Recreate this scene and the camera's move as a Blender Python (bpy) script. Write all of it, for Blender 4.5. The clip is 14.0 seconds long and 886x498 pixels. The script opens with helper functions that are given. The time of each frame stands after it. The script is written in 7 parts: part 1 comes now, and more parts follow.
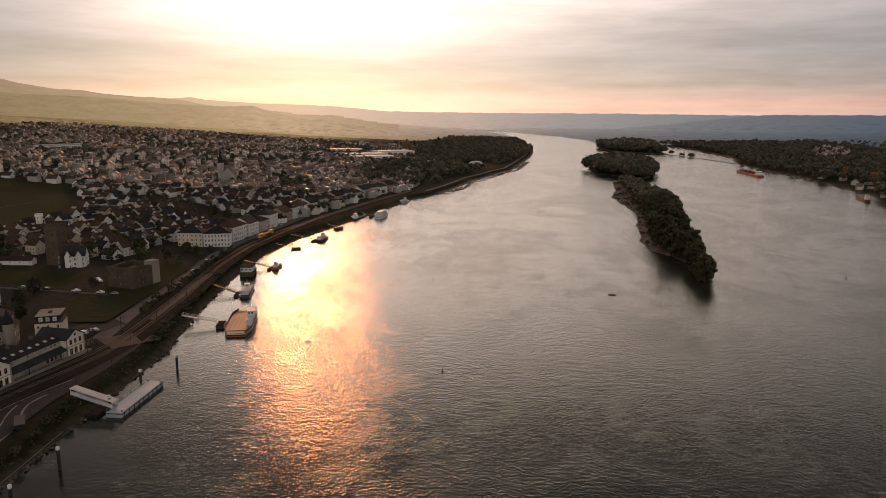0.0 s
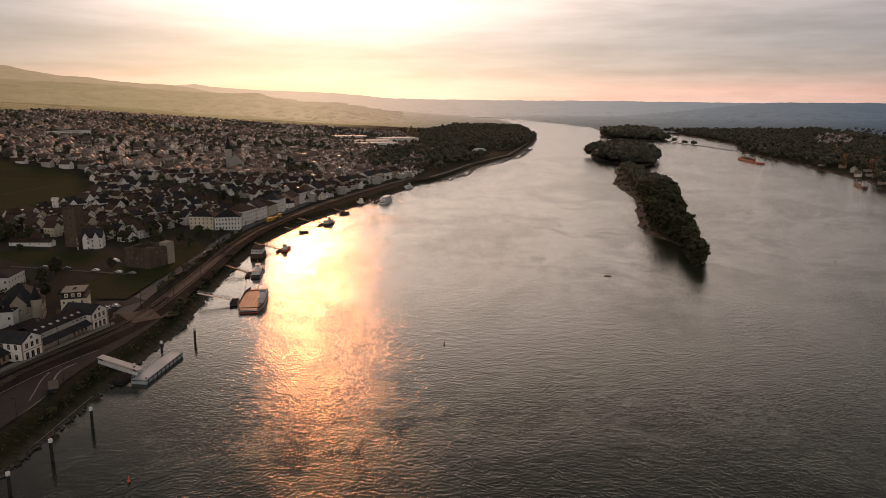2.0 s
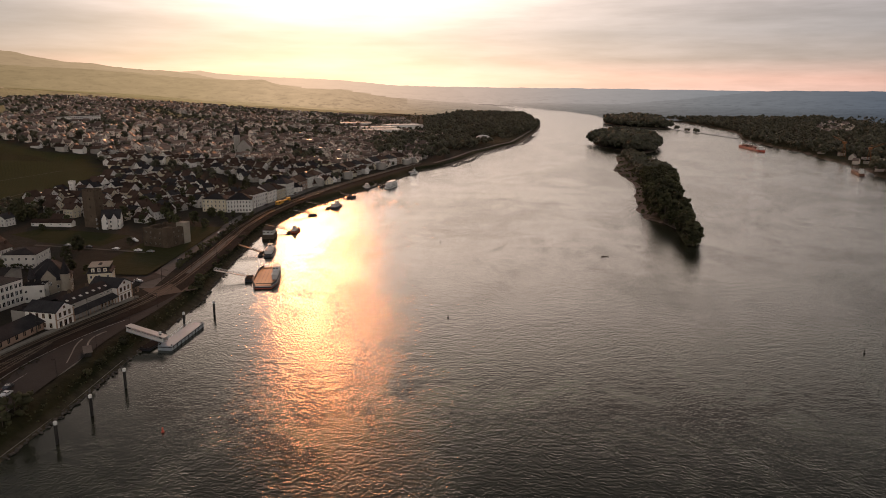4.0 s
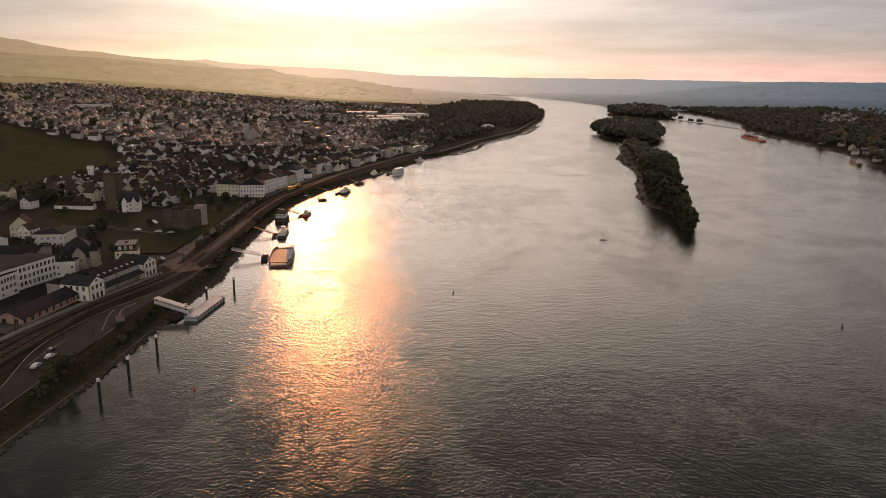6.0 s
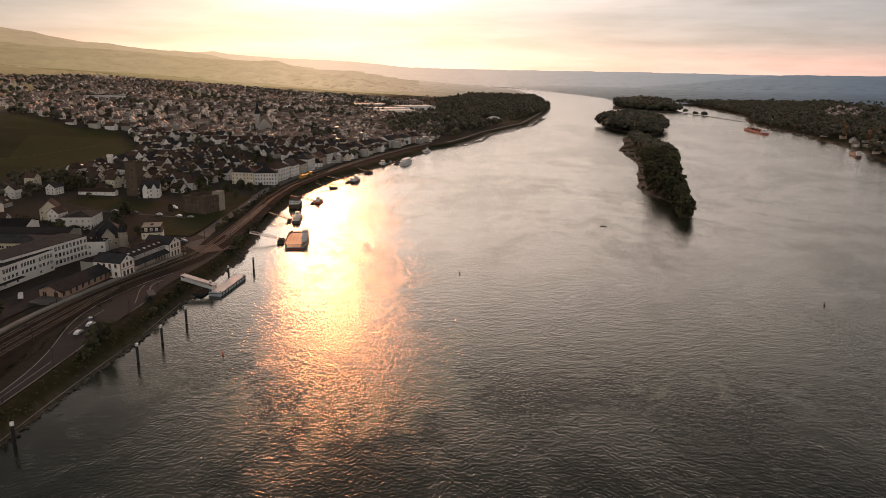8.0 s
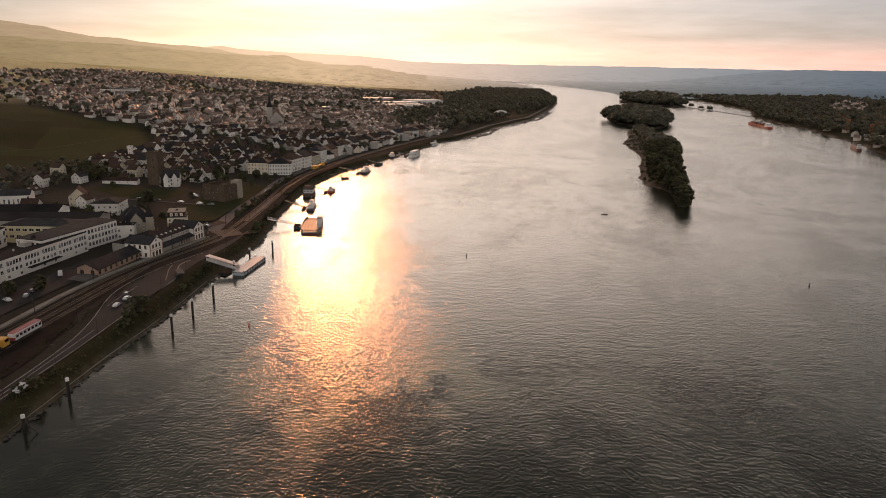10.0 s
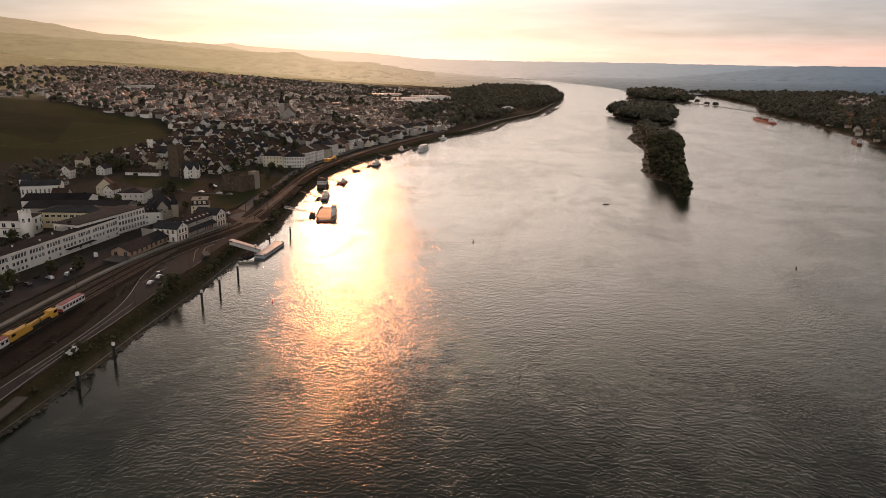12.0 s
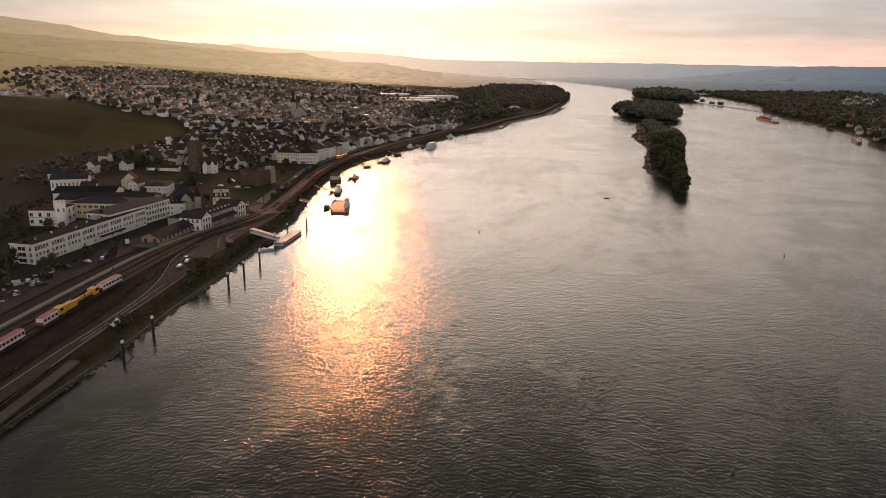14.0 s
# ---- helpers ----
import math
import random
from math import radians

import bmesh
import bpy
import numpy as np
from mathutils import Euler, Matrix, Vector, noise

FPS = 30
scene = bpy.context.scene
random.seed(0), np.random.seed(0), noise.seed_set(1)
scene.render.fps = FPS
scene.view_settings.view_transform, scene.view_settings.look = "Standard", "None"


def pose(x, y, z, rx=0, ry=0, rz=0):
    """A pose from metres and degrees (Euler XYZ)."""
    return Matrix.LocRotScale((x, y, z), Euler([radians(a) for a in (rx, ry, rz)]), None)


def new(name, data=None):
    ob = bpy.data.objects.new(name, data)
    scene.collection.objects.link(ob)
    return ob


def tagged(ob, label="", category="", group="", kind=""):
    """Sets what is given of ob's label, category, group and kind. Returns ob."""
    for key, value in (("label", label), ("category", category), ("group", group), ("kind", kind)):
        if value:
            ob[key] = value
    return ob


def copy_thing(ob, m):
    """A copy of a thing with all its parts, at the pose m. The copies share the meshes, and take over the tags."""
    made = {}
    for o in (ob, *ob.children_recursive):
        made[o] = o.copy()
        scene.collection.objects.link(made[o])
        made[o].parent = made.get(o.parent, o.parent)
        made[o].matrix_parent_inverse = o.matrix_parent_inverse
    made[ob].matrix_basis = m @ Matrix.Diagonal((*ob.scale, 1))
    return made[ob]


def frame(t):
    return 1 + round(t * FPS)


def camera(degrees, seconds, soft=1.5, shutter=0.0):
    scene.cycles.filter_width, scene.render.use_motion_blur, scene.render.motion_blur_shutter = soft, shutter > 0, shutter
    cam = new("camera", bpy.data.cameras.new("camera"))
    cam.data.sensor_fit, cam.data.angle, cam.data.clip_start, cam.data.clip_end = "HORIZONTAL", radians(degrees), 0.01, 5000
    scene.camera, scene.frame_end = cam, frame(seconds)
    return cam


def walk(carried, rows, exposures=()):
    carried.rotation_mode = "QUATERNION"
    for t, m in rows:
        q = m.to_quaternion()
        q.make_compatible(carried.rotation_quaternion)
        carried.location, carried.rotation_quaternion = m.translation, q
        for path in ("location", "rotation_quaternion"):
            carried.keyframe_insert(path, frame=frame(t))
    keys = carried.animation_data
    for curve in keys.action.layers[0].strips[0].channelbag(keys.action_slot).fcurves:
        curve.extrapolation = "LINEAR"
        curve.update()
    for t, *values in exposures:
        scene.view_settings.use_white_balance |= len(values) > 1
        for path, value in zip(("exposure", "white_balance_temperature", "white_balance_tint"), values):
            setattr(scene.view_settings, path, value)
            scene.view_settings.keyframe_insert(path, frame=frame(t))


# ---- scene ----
cam = camera(64.0, 14.0, 0.9)
PATH = [
    (0, -0.04, 0.24, 100.38, -0.012, -10.839, 0.282),
    (0.5, 0.32, -3.76, 100.51, 0.086, -11.071, 0.292),
    (1, 0.57, -7.94, 100.58, 0.171, -11.319, 0.305),
    (1.5, 0.74, -12.29, 100.59, 0.249, -11.575, 0.323),
    (2, 0.82, -16.78, 100.57, 0.321, -11.835, 0.346),
    (2.5, 0.84, -21.41, 100.52, 0.389, -12.093, 0.376),
    (3, 0.81, -26.15, 100.46, 0.457, -12.345, 0.413),
    (5.5, 0.23, -51.23, 100.22, 0.843, -13.434, 0.663),
    (6, 0.10, -56.48, 100.20, 0.938, -13.611, 0.716),
    (6.5, -0.02, -61.79, 100.17, 1.041, -13.775, 0.766),
    (7, -0.11, -67.17, 100.15, 1.151, -13.926, 0.811),
    (7.5, -0.18, -72.61, 100.13, 1.270, -14.064, 0.849),
    (8, -0.22, -78.11, 100.11, 1.396, -14.192, 0.880),
    (10.5, 0.08, -106.54, 99.79, 2.124, -14.685, 0.890),
    (11, 0.24, -112.39, 99.69, 2.282, -14.755, 0.866),
    (11.5, 0.42, -118.30, 99.57, 2.441, -14.813, 0.838),
    (12, 0.62, -124.25, 99.44, 2.599, -14.857, 0.808),
    (12.5, 0.83, -130.25, 99.31, 2.754, -14.885, 0.780),
    (13, 1.03, -136.28, 99.19, 2.904, -14.892, 0.761),
    (13.5, 1.22, -142.33, 99.09, 3.048, -14.874, 0.757),
    (14, 1.38, -148.40, 99.03, 3.182, -14.824, 0.774),
]
# yaw, pitch and roll, in degrees
walk(cam, [(t, pose(x, y, z, 0, 0, yaw) @ pose(0, 0, 0, 90 + pitch) @ pose(0, 0, 0, 0, 0, roll))
           for t, x, y, z, yaw, pitch, roll in PATH],
     [(0, 0.0, 6900, 18), (3, 0.06, 6900, 18), (7, 0.27, 6850, 17), (14, 0.40, 6750, 16)])

# ---------------------------------------------------------------- light
SUN_AZ, SUN_EL = -11.2, 14.5          # degrees from +y towards +x, and above the horizon
SUN_DIR = Vector((math.sin(radians(SUN_AZ)) * math.cos(radians(SUN_EL)),
                  math.cos(radians(SUN_AZ)) * math.cos(radians(SUN_EL)), math.sin(radians(SUN_EL))))

# unseen glow added above the sun and a little to its south, brightening the river
FILL_AZ, FILL_EL = -1.0, 22.0
FILL_DIR = Vector((math.sin(radians(FILL_AZ)) * math.cos(radians(FILL_EL)), math.cos(radians(FILL_AZ)) * math.cos(radians(FILL_EL)), math.sin(radians(FILL_EL))))

sun_data = bpy.data.lights.new("sun", "SUN")
sun_data.energy, sun_data.angle, sun_data.color = 0.48, radians(5.2), (1.0, 0.35, 0.105)
sun = new("sun", sun_data)
sun.matrix_world = Matrix.Translation((0, 0, 400)) @ SUN_DIR.to_track_quat("Z", "Y").to_matrix().to_4x4()


class Nodes:
    """A short way to write node trees."""

    def __init__(self, tree):
        self.t = tree
        tree.nodes.clear()

    def add(self, kind, **fields):
        n = self.t.nodes.new(kind)
        for k, v in fields.items():
            if k == "inputs":
                for i, val in v.items():
                    if isinstance(val, bpy.types.NodeSocket):
                        self.t.links.new(val, n.inputs[i])
                    else:
                        n.inputs[i].default_value = val
            else:
                setattr(n, k, v)
        return n

    def math(self, op, a, b=0.0, clamp=False):
        return self.add("ShaderNodeMath", operation=op, use_clamp=clamp, inputs={0: a, 1: b}).outputs[0]

    def mix(self, fac, a, b, blend="MIX"):
        n = self.add("ShaderNodeMix", data_type="RGBA", blend_type=blend, inputs={0: fac, 6: a, 7: b})
        return n.outputs[2]

    def noise(self, vec, scale, detail=4.0, rough=0.55, out=0):
        n = self.add("ShaderNodeTexNoise", inputs={"Scale": scale, "Detail": detail, "Roughness": rough})
        if vec is not None:
            self.t.links.new(vec, n.inputs["Vector"])
        return n.outputs[out]

    def ramp(self, fac, stops):
        n = self.add("ShaderNodeValToRGB", inputs={0: fac})
        e = n.color_ramp.elements
        while len(e) < len(stops):
            e.new(0.5)
        for el, (p, c) in zip(e, stops):
            el.position, el.color = p, (*c, 1) if len(c) == 3 else c
        return n.outputs[0]

    def range(self, v, a, b, c=0.0, d=1.0, smooth=False):
        n = self.add("ShaderNodeMapRange", inputs={0: v, 1: a, 2: b, 3: c, 4: d})
        if smooth:
            n.interpolation_type = "SMOOTHSTEP"
        return n.outputs[0]

    def scaled(self, vec, s):
        return self.add("ShaderNodeVectorMath", operation="MULTIPLY", inputs={0: vec, 1: s}).outputs[0]


world = bpy.data.worlds.new("dawn_sky")
scene.world = world
world.use_nodes = True
N = Nodes(world.node_tree)
way = N.add("ShaderNodeTexCoord").outputs["Generated"]
sep = N.add("ShaderNodeSeparateXYZ", inputs={0: way})
up_z = sep.outputs[2]
# cloud deck: colour by height above the horizon
deck = N.ramp(N.range(up_z, 0.0, 1.0), [
    (0.0, (0.62, 0.43, 0.385)), (0.014, (0.63, 0.40, 0.35)), (0.026, (0.48, 0.36, 0.335)), (0.040, (0.29, 0.265, 0.265)),
    (0.075, (0.225, 0.23, 0.25)), (0.11, (0.222, 0.226, 0.248)), (0.155, (0.30, 0.294, 0.30)), (0.19, (0.60, 0.585, 0.525)), (0.27, (0.60, 0.58, 0.50)), (0.32, (0.14, 0.13, 0.115)), (0.41, (0.056, 0.054, 0.051)), (0.56, (0.052, 0.051, 0.050)), (0.74, (0.13, 0.128, 0.127)),
    (1.0, (0.24, 0.24, 0.245))])
streak = N.noise(N.scaled(way, (3.0, 3.0, 26.0)), 1.6, 6.0, 0.55)
fine = N.noise(N.scaled(way, (8.0, 8.0, 70.0)), 2.0, 5.0, 0.6)
cloud = N.range(N.math("ADD", N.math("MULTIPLY", streak, 0.7), N.math("MULTIPLY", fine, 0.3)), 0.34, 0.66, 0.80, 1.20)
deck = N.mix(1.0, deck, N.add("ShaderNodeCombineXYZ", inputs={0: cloud, 1: cloud, 2: cloud}).outputs[0], "MULTIPLY")
# unseen sky low in the west, behind the eye, brightened to fill the facing walls
west_fill = N.range(sep.outputs[1], -0.1, -0.9, 1.0, 2.6, True)
deck = N.mix(1.0, deck, N.add("ShaderNodeCombineXYZ", inputs={0: west_fill, 1: west_fill, 2: west_fill}).outputs[0], "MULTIPLY")
# the sun behind the thin cloud
dot = N.add("ShaderNodeVectorMath", operation="DOT_PRODUCT", inputs={0: way, 1: SUN_DIR}).outputs["Value"]
dot = N.math("MAXIMUM", dot, 0.0)
# Added wide lobe, strongest just above the view, for the water to reflect.
gap = N.add("ShaderNodeVectorMath", operation="DOT_PRODUCT", inputs={0: way, 1: FILL_DIR}).outputs["Value"]
wide = N.math("POWER", N.math("MAXIMUM", gap, 0.0), 10.0)
mid = N.math("POWER", dot, 45.0)
near = N.math("POWER", dot, 260.0)
lift = N.ramp(up_z, [(p, (v, v, v)) for p, v in ((0.0, 0.21), (0.035, 0.22), (0.07, 0.30), (0.095, 0.56), (0.13, 0.74), (0.165, 0.74), (0.20, 0.30), (0.30, 0.28), (0.39, 0.24), (0.55, 0.08))])
brow = N.ramp(up_z, [(p, (v, v, v)) for p, v in ((0.0, 0.09), (0.07, 0.102), (0.095, 0.168), (0.13, 0.222), (0.155, 0.27), (0.19, 0.58), (0.28, 0.58), (0.36, 0.20), (0.46, 0.05), (0.6, 0.015))])
glow = N.mix(1.0, (0, 0, 0, 1), (0, 0, 0, 1), "ADD")
for amount, f, col, rise in ((3.6, wide, (1.0, 0.82, 0.68, 1), brow), (1.06, mid, (1.0, 0.83, 0.75, 1), lift), (1.2, near, (1.0, 0.90, 0.81, 1), lift)):
    k = N.math("MULTIPLY", N.math("MULTIPLY", f, amount), rise)
    glow = N.mix(k, glow, col, "ADD")
    N.t.nodes[-1].clamp_factor = False
torn = N.range(streak, 0.36, 0.62, 0.82, 1.16)
glow = N.mix(1.0, glow, N.add("ShaderNodeCombineXYZ", inputs={0: torn, 1: torn, 2: torn}).outputs[0], "MULTIPLY")
total = N.mix(1.0, deck, glow, "ADD")
blue = N.add("ShaderNodeTexSky", sky_type="NISHITA", sun_disc=False, sun_elevation=radians(SUN_EL), sun_rotation=radians(SUN_AZ))
total = N.mix(0.012, total, blue.outputs[0], "ADD")
N.add("ShaderNodeOutputWorld", inputs={0: N.add("ShaderNodeBackground", inputs={0: total, 1: 1.0}).outputs[0]})


# ---------------------------------------------------------------- materials
def material(name):
    m = bpy.data.materials.new(name)
    m.use_nodes = True
    n = Nodes(m.node_tree)
    out = n.add("ShaderNodeOutputMaterial")
    return m, n, out


def surface(name, colours, scale=1.0, rough=0.8, metal=0.0, bump=0.3, bump_scale=None, vary=0.25, islands=False, sheen=0.0,
            translucent=0.0, coat=0.0, alpha=1.0, spec=0.4):
    """A procedural surface: two colours mixed by coarse and fine noise, varied from piece to piece, with relief."""
    m, n, out = material(name)
    pos = n.add("ShaderNodeNewGeometry").outputs["Position"]
    coarse = n.noise(pos, scale * 0.15, 3.0)
    grain = n.noise(pos, scale, 6.0, 0.65)
    f = n.math("ADD", n.math("MULTIPLY", coarse, 0.55), n.math("MULTIPLY", grain, 0.45))
    f = n.range(f, 0.34, 0.66)
    col = n.mix(f, (*colours[0], 1), (*colours[1], 1))
    if len(colours) > 2:
        patch = n.range(n.noise(pos, scale * 0.05, 4.0), 0.5, 0.7)
        col = n.mix(patch, col, (*colours[2], 1))
    if vary:
        r = n.add("ShaderNodeNewGeometry").outputs["Random Per Island"] if islands else n.add("ShaderNodeObjectInfo").outputs["Random"]
        k = n.range(r, 0.0, 1.0, 1.0 - vary, 1.0 + vary)
        col = n.mix(1.0, col, n.add("ShaderNodeCombineXYZ", inputs={0: k, 1: k, 2: k}).outputs[0], "MULTIPLY")
    bp = n.add("ShaderNodeBump", inputs={"Strength": bump, "Distance": 0.4 / scale, "Height": n.noise(pos, bump_scale or scale * 2.0, 4.0)})
    b = n.add("ShaderNodeBsdfPrincipled", inputs={"Base Color": col, "Roughness": n.range(grain, 0.3, 0.7, rough - 0.08, min(1.0, rough + 0.08)),
                                                  "Metallic": metal, "Normal": bp.outputs[0], "Specular IOR Level": spec, "Coat Weight": coat,
                                                  "Sheen Weight": sheen, "Sheen Roughness": 0.5})
    if sheen:
        b.inputs["Sheen Tint"].default_value = (1.0, 0.9, 0.6, 1)
    shader = b.outputs[0]
    if translucent:
        tr = n.add("ShaderNodeBsdfTranslucent", inputs={"Color": col})
        shader = n.add("ShaderNodeMixShader", inputs={0: translucent, 1: shader, 2: tr.outputs[0]}).outputs[0]
    n.t.links.new(shader, out.inputs[0])
    return m


def water_material():
    m, n, out = material("river_water")
    pos = n.add("ShaderNodeNewGeometry").outputs["Position"]
    # ruffled and slick patches, drawn out by the current
    bent = n.add("ShaderNodeTexNoise", inputs={"Vector": n.scaled(pos, (1.0, 0.5, 1.0)), "Scale": 0.008, "Detail": 5.0, "Roughness": 0.62, "Distortion": 1.8}).outputs[0]
    wisps = n.add("ShaderNodeTexNoise", inputs={"Vector": n.scaled(pos, (1.0, 0.6, 1.0)), "Scale": 0.03, "Detail": 6.0, "Roughness": 0.68, "Distortion": 2.6}).outputs[0]
    patch = n.range(n.math("ADD", n.math("MULTIPLY", bent, 0.62), n.math("MULTIPLY", wisps, 0.38)), 0.455, 0.545, 0.0, 1.0, True)
    swell = n.noise(n.scaled(pos, (1.15, 1.0, 1.0)), 0.26, 2.0, 0.5)
    chop = n.noise(n.scaled(pos, (1.2, 0.9, 1.0)), 0.95, 2.0, 0.5)
    ripple = n.noise(n.scaled(pos, (1.15, 0.9, 1.0)), 2.5, 2.0, 0.5)
    gusts = n.range(n.noise(n.scaled(pos, (0.7, 1.0, 1.0)), 0.075, 3.0, 0.6), 0.36, 0.62, 0.86, 1.10)
    h = n.math("ADD", n.math("MULTIPLY", chop, 1.0), n.math("ADD", n.math("MULTIPLY", ripple, 0.22), n.math("MULTIPLY", swell, 0.9)))
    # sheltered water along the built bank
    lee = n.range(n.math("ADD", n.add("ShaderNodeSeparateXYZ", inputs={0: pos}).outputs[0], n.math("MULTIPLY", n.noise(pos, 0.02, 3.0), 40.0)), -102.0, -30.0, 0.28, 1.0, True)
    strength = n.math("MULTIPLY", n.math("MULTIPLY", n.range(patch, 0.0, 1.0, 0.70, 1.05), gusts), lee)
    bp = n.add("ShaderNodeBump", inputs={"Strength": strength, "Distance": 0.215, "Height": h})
    col = n.mix(patch, (0.020, 0.023, 0.015, 1), (0.030, 0.034, 0.022, 1))
    away = n.range(n.add("ShaderNodeSeparateXYZ", inputs={0: pos}).outputs[1], 350.0, 1200.0, 0.0, 0.05)
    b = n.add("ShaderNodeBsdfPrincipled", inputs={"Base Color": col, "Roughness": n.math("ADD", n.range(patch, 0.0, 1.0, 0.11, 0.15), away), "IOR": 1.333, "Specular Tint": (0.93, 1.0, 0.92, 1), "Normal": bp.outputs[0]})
    n.t.links.new(b.outputs[0], out.inputs[0])
    return m


def ground_material():
    """Grass, vineyard rows, earth and shingle, by the land classes stored on the sheet."""
    m, n, out = material("land")
    pos = n.add("ShaderNodeNewGeometry").outputs["Position"]
    vine = n.add("ShaderNodeAttribute", attribute_name="vine").outputs["Fac"]
    shore = n.add("ShaderNodeAttribute", attribute_name="shore").outputs["Fac"]
    town = n.add("ShaderNodeAttribute", attribute_name="town").outputs["Fac"]
    big = n.noise(pos, 0.006, 5.0, 0.6)
    small = n.noise(pos, 0.25, 6.0, 0.65)
    grass = n.mix(n.range(small, 0.3, 0.7), (0.013, 0.015, 0.007, 1), (0.030, 0.031, 0.013, 1))
    plots = n.add("ShaderNodeTexVoronoi", inputs={"Vector": n.scaled(pos, (0.55, 1.0, 0.0)), "Scale": 0.011})
    plot_mix = n.add("ShaderNodeSeparateColor", inputs={0: plots.outputs["Color"]})
    rows = n.add("ShaderNodeTexWave", inputs={"Vector": n.scaled(pos, (1.0, 0.35, 0.0)), "Scale": 0.16, "Distortion": 0.6, "Detail": 1.0}).outputs["Fac"]
    slope_haze = n.add("ShaderNodeAttribute", attribute_name="slope_haze").outputs["Fac"]
    vines = n.mix(n.range(rows, 0.2, 0.8), (0.026, 0.029, 0.009, 1), (0.048, 0.049, 0.015, 1))
    # Upper slopes get lighter vine colours and sheen, painting in the haze over them.
    hazed_vines = n.mix(n.range(rows, 0.2, 0.8), (0.060, 0.056, 0.020, 1), (0.098, 0.090, 0.032, 1))
    green = n.mix(n.range(rows, 0.2, 0.8), (0.045, 0.049, 0.014, 1), (0.072, 0.072, 0.021, 1))
    hazed_vines = n.mix(n.range(plot_mix.outputs[1], 0.35, 0.6), hazed_vines, green)
    hazed_vines = n.mix(n.range(plot_mix.outputs[2], 0.84, 0.86), hazed_vines, (0.10, 0.062, 0.035, 1))
    vines = n.mix(slope_haze, vines, hazed_vines)
    vines = n.mix(1.0, vines, n.range(plot_mix.outputs[0], 0.0, 1.0, 0.72, 1.25), "MULTIPLY")
    col = n.mix(vine, grass, vines)
    col = n.mix(n.math("MULTIPLY", n.range(big, 0.5, 0.62), 0.35), col, (0.09, 0.07, 0.035, 1))
    col = n.mix(n.math("MULTIPLY", town, 0.8), col, n.mix(small, (0.026, 0.022, 0.018, 1), (0.062, 0.053, 0.044, 1)))
    col = n.mix(shore, col, n.mix(n.range(small, 0.35, 0.65), (0.10, 0.08, 0.066, 1), (0.24, 0.19, 0.155, 1)))
    bp = n.add("ShaderNodeBump", inputs={"Strength": 0.6, "Distance": 1.0, "Height": n.noise(pos, 0.8, 5.0)})
    b = n.add("ShaderNodeBsdfPrincipled", inputs={"Base Color": col, "Roughness": 0.9, "Normal": bp.outputs[0], "Specular IOR Level": 0.05,
                                                  "Sheen Weight": n.math("MULTIPLY", slope_haze, 0.6), "Sheen Roughness": 0.5,
                                                  "Sheen Tint": (1.0, 0.85, 0.5, 1)})
    n.t.links.new(b.outputs[0], out.inputs[0])
    return m


WATER = water_material()
LAND = ground_material()

# ---------------------------------------------------------------- the lie of the land
BANK_Y = [-1500, 0, 30, 70, 118, 167, 212, 284, 319, 369, 418, 466, 501, 559, 600, 660, 713, 790, 843, 872, 954, 1022, 1078, 1117, 1216, 1278, 1480, 1684, 1888, 1940, 2283, 2657, 3349, 3941, 4400, 4850]
BANK_X = [-150, -128, -126, -123, -122, -119, -119, -117, -121, -126, -129, -130, -127, -118, -105, -86, -70, -48, -35, -14, 14, 32, 45, 62, 95, 122, 164, 205, 237, 245, 272, 281, 290, 240, 130, -60]
RIGHT_Y = [-1500, 0, 600, 820, 896, 1085, 1154, 1230, 1331, 1467, 1615, 1723, 1871, 2046, 2254, 2340, 2360, 2441, 2808, 3137, 3456, 4078, 4850]
RIGHT_X = [480, 470, 490, 515, 541, 566, 583, 582, 590, 605, 659, 689, 703, 719, 721, 690, 520, 529, 564, 531, 476, 368, 200]
ISLAND = [(159, 423), (158, 434), (162, 450), (167, 474), (166, 500), (155, 520), (158, 556), (178, 641), (198, 720), (203, 800), (207, 866), (234, 960), (248, 1040), (272, 1085), (292, 1108),
          (302, 1045), (290, 966), (272, 866), (242, 717), (204, 582), (184, 500), (174, 452), (166, 427)]
ISLE_FAR = [(265, 1311), (267, 1223), (284, 1168), (300, 1112), (328, 1130), (362, 1217), (390, 1391), (335, 1450)]
VINEYARD = [(-326, 556), (-324, 640), (-388, 728), (-430, 706), (-510, 745), (-620, 772), (-760, 720), (-620, 430), (-385, 438), (-345, 486)]
ISLE_BACK = [(450, 2080), (474, 1904), (536, 1856), (575, 1840), (625, 2100), (672, 2330), (600, 2420), (510, 2360)]
S_INLAND = [0, 8, 45, 120, 200, 300, 420, 700, 1100, 1700, 2600, 3600]
Z_ROWS = {
    -1500: [0, 4.5, 5.5, 9, 22, 55, 90, 140, 190, 250, 320, 340],
    -100: [0, 4.5, 5.5, 7, 14, 36, 64, 115, 180, 250, 330, 360],
    250: [0, 4.5, 5.5, 7, 10, 24, 48, 85, 150, 225, 310, 350],
    450: [0, 4.5, 5.5, 7, 9, 17, 42, 66, 125, 205, 290, 330],
    700: [0, 4.5, 5.5, 8, 12, 22, 42, 56, 100, 180, 270, 310],
    1000: [0, 4.5, 5, 8, 12, 19, 34, 50, 85, 160, 240, 290],
    1500: [0, 3, 4.5, 6, 8, 12, 20, 42, 68, 125, 200, 250],
    2200: [0, 2.5, 4, 5, 6, 8, 12, 25, 50, 95, 150, 190],
    3200: [0, 2.5, 4, 5, 6, 8, 10, 20, 40, 80, 120, 150],
    4850: [0, 3, 5, 10, 20, 30, 40, 60, 80, 100, 120, 130],
}


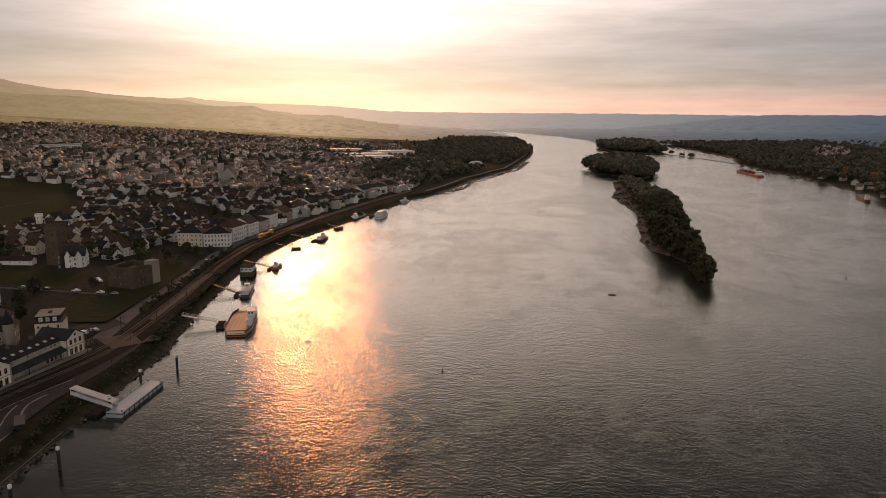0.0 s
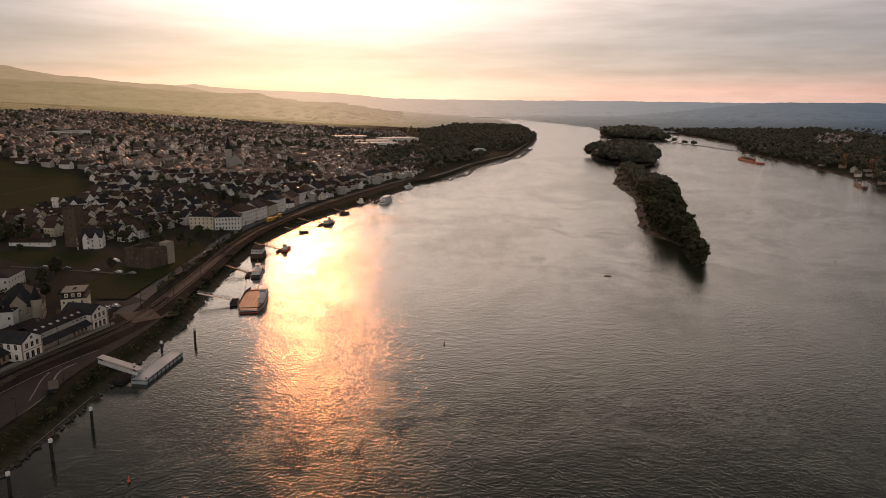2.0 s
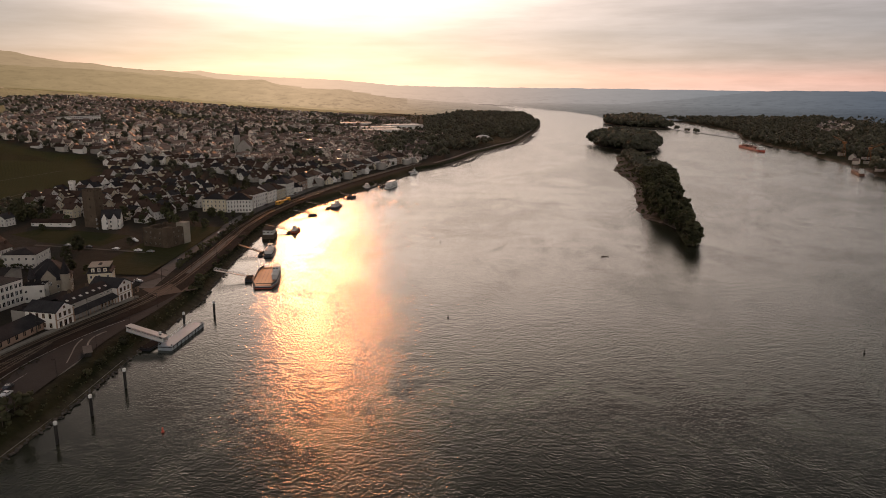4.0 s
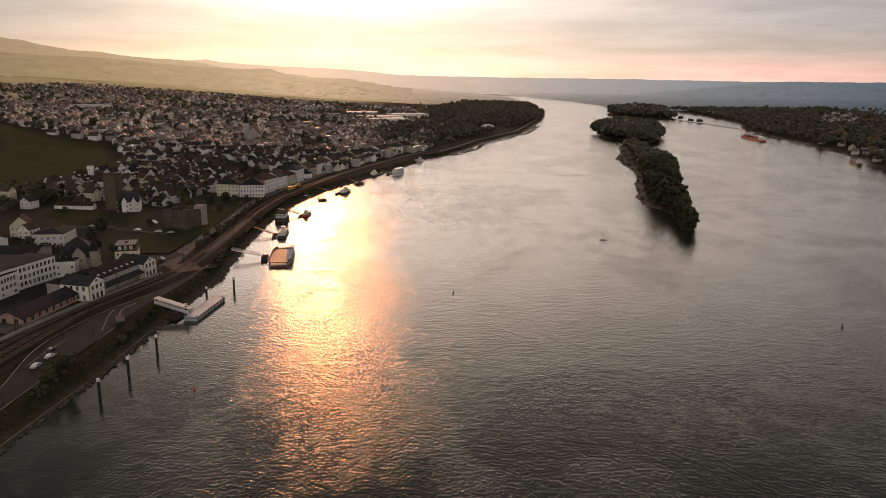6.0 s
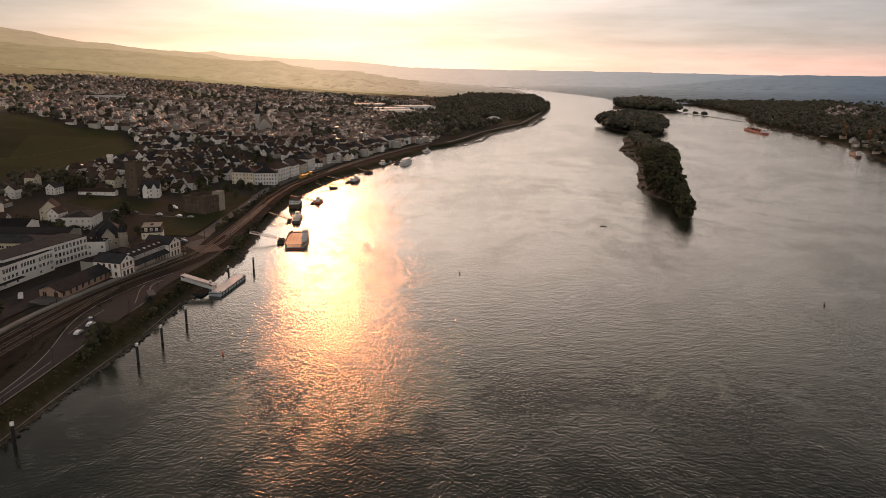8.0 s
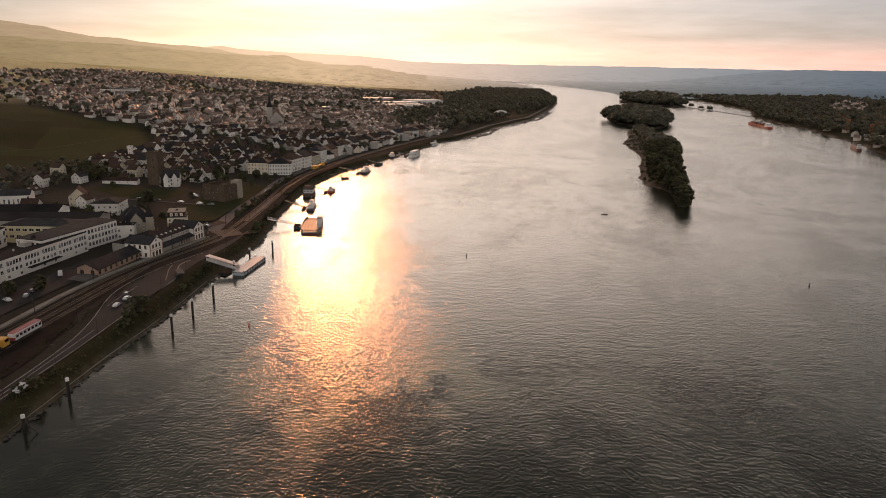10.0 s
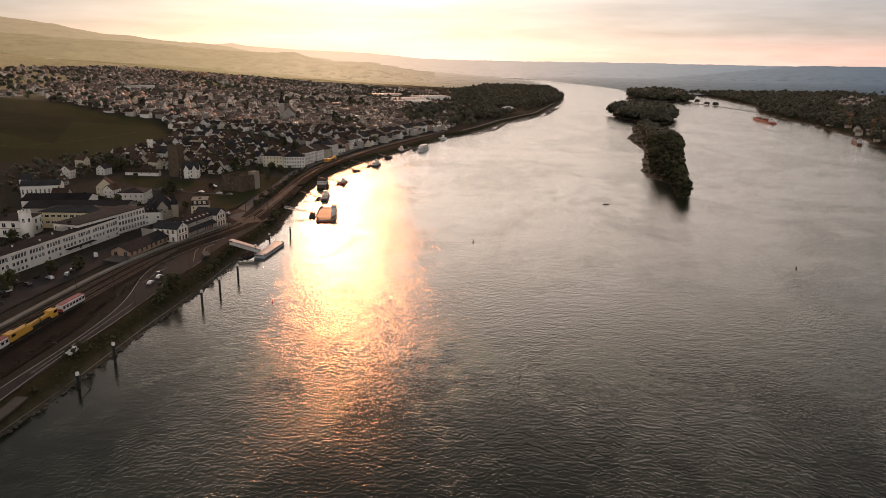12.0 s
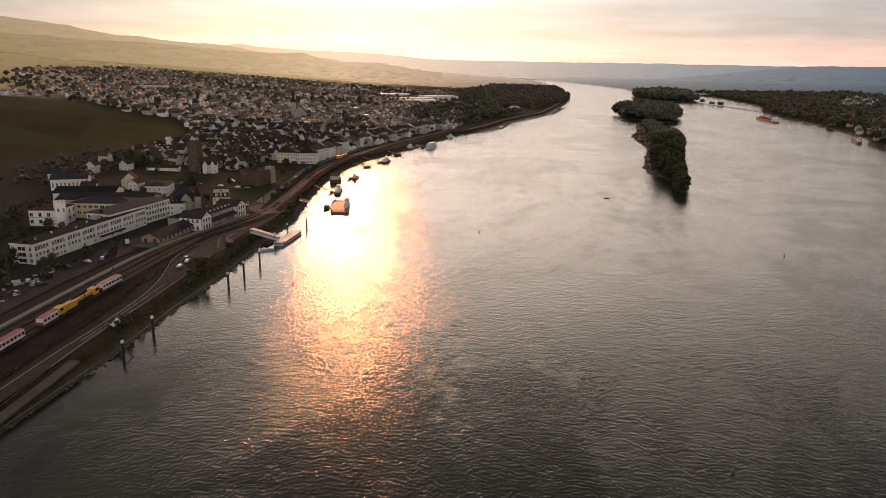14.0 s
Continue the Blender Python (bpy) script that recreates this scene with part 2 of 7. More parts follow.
def bank_left(y):
    return np.interp(y, BANK_Y, BANK_X)


def bank_right(y):
    return np.interp(y, RIGHT_Y, RIGHT_X)


def inside_distance(x, y, poly):
    """Metres inside (+) or outside (-) a closed outline."""
    p = np.array(poly, float)
    best = np.full(x.shape, 1e9)
    odd = np.zeros(x.shape, bool)
    for (x0, y0), (x1, y1) in zip(p, np.roll(p, -1, 0)):
        dx, dy = x1 - x0, y1 - y0
        k = np.clip(((x - x0) * dx + (y - y0) * dy) / (dx * dx + dy * dy), 0, 1)
        best = np.minimum(best, np.hypot(x - x0 - k * dx, y - y0 - k * dy))
        odd ^= ((y0 > y) != (y1 > y)) & (x < (x1 - x0) * (y - y0) / ((y1 - y0) or 1e-9) + x0)
    return np.where(odd, best, -best)


def wobble(x, y, size, seed=0.0):
    """Cheap smooth unevenness, about -1 to 1."""
    return (np.sin(x / size + 1.7 * np.sin(y / size * 0.83 + seed)) + np.sin(y / size * 1.13 + 2.1 * np.sin(x / size * 0.71 + seed * 2))) * 0.5


# ridge lines: distance, depth, haze, azimuths in degrees and crest heights
RIDGES = [
    (2800, 260, 0.25, [-17, -12, -10.6, -8.7, -7.3, -5, -3], [50, 84, 81, 80, 61, 34, 0]),
    (3000, 480, 0.30, [-58, -45, -38, -31, -26.1, -24, -21.3, -18.9, -16.7, -14.8, -13.7, -11.7, -10, -8], [260, 215, 185, 162, 150, 145, 128, 125, 121, 122, 106, 89, 62, 0]),
    (4000, 620, 0.55, [-58, -45, -38, -31.4, -29.8, -28.1, -26.4, -25.3, -22.6, -21.3, -19.6, -17, -14], [420, 350, 300, 246, 224, 205, 199, 187, 172, 168, 155, 118, 0]),
    (4350, 520, 0.62, [12, 17.1, 20, 23.1, 24.5, 31.5, 58], [0, 36, 62, 90, 96, 97, 97]),
    (4740, 380, 0.95, [-58, -20.2, -19.2, -18.1, -14.8, -11.7, -8.3, -4.3, -0.8, 6.9, 11.3, 23.1, 24.5, 31.5, 58],
     [180, 180, 189, 173, 155, 149, 137, 107, 104, 100, 101, 93, 95, 94, 94]),
]


def ridges(x, y):
    """Height of the horizon's ridges at x, y, and how hazy the highest of them is."""
    far, az = np.hypot(x, y), np.degrees(np.arctan2(x, y))
    top, haze = np.zeros(far.shape), np.clip((far - 2400) / 3200, 0, 1)
    rough = wobble(az * 11, az * 3, 4.0) * 1.3 + wobble(az * 40, az * 7, 5.0, 2.0) * 0.8
    for r0, deep, veil, a, z in RIDGES:
        k = np.clip((far - r0) / deep, -1.0, 0.0)
        crest = np.interp(az, a, z)
        h = np.where(crest > 1, (crest + rough) * (1 - k * k) ** 1.5, 0)
        haze = np.where(h > np.maximum(top, 12), veil + 0.12 * k, haze)
        top = np.maximum(top, h)
    return top, haze


def height(x, y):
    """Height of the land (below 0: river bed) at arrays x, y."""
    x, y = np.asarray(x, float), np.asarray(y, float)
    s = bank_left(y) - x
    rows = sorted(Z_ROWS)
    prof = np.array([np.interp(s, S_INLAND, Z_ROWS[r]) for r in rows])
    idx = np.clip(np.searchsorted(rows, y) - 1, 0, len(rows) - 2)
    lo = np.array(rows)[idx]
    hi = np.array(rows)[idx + 1]
    k = np.clip((y - lo) / (hi - lo), 0, 1)
    flat = prof.reshape(len(rows), -1)
    n = np.arange(flat.shape[1])
    left = (flat[idx.ravel(), n].reshape(x.shape) * (1 - k) + flat[(idx + 1).ravel(), n].reshape(x.shape) * k)
    left = left + wobble(x, y, 90.0) * np.clip((s - 250) / 400, 0, 1) * 4
    z = np.where(s > 0, left, np.maximum(s * 0.4, -4))
    r = x - bank_right(y)
    right = np.interp(r, [0, 6, 40, 400, 1200, 2500, 4000], [0, 2.5, 4, 9, 14, 30, 45])
    z = np.where(r > 0, right, z)
    for poly, top, slope in ((ISLAND, 2.2, np.interp(y, [500, 540], [0.5, 0.07])), (ISLE_FAR, 2.4, 0.12), (ISLE_BACK, 2.4, 0.12)):
        d = inside_distance(x, y, poly) + wobble(x, y, 9.0) * 2.0
        z = np.where((s <= 0) & (r <= 0), np.maximum(z, np.clip(d * slope, -4, top)), z)
    # hills along the horizon
    far = np.hypot(x, y)
    hills, _ = ridges(x, y)
    closed = np.clip((far - 4560) / 200, 0, 1)
    return np.where(z > 0.1, np.maximum(z, hills), z + (np.maximum(hills, 6) - z) * closed)


def ground_at(x, y):
    return float(height(np.array([x]), np.array([y]))[0])


def lines(*runs):
    out = []
    for a, b, step in runs:
        out += list(np.arange(a, b, step))
    return np.array(out + [runs[-1][1]])


def build_ground():
    u = lines((-5200, -900, 110), (-900, -200, 18), (-200, -24, 6), (-24, 8, 2), (8, 240, 24), (240, 760, 7), (760, 1500, 40), (1500, 5000, 140))
    v = lines((-1500, -100, 100), (-100, 700, 6), (700, 1500, 10), (1500, 2500, 20), (2500, 4860, 45))
    V, U = np.meshgrid(v, u, indexing="ij")
    X = U + bank_left(V)
    Z = height(X, V)
    h, w = X.shape
    verts = np.stack([X, V, Z], -1).reshape(-1, 3)
    i = np.arange(h * w).reshape(h, w)
    quads = np.stack([i[:-1, :-1], i[:-1, 1:], i[1:, 1:], i[1:, :-1]], -1).reshape(-1, 4)
    quads = quads[(np.hypot(verts[:, 0], verts[:, 1])[quads] < 2440).any(1)]
    me = bpy.data.meshes.new("ground")
    me.from_pydata(verts.tolist(), [], quads.tolist())
    me.polygons.foreach_set("use_smooth", np.ones(len(quads), bool))
    s = (bank_left(V) - X).ravel()
    y = V.ravel()
    z = Z.ravel()
    edge = np.interp(y, [-100, 300, 450, 700, 1000, 1500, 2200], [300, 320, 330, 560, 720, 700, 500]) + wobble(X.ravel(), y, 60.0) * 40
    slope_field = np.clip(inside_distance(X.ravel(), y, VINEYARD) / 6, 0, 1)
    vine = np.clip((s - edge) / 60, 0, 1) * np.clip((4200 - y) / 600, 0, 1)
    vine = np.maximum(vine, slope_field)
    town = np.clip((edge - s) / 50, 0, 1) * np.clip((s - 6) / 10, 0, 1) * (1 - slope_field) * np.clip((1300 - y) / 300, 0, 1)
    shore = np.clip((1.9 - z) / 1.2, 0, 1) * np.where((s > -20) & (y < 900), 0.3, 1.0)
    # Share of painted haze on the vines, growing inland.
    slope_haze = np.clip((s - 480) / 160, 0, 1) * (1 - slope_field)
    for name, val in (("slope_haze", slope_haze), ("vine", vine), ("town", town), ("shore", shore)):
        a = me.attributes.new(name, "FLOAT", "POINT")
        a.data.foreach_set("value", val.astype(np.float32))
    me.materials.append(LAND)
    return tagged(new("ground", me), "river valley land with vineyard slopes and shingle banks", "ground", kind="structure")


build_ground()


def build_backdrop():
    """The plain and ridges on the horizon: a glowing far backdrop, its haze painted in, lighter with distance and
    towards the sun.
    """
    m, n, out = material("painted_distant_haze")
    pos = n.add("ShaderNodeNewGeometry").outputs["Position"]
    p = n.add("ShaderNodeSeparateXYZ", inputs={0: pos})
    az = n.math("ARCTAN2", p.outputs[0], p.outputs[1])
    # Emission colours by azimuth hold the haze and the sun's warmth.
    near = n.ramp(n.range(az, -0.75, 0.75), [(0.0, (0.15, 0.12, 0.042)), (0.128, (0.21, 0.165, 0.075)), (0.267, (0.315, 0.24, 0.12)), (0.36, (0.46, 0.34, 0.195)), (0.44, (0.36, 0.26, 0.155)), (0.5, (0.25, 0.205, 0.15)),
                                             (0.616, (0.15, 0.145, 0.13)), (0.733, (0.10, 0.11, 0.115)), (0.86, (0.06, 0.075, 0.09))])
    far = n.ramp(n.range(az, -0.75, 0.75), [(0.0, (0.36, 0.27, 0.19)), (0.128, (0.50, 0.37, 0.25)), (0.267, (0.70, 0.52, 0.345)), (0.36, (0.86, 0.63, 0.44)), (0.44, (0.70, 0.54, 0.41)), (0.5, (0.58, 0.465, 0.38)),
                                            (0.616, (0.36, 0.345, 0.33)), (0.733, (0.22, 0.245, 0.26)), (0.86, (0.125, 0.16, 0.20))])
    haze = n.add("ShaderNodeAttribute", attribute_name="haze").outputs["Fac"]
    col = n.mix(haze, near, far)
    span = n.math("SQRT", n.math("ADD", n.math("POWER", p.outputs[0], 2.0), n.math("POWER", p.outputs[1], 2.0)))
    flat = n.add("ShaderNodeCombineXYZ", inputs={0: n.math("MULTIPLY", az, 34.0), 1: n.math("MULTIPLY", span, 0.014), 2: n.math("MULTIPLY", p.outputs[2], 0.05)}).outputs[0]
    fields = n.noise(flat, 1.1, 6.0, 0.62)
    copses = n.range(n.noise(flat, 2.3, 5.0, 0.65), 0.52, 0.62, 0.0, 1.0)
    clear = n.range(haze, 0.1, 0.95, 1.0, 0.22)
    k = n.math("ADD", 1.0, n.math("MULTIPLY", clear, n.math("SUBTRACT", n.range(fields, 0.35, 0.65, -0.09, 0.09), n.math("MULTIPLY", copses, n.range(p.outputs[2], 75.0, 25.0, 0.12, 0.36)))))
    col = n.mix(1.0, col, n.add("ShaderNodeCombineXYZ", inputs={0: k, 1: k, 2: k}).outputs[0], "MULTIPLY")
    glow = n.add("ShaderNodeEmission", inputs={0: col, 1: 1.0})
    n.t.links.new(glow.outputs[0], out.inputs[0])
    a = np.radians(np.concatenate([np.arange(-58, -36, 0.4), np.arange(-36, 36, 0.09), np.arange(36, 58.1, 0.4)]))
    r = np.arange(2400, 4841, 24.0)
    A, D = np.meshgrid(a, r)
    X, Y = D * np.sin(A), D * np.cos(A)
    g = height(X, Y)
    _, veil = ridges(X, Y)
    Z = g + np.interp(D, [2400, 2700], [0.5, 3.0]) + wobble(X, Y, 60) * 1.2 * np.clip((D - 2450) / 300, 0, 1)
    Z = np.where(g > 0.1, Z, -2.0)
    h, w = X.shape
    i = np.arange(h * w).reshape(h, w)
    quads = np.stack([i[:-1, :-1], i[:-1, 1:], i[1:, 1:], i[1:, :-1]], -1).reshape(-1, 4)
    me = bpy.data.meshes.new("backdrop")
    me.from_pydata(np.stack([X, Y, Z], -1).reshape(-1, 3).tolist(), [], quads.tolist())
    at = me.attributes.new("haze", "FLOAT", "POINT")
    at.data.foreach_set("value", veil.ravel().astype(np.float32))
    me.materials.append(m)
    return tagged(new("backdrop", me), "glowing backdrop of distant plain and low hills with painted haze", "backdrop", kind="structure")


build_backdrop()


def sheet(name, x0, x1, y0, y1, z, mat, label, category):
    me = bpy.data.meshes.new(name)
    me.from_pydata([(x0, y0, z), (x1, y0, z), (x1, y1, z), (x0, y1, z)], [], [(0, 1, 2, 3)])
    me.materials.append(mat)
    return tagged(new(name, me), label, category, kind="structure")


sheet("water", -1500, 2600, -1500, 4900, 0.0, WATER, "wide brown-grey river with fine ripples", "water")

# ---------------------------------------------------------------- surfaces of things
WALL_WHITE = surface("white_render", [(0.68, 0.65, 0.60), (0.80, 0.77, 0.72)], 0.8, 0.85, vary=0.15)
WALL_CREAM = surface("cream_render", [(0.52, 0.46, 0.35), (0.64, 0.57, 0.43)], 0.8, 0.85, vary=0.2)
WALL_GREY = surface("grey_render", [(0.30, 0.28, 0.25), (0.42, 0.39, 0.35)], 0.8, 0.85, vary=0.25)
WALL_PINK = surface("reddish_render", [(0.36, 0.24, 0.18), (0.46, 0.33, 0.25)], 0.8, 0.85, vary=0.25)
WALL_YELLOW = surface("yellow_render", [(0.54, 0.49, 0.31), (0.63, 0.58, 0.40)], 0.8, 0.85, vary=0.1)
SANDSTONE = surface("rubble_stone", [(0.075, 0.055, 0.04), (0.15, 0.115, 0.085), (0.10, 0.075, 0.055)], 1.5, 0.9, bump=0.8, vary=0.1, spec=0.05)
PALE_STONE = surface("pale_stone", [(0.24, 0.21, 0.17), (0.34, 0.30, 0.24)], 1.2, 0.9, bump=0.5, vary=0.1)
ROOF_SLATE = surface("slate_roof", [(0.022, 0.021, 0.023), (0.048, 0.045, 0.046)], 1.5, 0.75, bump=0.5, vary=0.3, spec=0.06)
ROOF_TILE = surface("brown_tile_roof", [(0.046, 0.030, 0.024), (0.090, 0.058, 0.044)], 1.5, 0.85, bump=0.6, vary=0.35, spec=0.05)
ROOF_GREY = surface("grey_felt_roof", [(0.020, 0.018, 0.018), (0.040, 0.036, 0.034)], 0.6, 0.9, vary=0.3, spec=0.04)
ROOF_PALE = surface("pale_metal_roof", [(0.45, 0.44, 0.42), (0.62, 0.60, 0.57)], 0.5, 0.5, vary=0.2)
ROOF_SHEET = surface("bare_metal_sheet", [(0.34, 0.33, 0.32), (0.52, 0.50, 0.47)], 0.4, 0.27, 0.7, bump=0.12, vary=0.4, islands=True)
GLASS = surface("window_glass", [(0.012, 0.013, 0.015), (0.03, 0.03, 0.032)], 0.5, 0.12, bump=0.02, vary=0.5, spec=0.5)
FRAME_WHITE = surface("white_paint", [(0.66, 0.65, 0.62), (0.78, 0.77, 0.74)], 2.0, 0.5, bump=0.05, vary=0.1)
TAN_TRIM = surface("sandstone_trim", [(0.34, 0.22, 0.15), (0.42, 0.29, 0.20)], 2.0, 0.8, vary=0.1)
STEEL_DARK = surface("dark_steel", [(0.03, 0.028, 0.027), (0.06, 0.055, 0.05)], 3.0, 0.5, 0.5, vary=0.2)
STEEL_BLUE = surface("grey_blue_steel", [(0.36, 0.40, 0.43), (0.48, 0.52, 0.55)], 0.7, 0.4, 0.1, vary=0.05)
HULL_DARK = surface("dark_hull_paint", [(0.02, 0.022, 0.03), (0.045, 0.045, 0.055)], 1.0, 0.4, vary=0.2)
HULL_RED = surface("red_hull_paint", [(0.33, 0.055, 0.03), (0.45, 0.09, 0.05)], 1.0, 0.45, vary=0.1)
HULL_WHITE = surface("white_hull_paint", [(0.60, 0.60, 0.59), (0.74, 0.73, 0.71)], 1.0, 0.35, vary=0.1)
HULL_BROWN = surface("rust_brown_paint", [(0.12, 0.045, 0.025), (0.22, 0.085, 0.05)], 1.0, 0.5, vary=0.2)
# The deck's orange base colour stands for reflected dawn sky.
DECK = surface("dawn_tinted_deck", [(0.30, 0.15, 0.08), (0.44, 0.24, 0.13)], 0.5, 0.50, 0.0, bump=0.1, vary=0.05, spec=0.45)
DECK_LINE = surface("deck_seam", [(0.07, 0.05, 0.04), (0.11, 0.08, 0.06)], 1.0, 0.5, vary=0.0)
ASPHALT = surface("asphalt", [(0.034, 0.031, 0.030), (0.060, 0.055, 0.052), (0.045, 0.042, 0.040)], 0.7, 0.75, bump=0.3, vary=0.0, spec=0.05)
PAVING = surface("pale_paving", [(0.105, 0.095, 0.086), (0.175, 0.158, 0.143)], 0.6, 0.8, vary=0.0, spec=0.05)
RED_PAVING = surface("red_brick_paving", [(0.11, 0.078, 0.060), (0.18, 0.128, 0.098)], 0.9, 0.8, vary=0.0, spec=0.05)
BALLAST = surface("brown_ballast", [(0.020, 0.015, 0.012), (0.044, 0.033, 0.027), (0.030, 0.023, 0.019)], 0.9, 0.95, bump=0.8, vary=0.0, spec=0.05)
RAIL = surface("rusty_rail", [(0.12, 0.08, 0.06), (0.20, 0.15, 0.11)], 2.0, 0.5, 0.5, vary=0.1)
WORN_CONCRETE = surface("worn_concrete", [(0.085, 0.074, 0.064), (0.14, 0.122, 0.106)], 0.5, 0.9, bump=0.4, vary=0.0, spec=0.05)
CONCRETE = surface("pale_concrete", [(0.20, 0.18, 0.155), (0.30, 0.275, 0.24)], 0.9, 0.85, vary=0.0, spec=0.05)
EARTH = surface("trodden_earth", [(0.10, 0.082, 0.055), (0.17, 0.14, 0.095)], 0.5, 0.95, bump=0.5, vary=0.0, spec=0.05)
LINE_PAINT = surface("road_paint", [(0.30, 0.29, 0.27), (0.46, 0.45, 0.42)], 1.0, 0.7, vary=0.0)
RIPRAP = surface("riprap_stone", [(0.05, 0.045, 0.04), (0.13, 0.115, 0.10)], 0.7, 0.9, bump=0.9, vary=0.25, islands=True)
LAWN = surface("castle_lawn", [(0.020, 0.025, 0.008), (0.040, 0.043, 0.014), (0.05, 0.045, 0.02)], 0.15, 0.95, vary=0.0, spec=0.05)
LEAF = surface("foliage", [(0.055, 0.060, 0.026), (0.115, 0.118, 0.052)], 0.5, 0.75, bump=0.7, vary=0.3, translucent=0.35)
LEAF_DARK = surface("dark_foliage", [(0.046, 0.048, 0.023), (0.10, 0.098, 0.046)], 0.5, 0.8, bump=0.7, vary=0.35, translucent=0.35)
WOODS = surface("woodland_foliage", [(0.088, 0.086, 0.054), (0.130, 0.126, 0.080)], 0.2, 0.55, bump=0.6, vary=0.35, islands=True, translucent=0.45, spec=0.5)
BARK = surface("bark", [(0.06, 0.045, 0.032), (0.11, 0.085, 0.06)], 3.0, 0.9, vary=0.2)
CAR_WHITE = surface("white_car_paint", [(0.70, 0.70, 0.69), (0.78, 0.78, 0.77)], 1.0, 0.25, vary=0.05, coat=0.6)
CAR_DARK = surface("dark_car_paint", [(0.03, 0.032, 0.04), (0.06, 0.06, 0.07)], 1.0, 0.25, vary=0.3, coat=0.6)
CAR_SILVER = surface("silver_car_paint", [(0.32, 0.33, 0.34), (0.42, 0.43, 0.44)], 1.0, 0.3, 0.4, vary=0.2, coat=0.6)
TYRE = surface("rubber", [(0.015, 0.015, 0.015), (0.03, 0.03, 0.03)], 4.0, 0.8, vary=0.1)
TRAIN_YELLOW = surface("yellow_machine_paint", [(0.58, 0.30, 0.04), (0.70, 0.40, 0.07)], 1.0, 0.45, vary=0.08)
TRAIN_RED = surface("red_train_paint", [(0.28, 0.032, 0.03), (0.36, 0.05, 0.045)], 1.0, 0.4, vary=0.08)
BUOY_RED = surface("red_buoy_paint", [(0.50, 0.07, 0.04), (0.60, 0.10, 0.06)], 3.0, 0.5, vary=0.05)
CRANE_PAINT = surface("orange_crane_paint", [(0.26, 0.10, 0.035), (0.34, 0.14, 0.05)], 1.0, 0.5, vary=0.1)
BOXES = surface("container_paint", [(0.10, 0.035, 0.028), (0.20, 0.07, 0.05)], 0.6, 0.6, vary=0.5)


# ---------------------------------------------------------------- building blocks
def link_mesh(name, bm, mats, smooth=False):
    me = bpy.data.meshes.new(name)
    bmesh.ops.recalc_face_normals(bm, faces=bm.faces[:])
    bm.to_mesh(me)
    bm.free()
    for m in mats if isinstance(mats, (list, tuple)) else [mats]:
        me.materials.append(m)
    if smooth:
        me.polygons.foreach_set("use_smooth", np.ones(len(me.polygons), bool))
    return me


def part(name, bm, mat, parent, label="", at=None, smooth=False):
    """One mesh object under a thing or a part. bm: a bmesh, or a mesh that is shared."""
    me = bm if isinstance(bm, bpy.types.Mesh) else link_mesh(name, bm, mat, smooth)
    ob = new(name, me)
    ob.parent = parent
    if at is not None:
        ob.matrix_basis = at
    return tagged(ob, label)


def thing(name, label, category, m, group=""):
    ob = new(name)
    ob.matrix_basis = m
    ob.empty_display_size = 1.0
    return tagged(ob, label, category, group)


def box(bm, x0, x1, y0, y1, z0, z1, mi=0, m=None):
    vs = [bm.verts.new(Vector(c) if m is None else m @ Vector(c)) for c in
          ((x0, y0, z0), (x1, y0, z0), (x1, y1, z0), (x0, y1, z0), (x0, y0, z1), (x1, y0, z1), (x1, y1, z1), (x0, y1, z1))]
    for f in ((3, 2, 1, 0), (4, 5, 6, 7), (0, 1, 5, 4), (1, 2, 6, 5), (2, 3, 7, 6), (3, 0, 4, 7)):
        bm.faces.new([vs[i] for i in f]).material_index = mi
    return vs


def boxes(*specs):
    bm = bmesh.new()
    for s in specs:
        box(bm, *s)
    return bm


def prism(outline, z0, z1):
    """An upright prism over a closed outline."""
    bm = bmesh.new()
    lo = [bm.verts.new((x, y, z0)) for x, y in outline]
    hi = [bm.verts.new((x, y, z1)) for x, y in outline]
    bm.faces.new(lo[::-1])
    bm.faces.new(hi)
    for i in range(len(lo)):
        j = (i + 1) % len(lo)
        bm.faces.new((lo[i], lo[j], hi[j], hi[i]))
    return bm


def tube(bm, a, b, r0, r1=None, sides=8):
    """A tapered round bar from a to b."""
    a, b = Vector(a), Vector(b)
    m = Matrix.Translation((a + b) / 2) @ (b - a).to_track_quat("Z", "Y").to_matrix().to_4x4()
    bmesh.ops.create_cone(bm, cap_ends=True, segments=sides, radius1=r0, radius2=r0 if r1 is None else r1, depth=(b - a).length, matrix=m)
    return bm


def gable_walls(w, d, eave, ridge, along_y=True):
    """Walls of a house with gables; the ridge runs along y (or x)."""
    bm = bmesh.new()
    x, y = w / 2, d / 2
    if along_y:
        sec = [(-x, 0), (x, 0), (x, eave), (0, ridge), (-x, eave)]
        a = [bm.verts.new((p, -y, q)) for p, q in sec]
        b = [bm.verts.new((p, y, q)) for p, q in sec]
    else:
        sec = [(-y, 0), (y, 0), (y, eave), (0, ridge), (-y, eave)]
        a = [bm.verts.new((-x, p, q)) for p, q in sec]
        b = [bm.verts.new((x, p, q)) for p, q in sec]
    bm.faces.new(a)
    bm.faces.new(b[::-1])
    for i in range(5):
        j = (i + 1) % 5
        bm.faces.new((a[i], b[i], b[j], a[j]))
    return bm


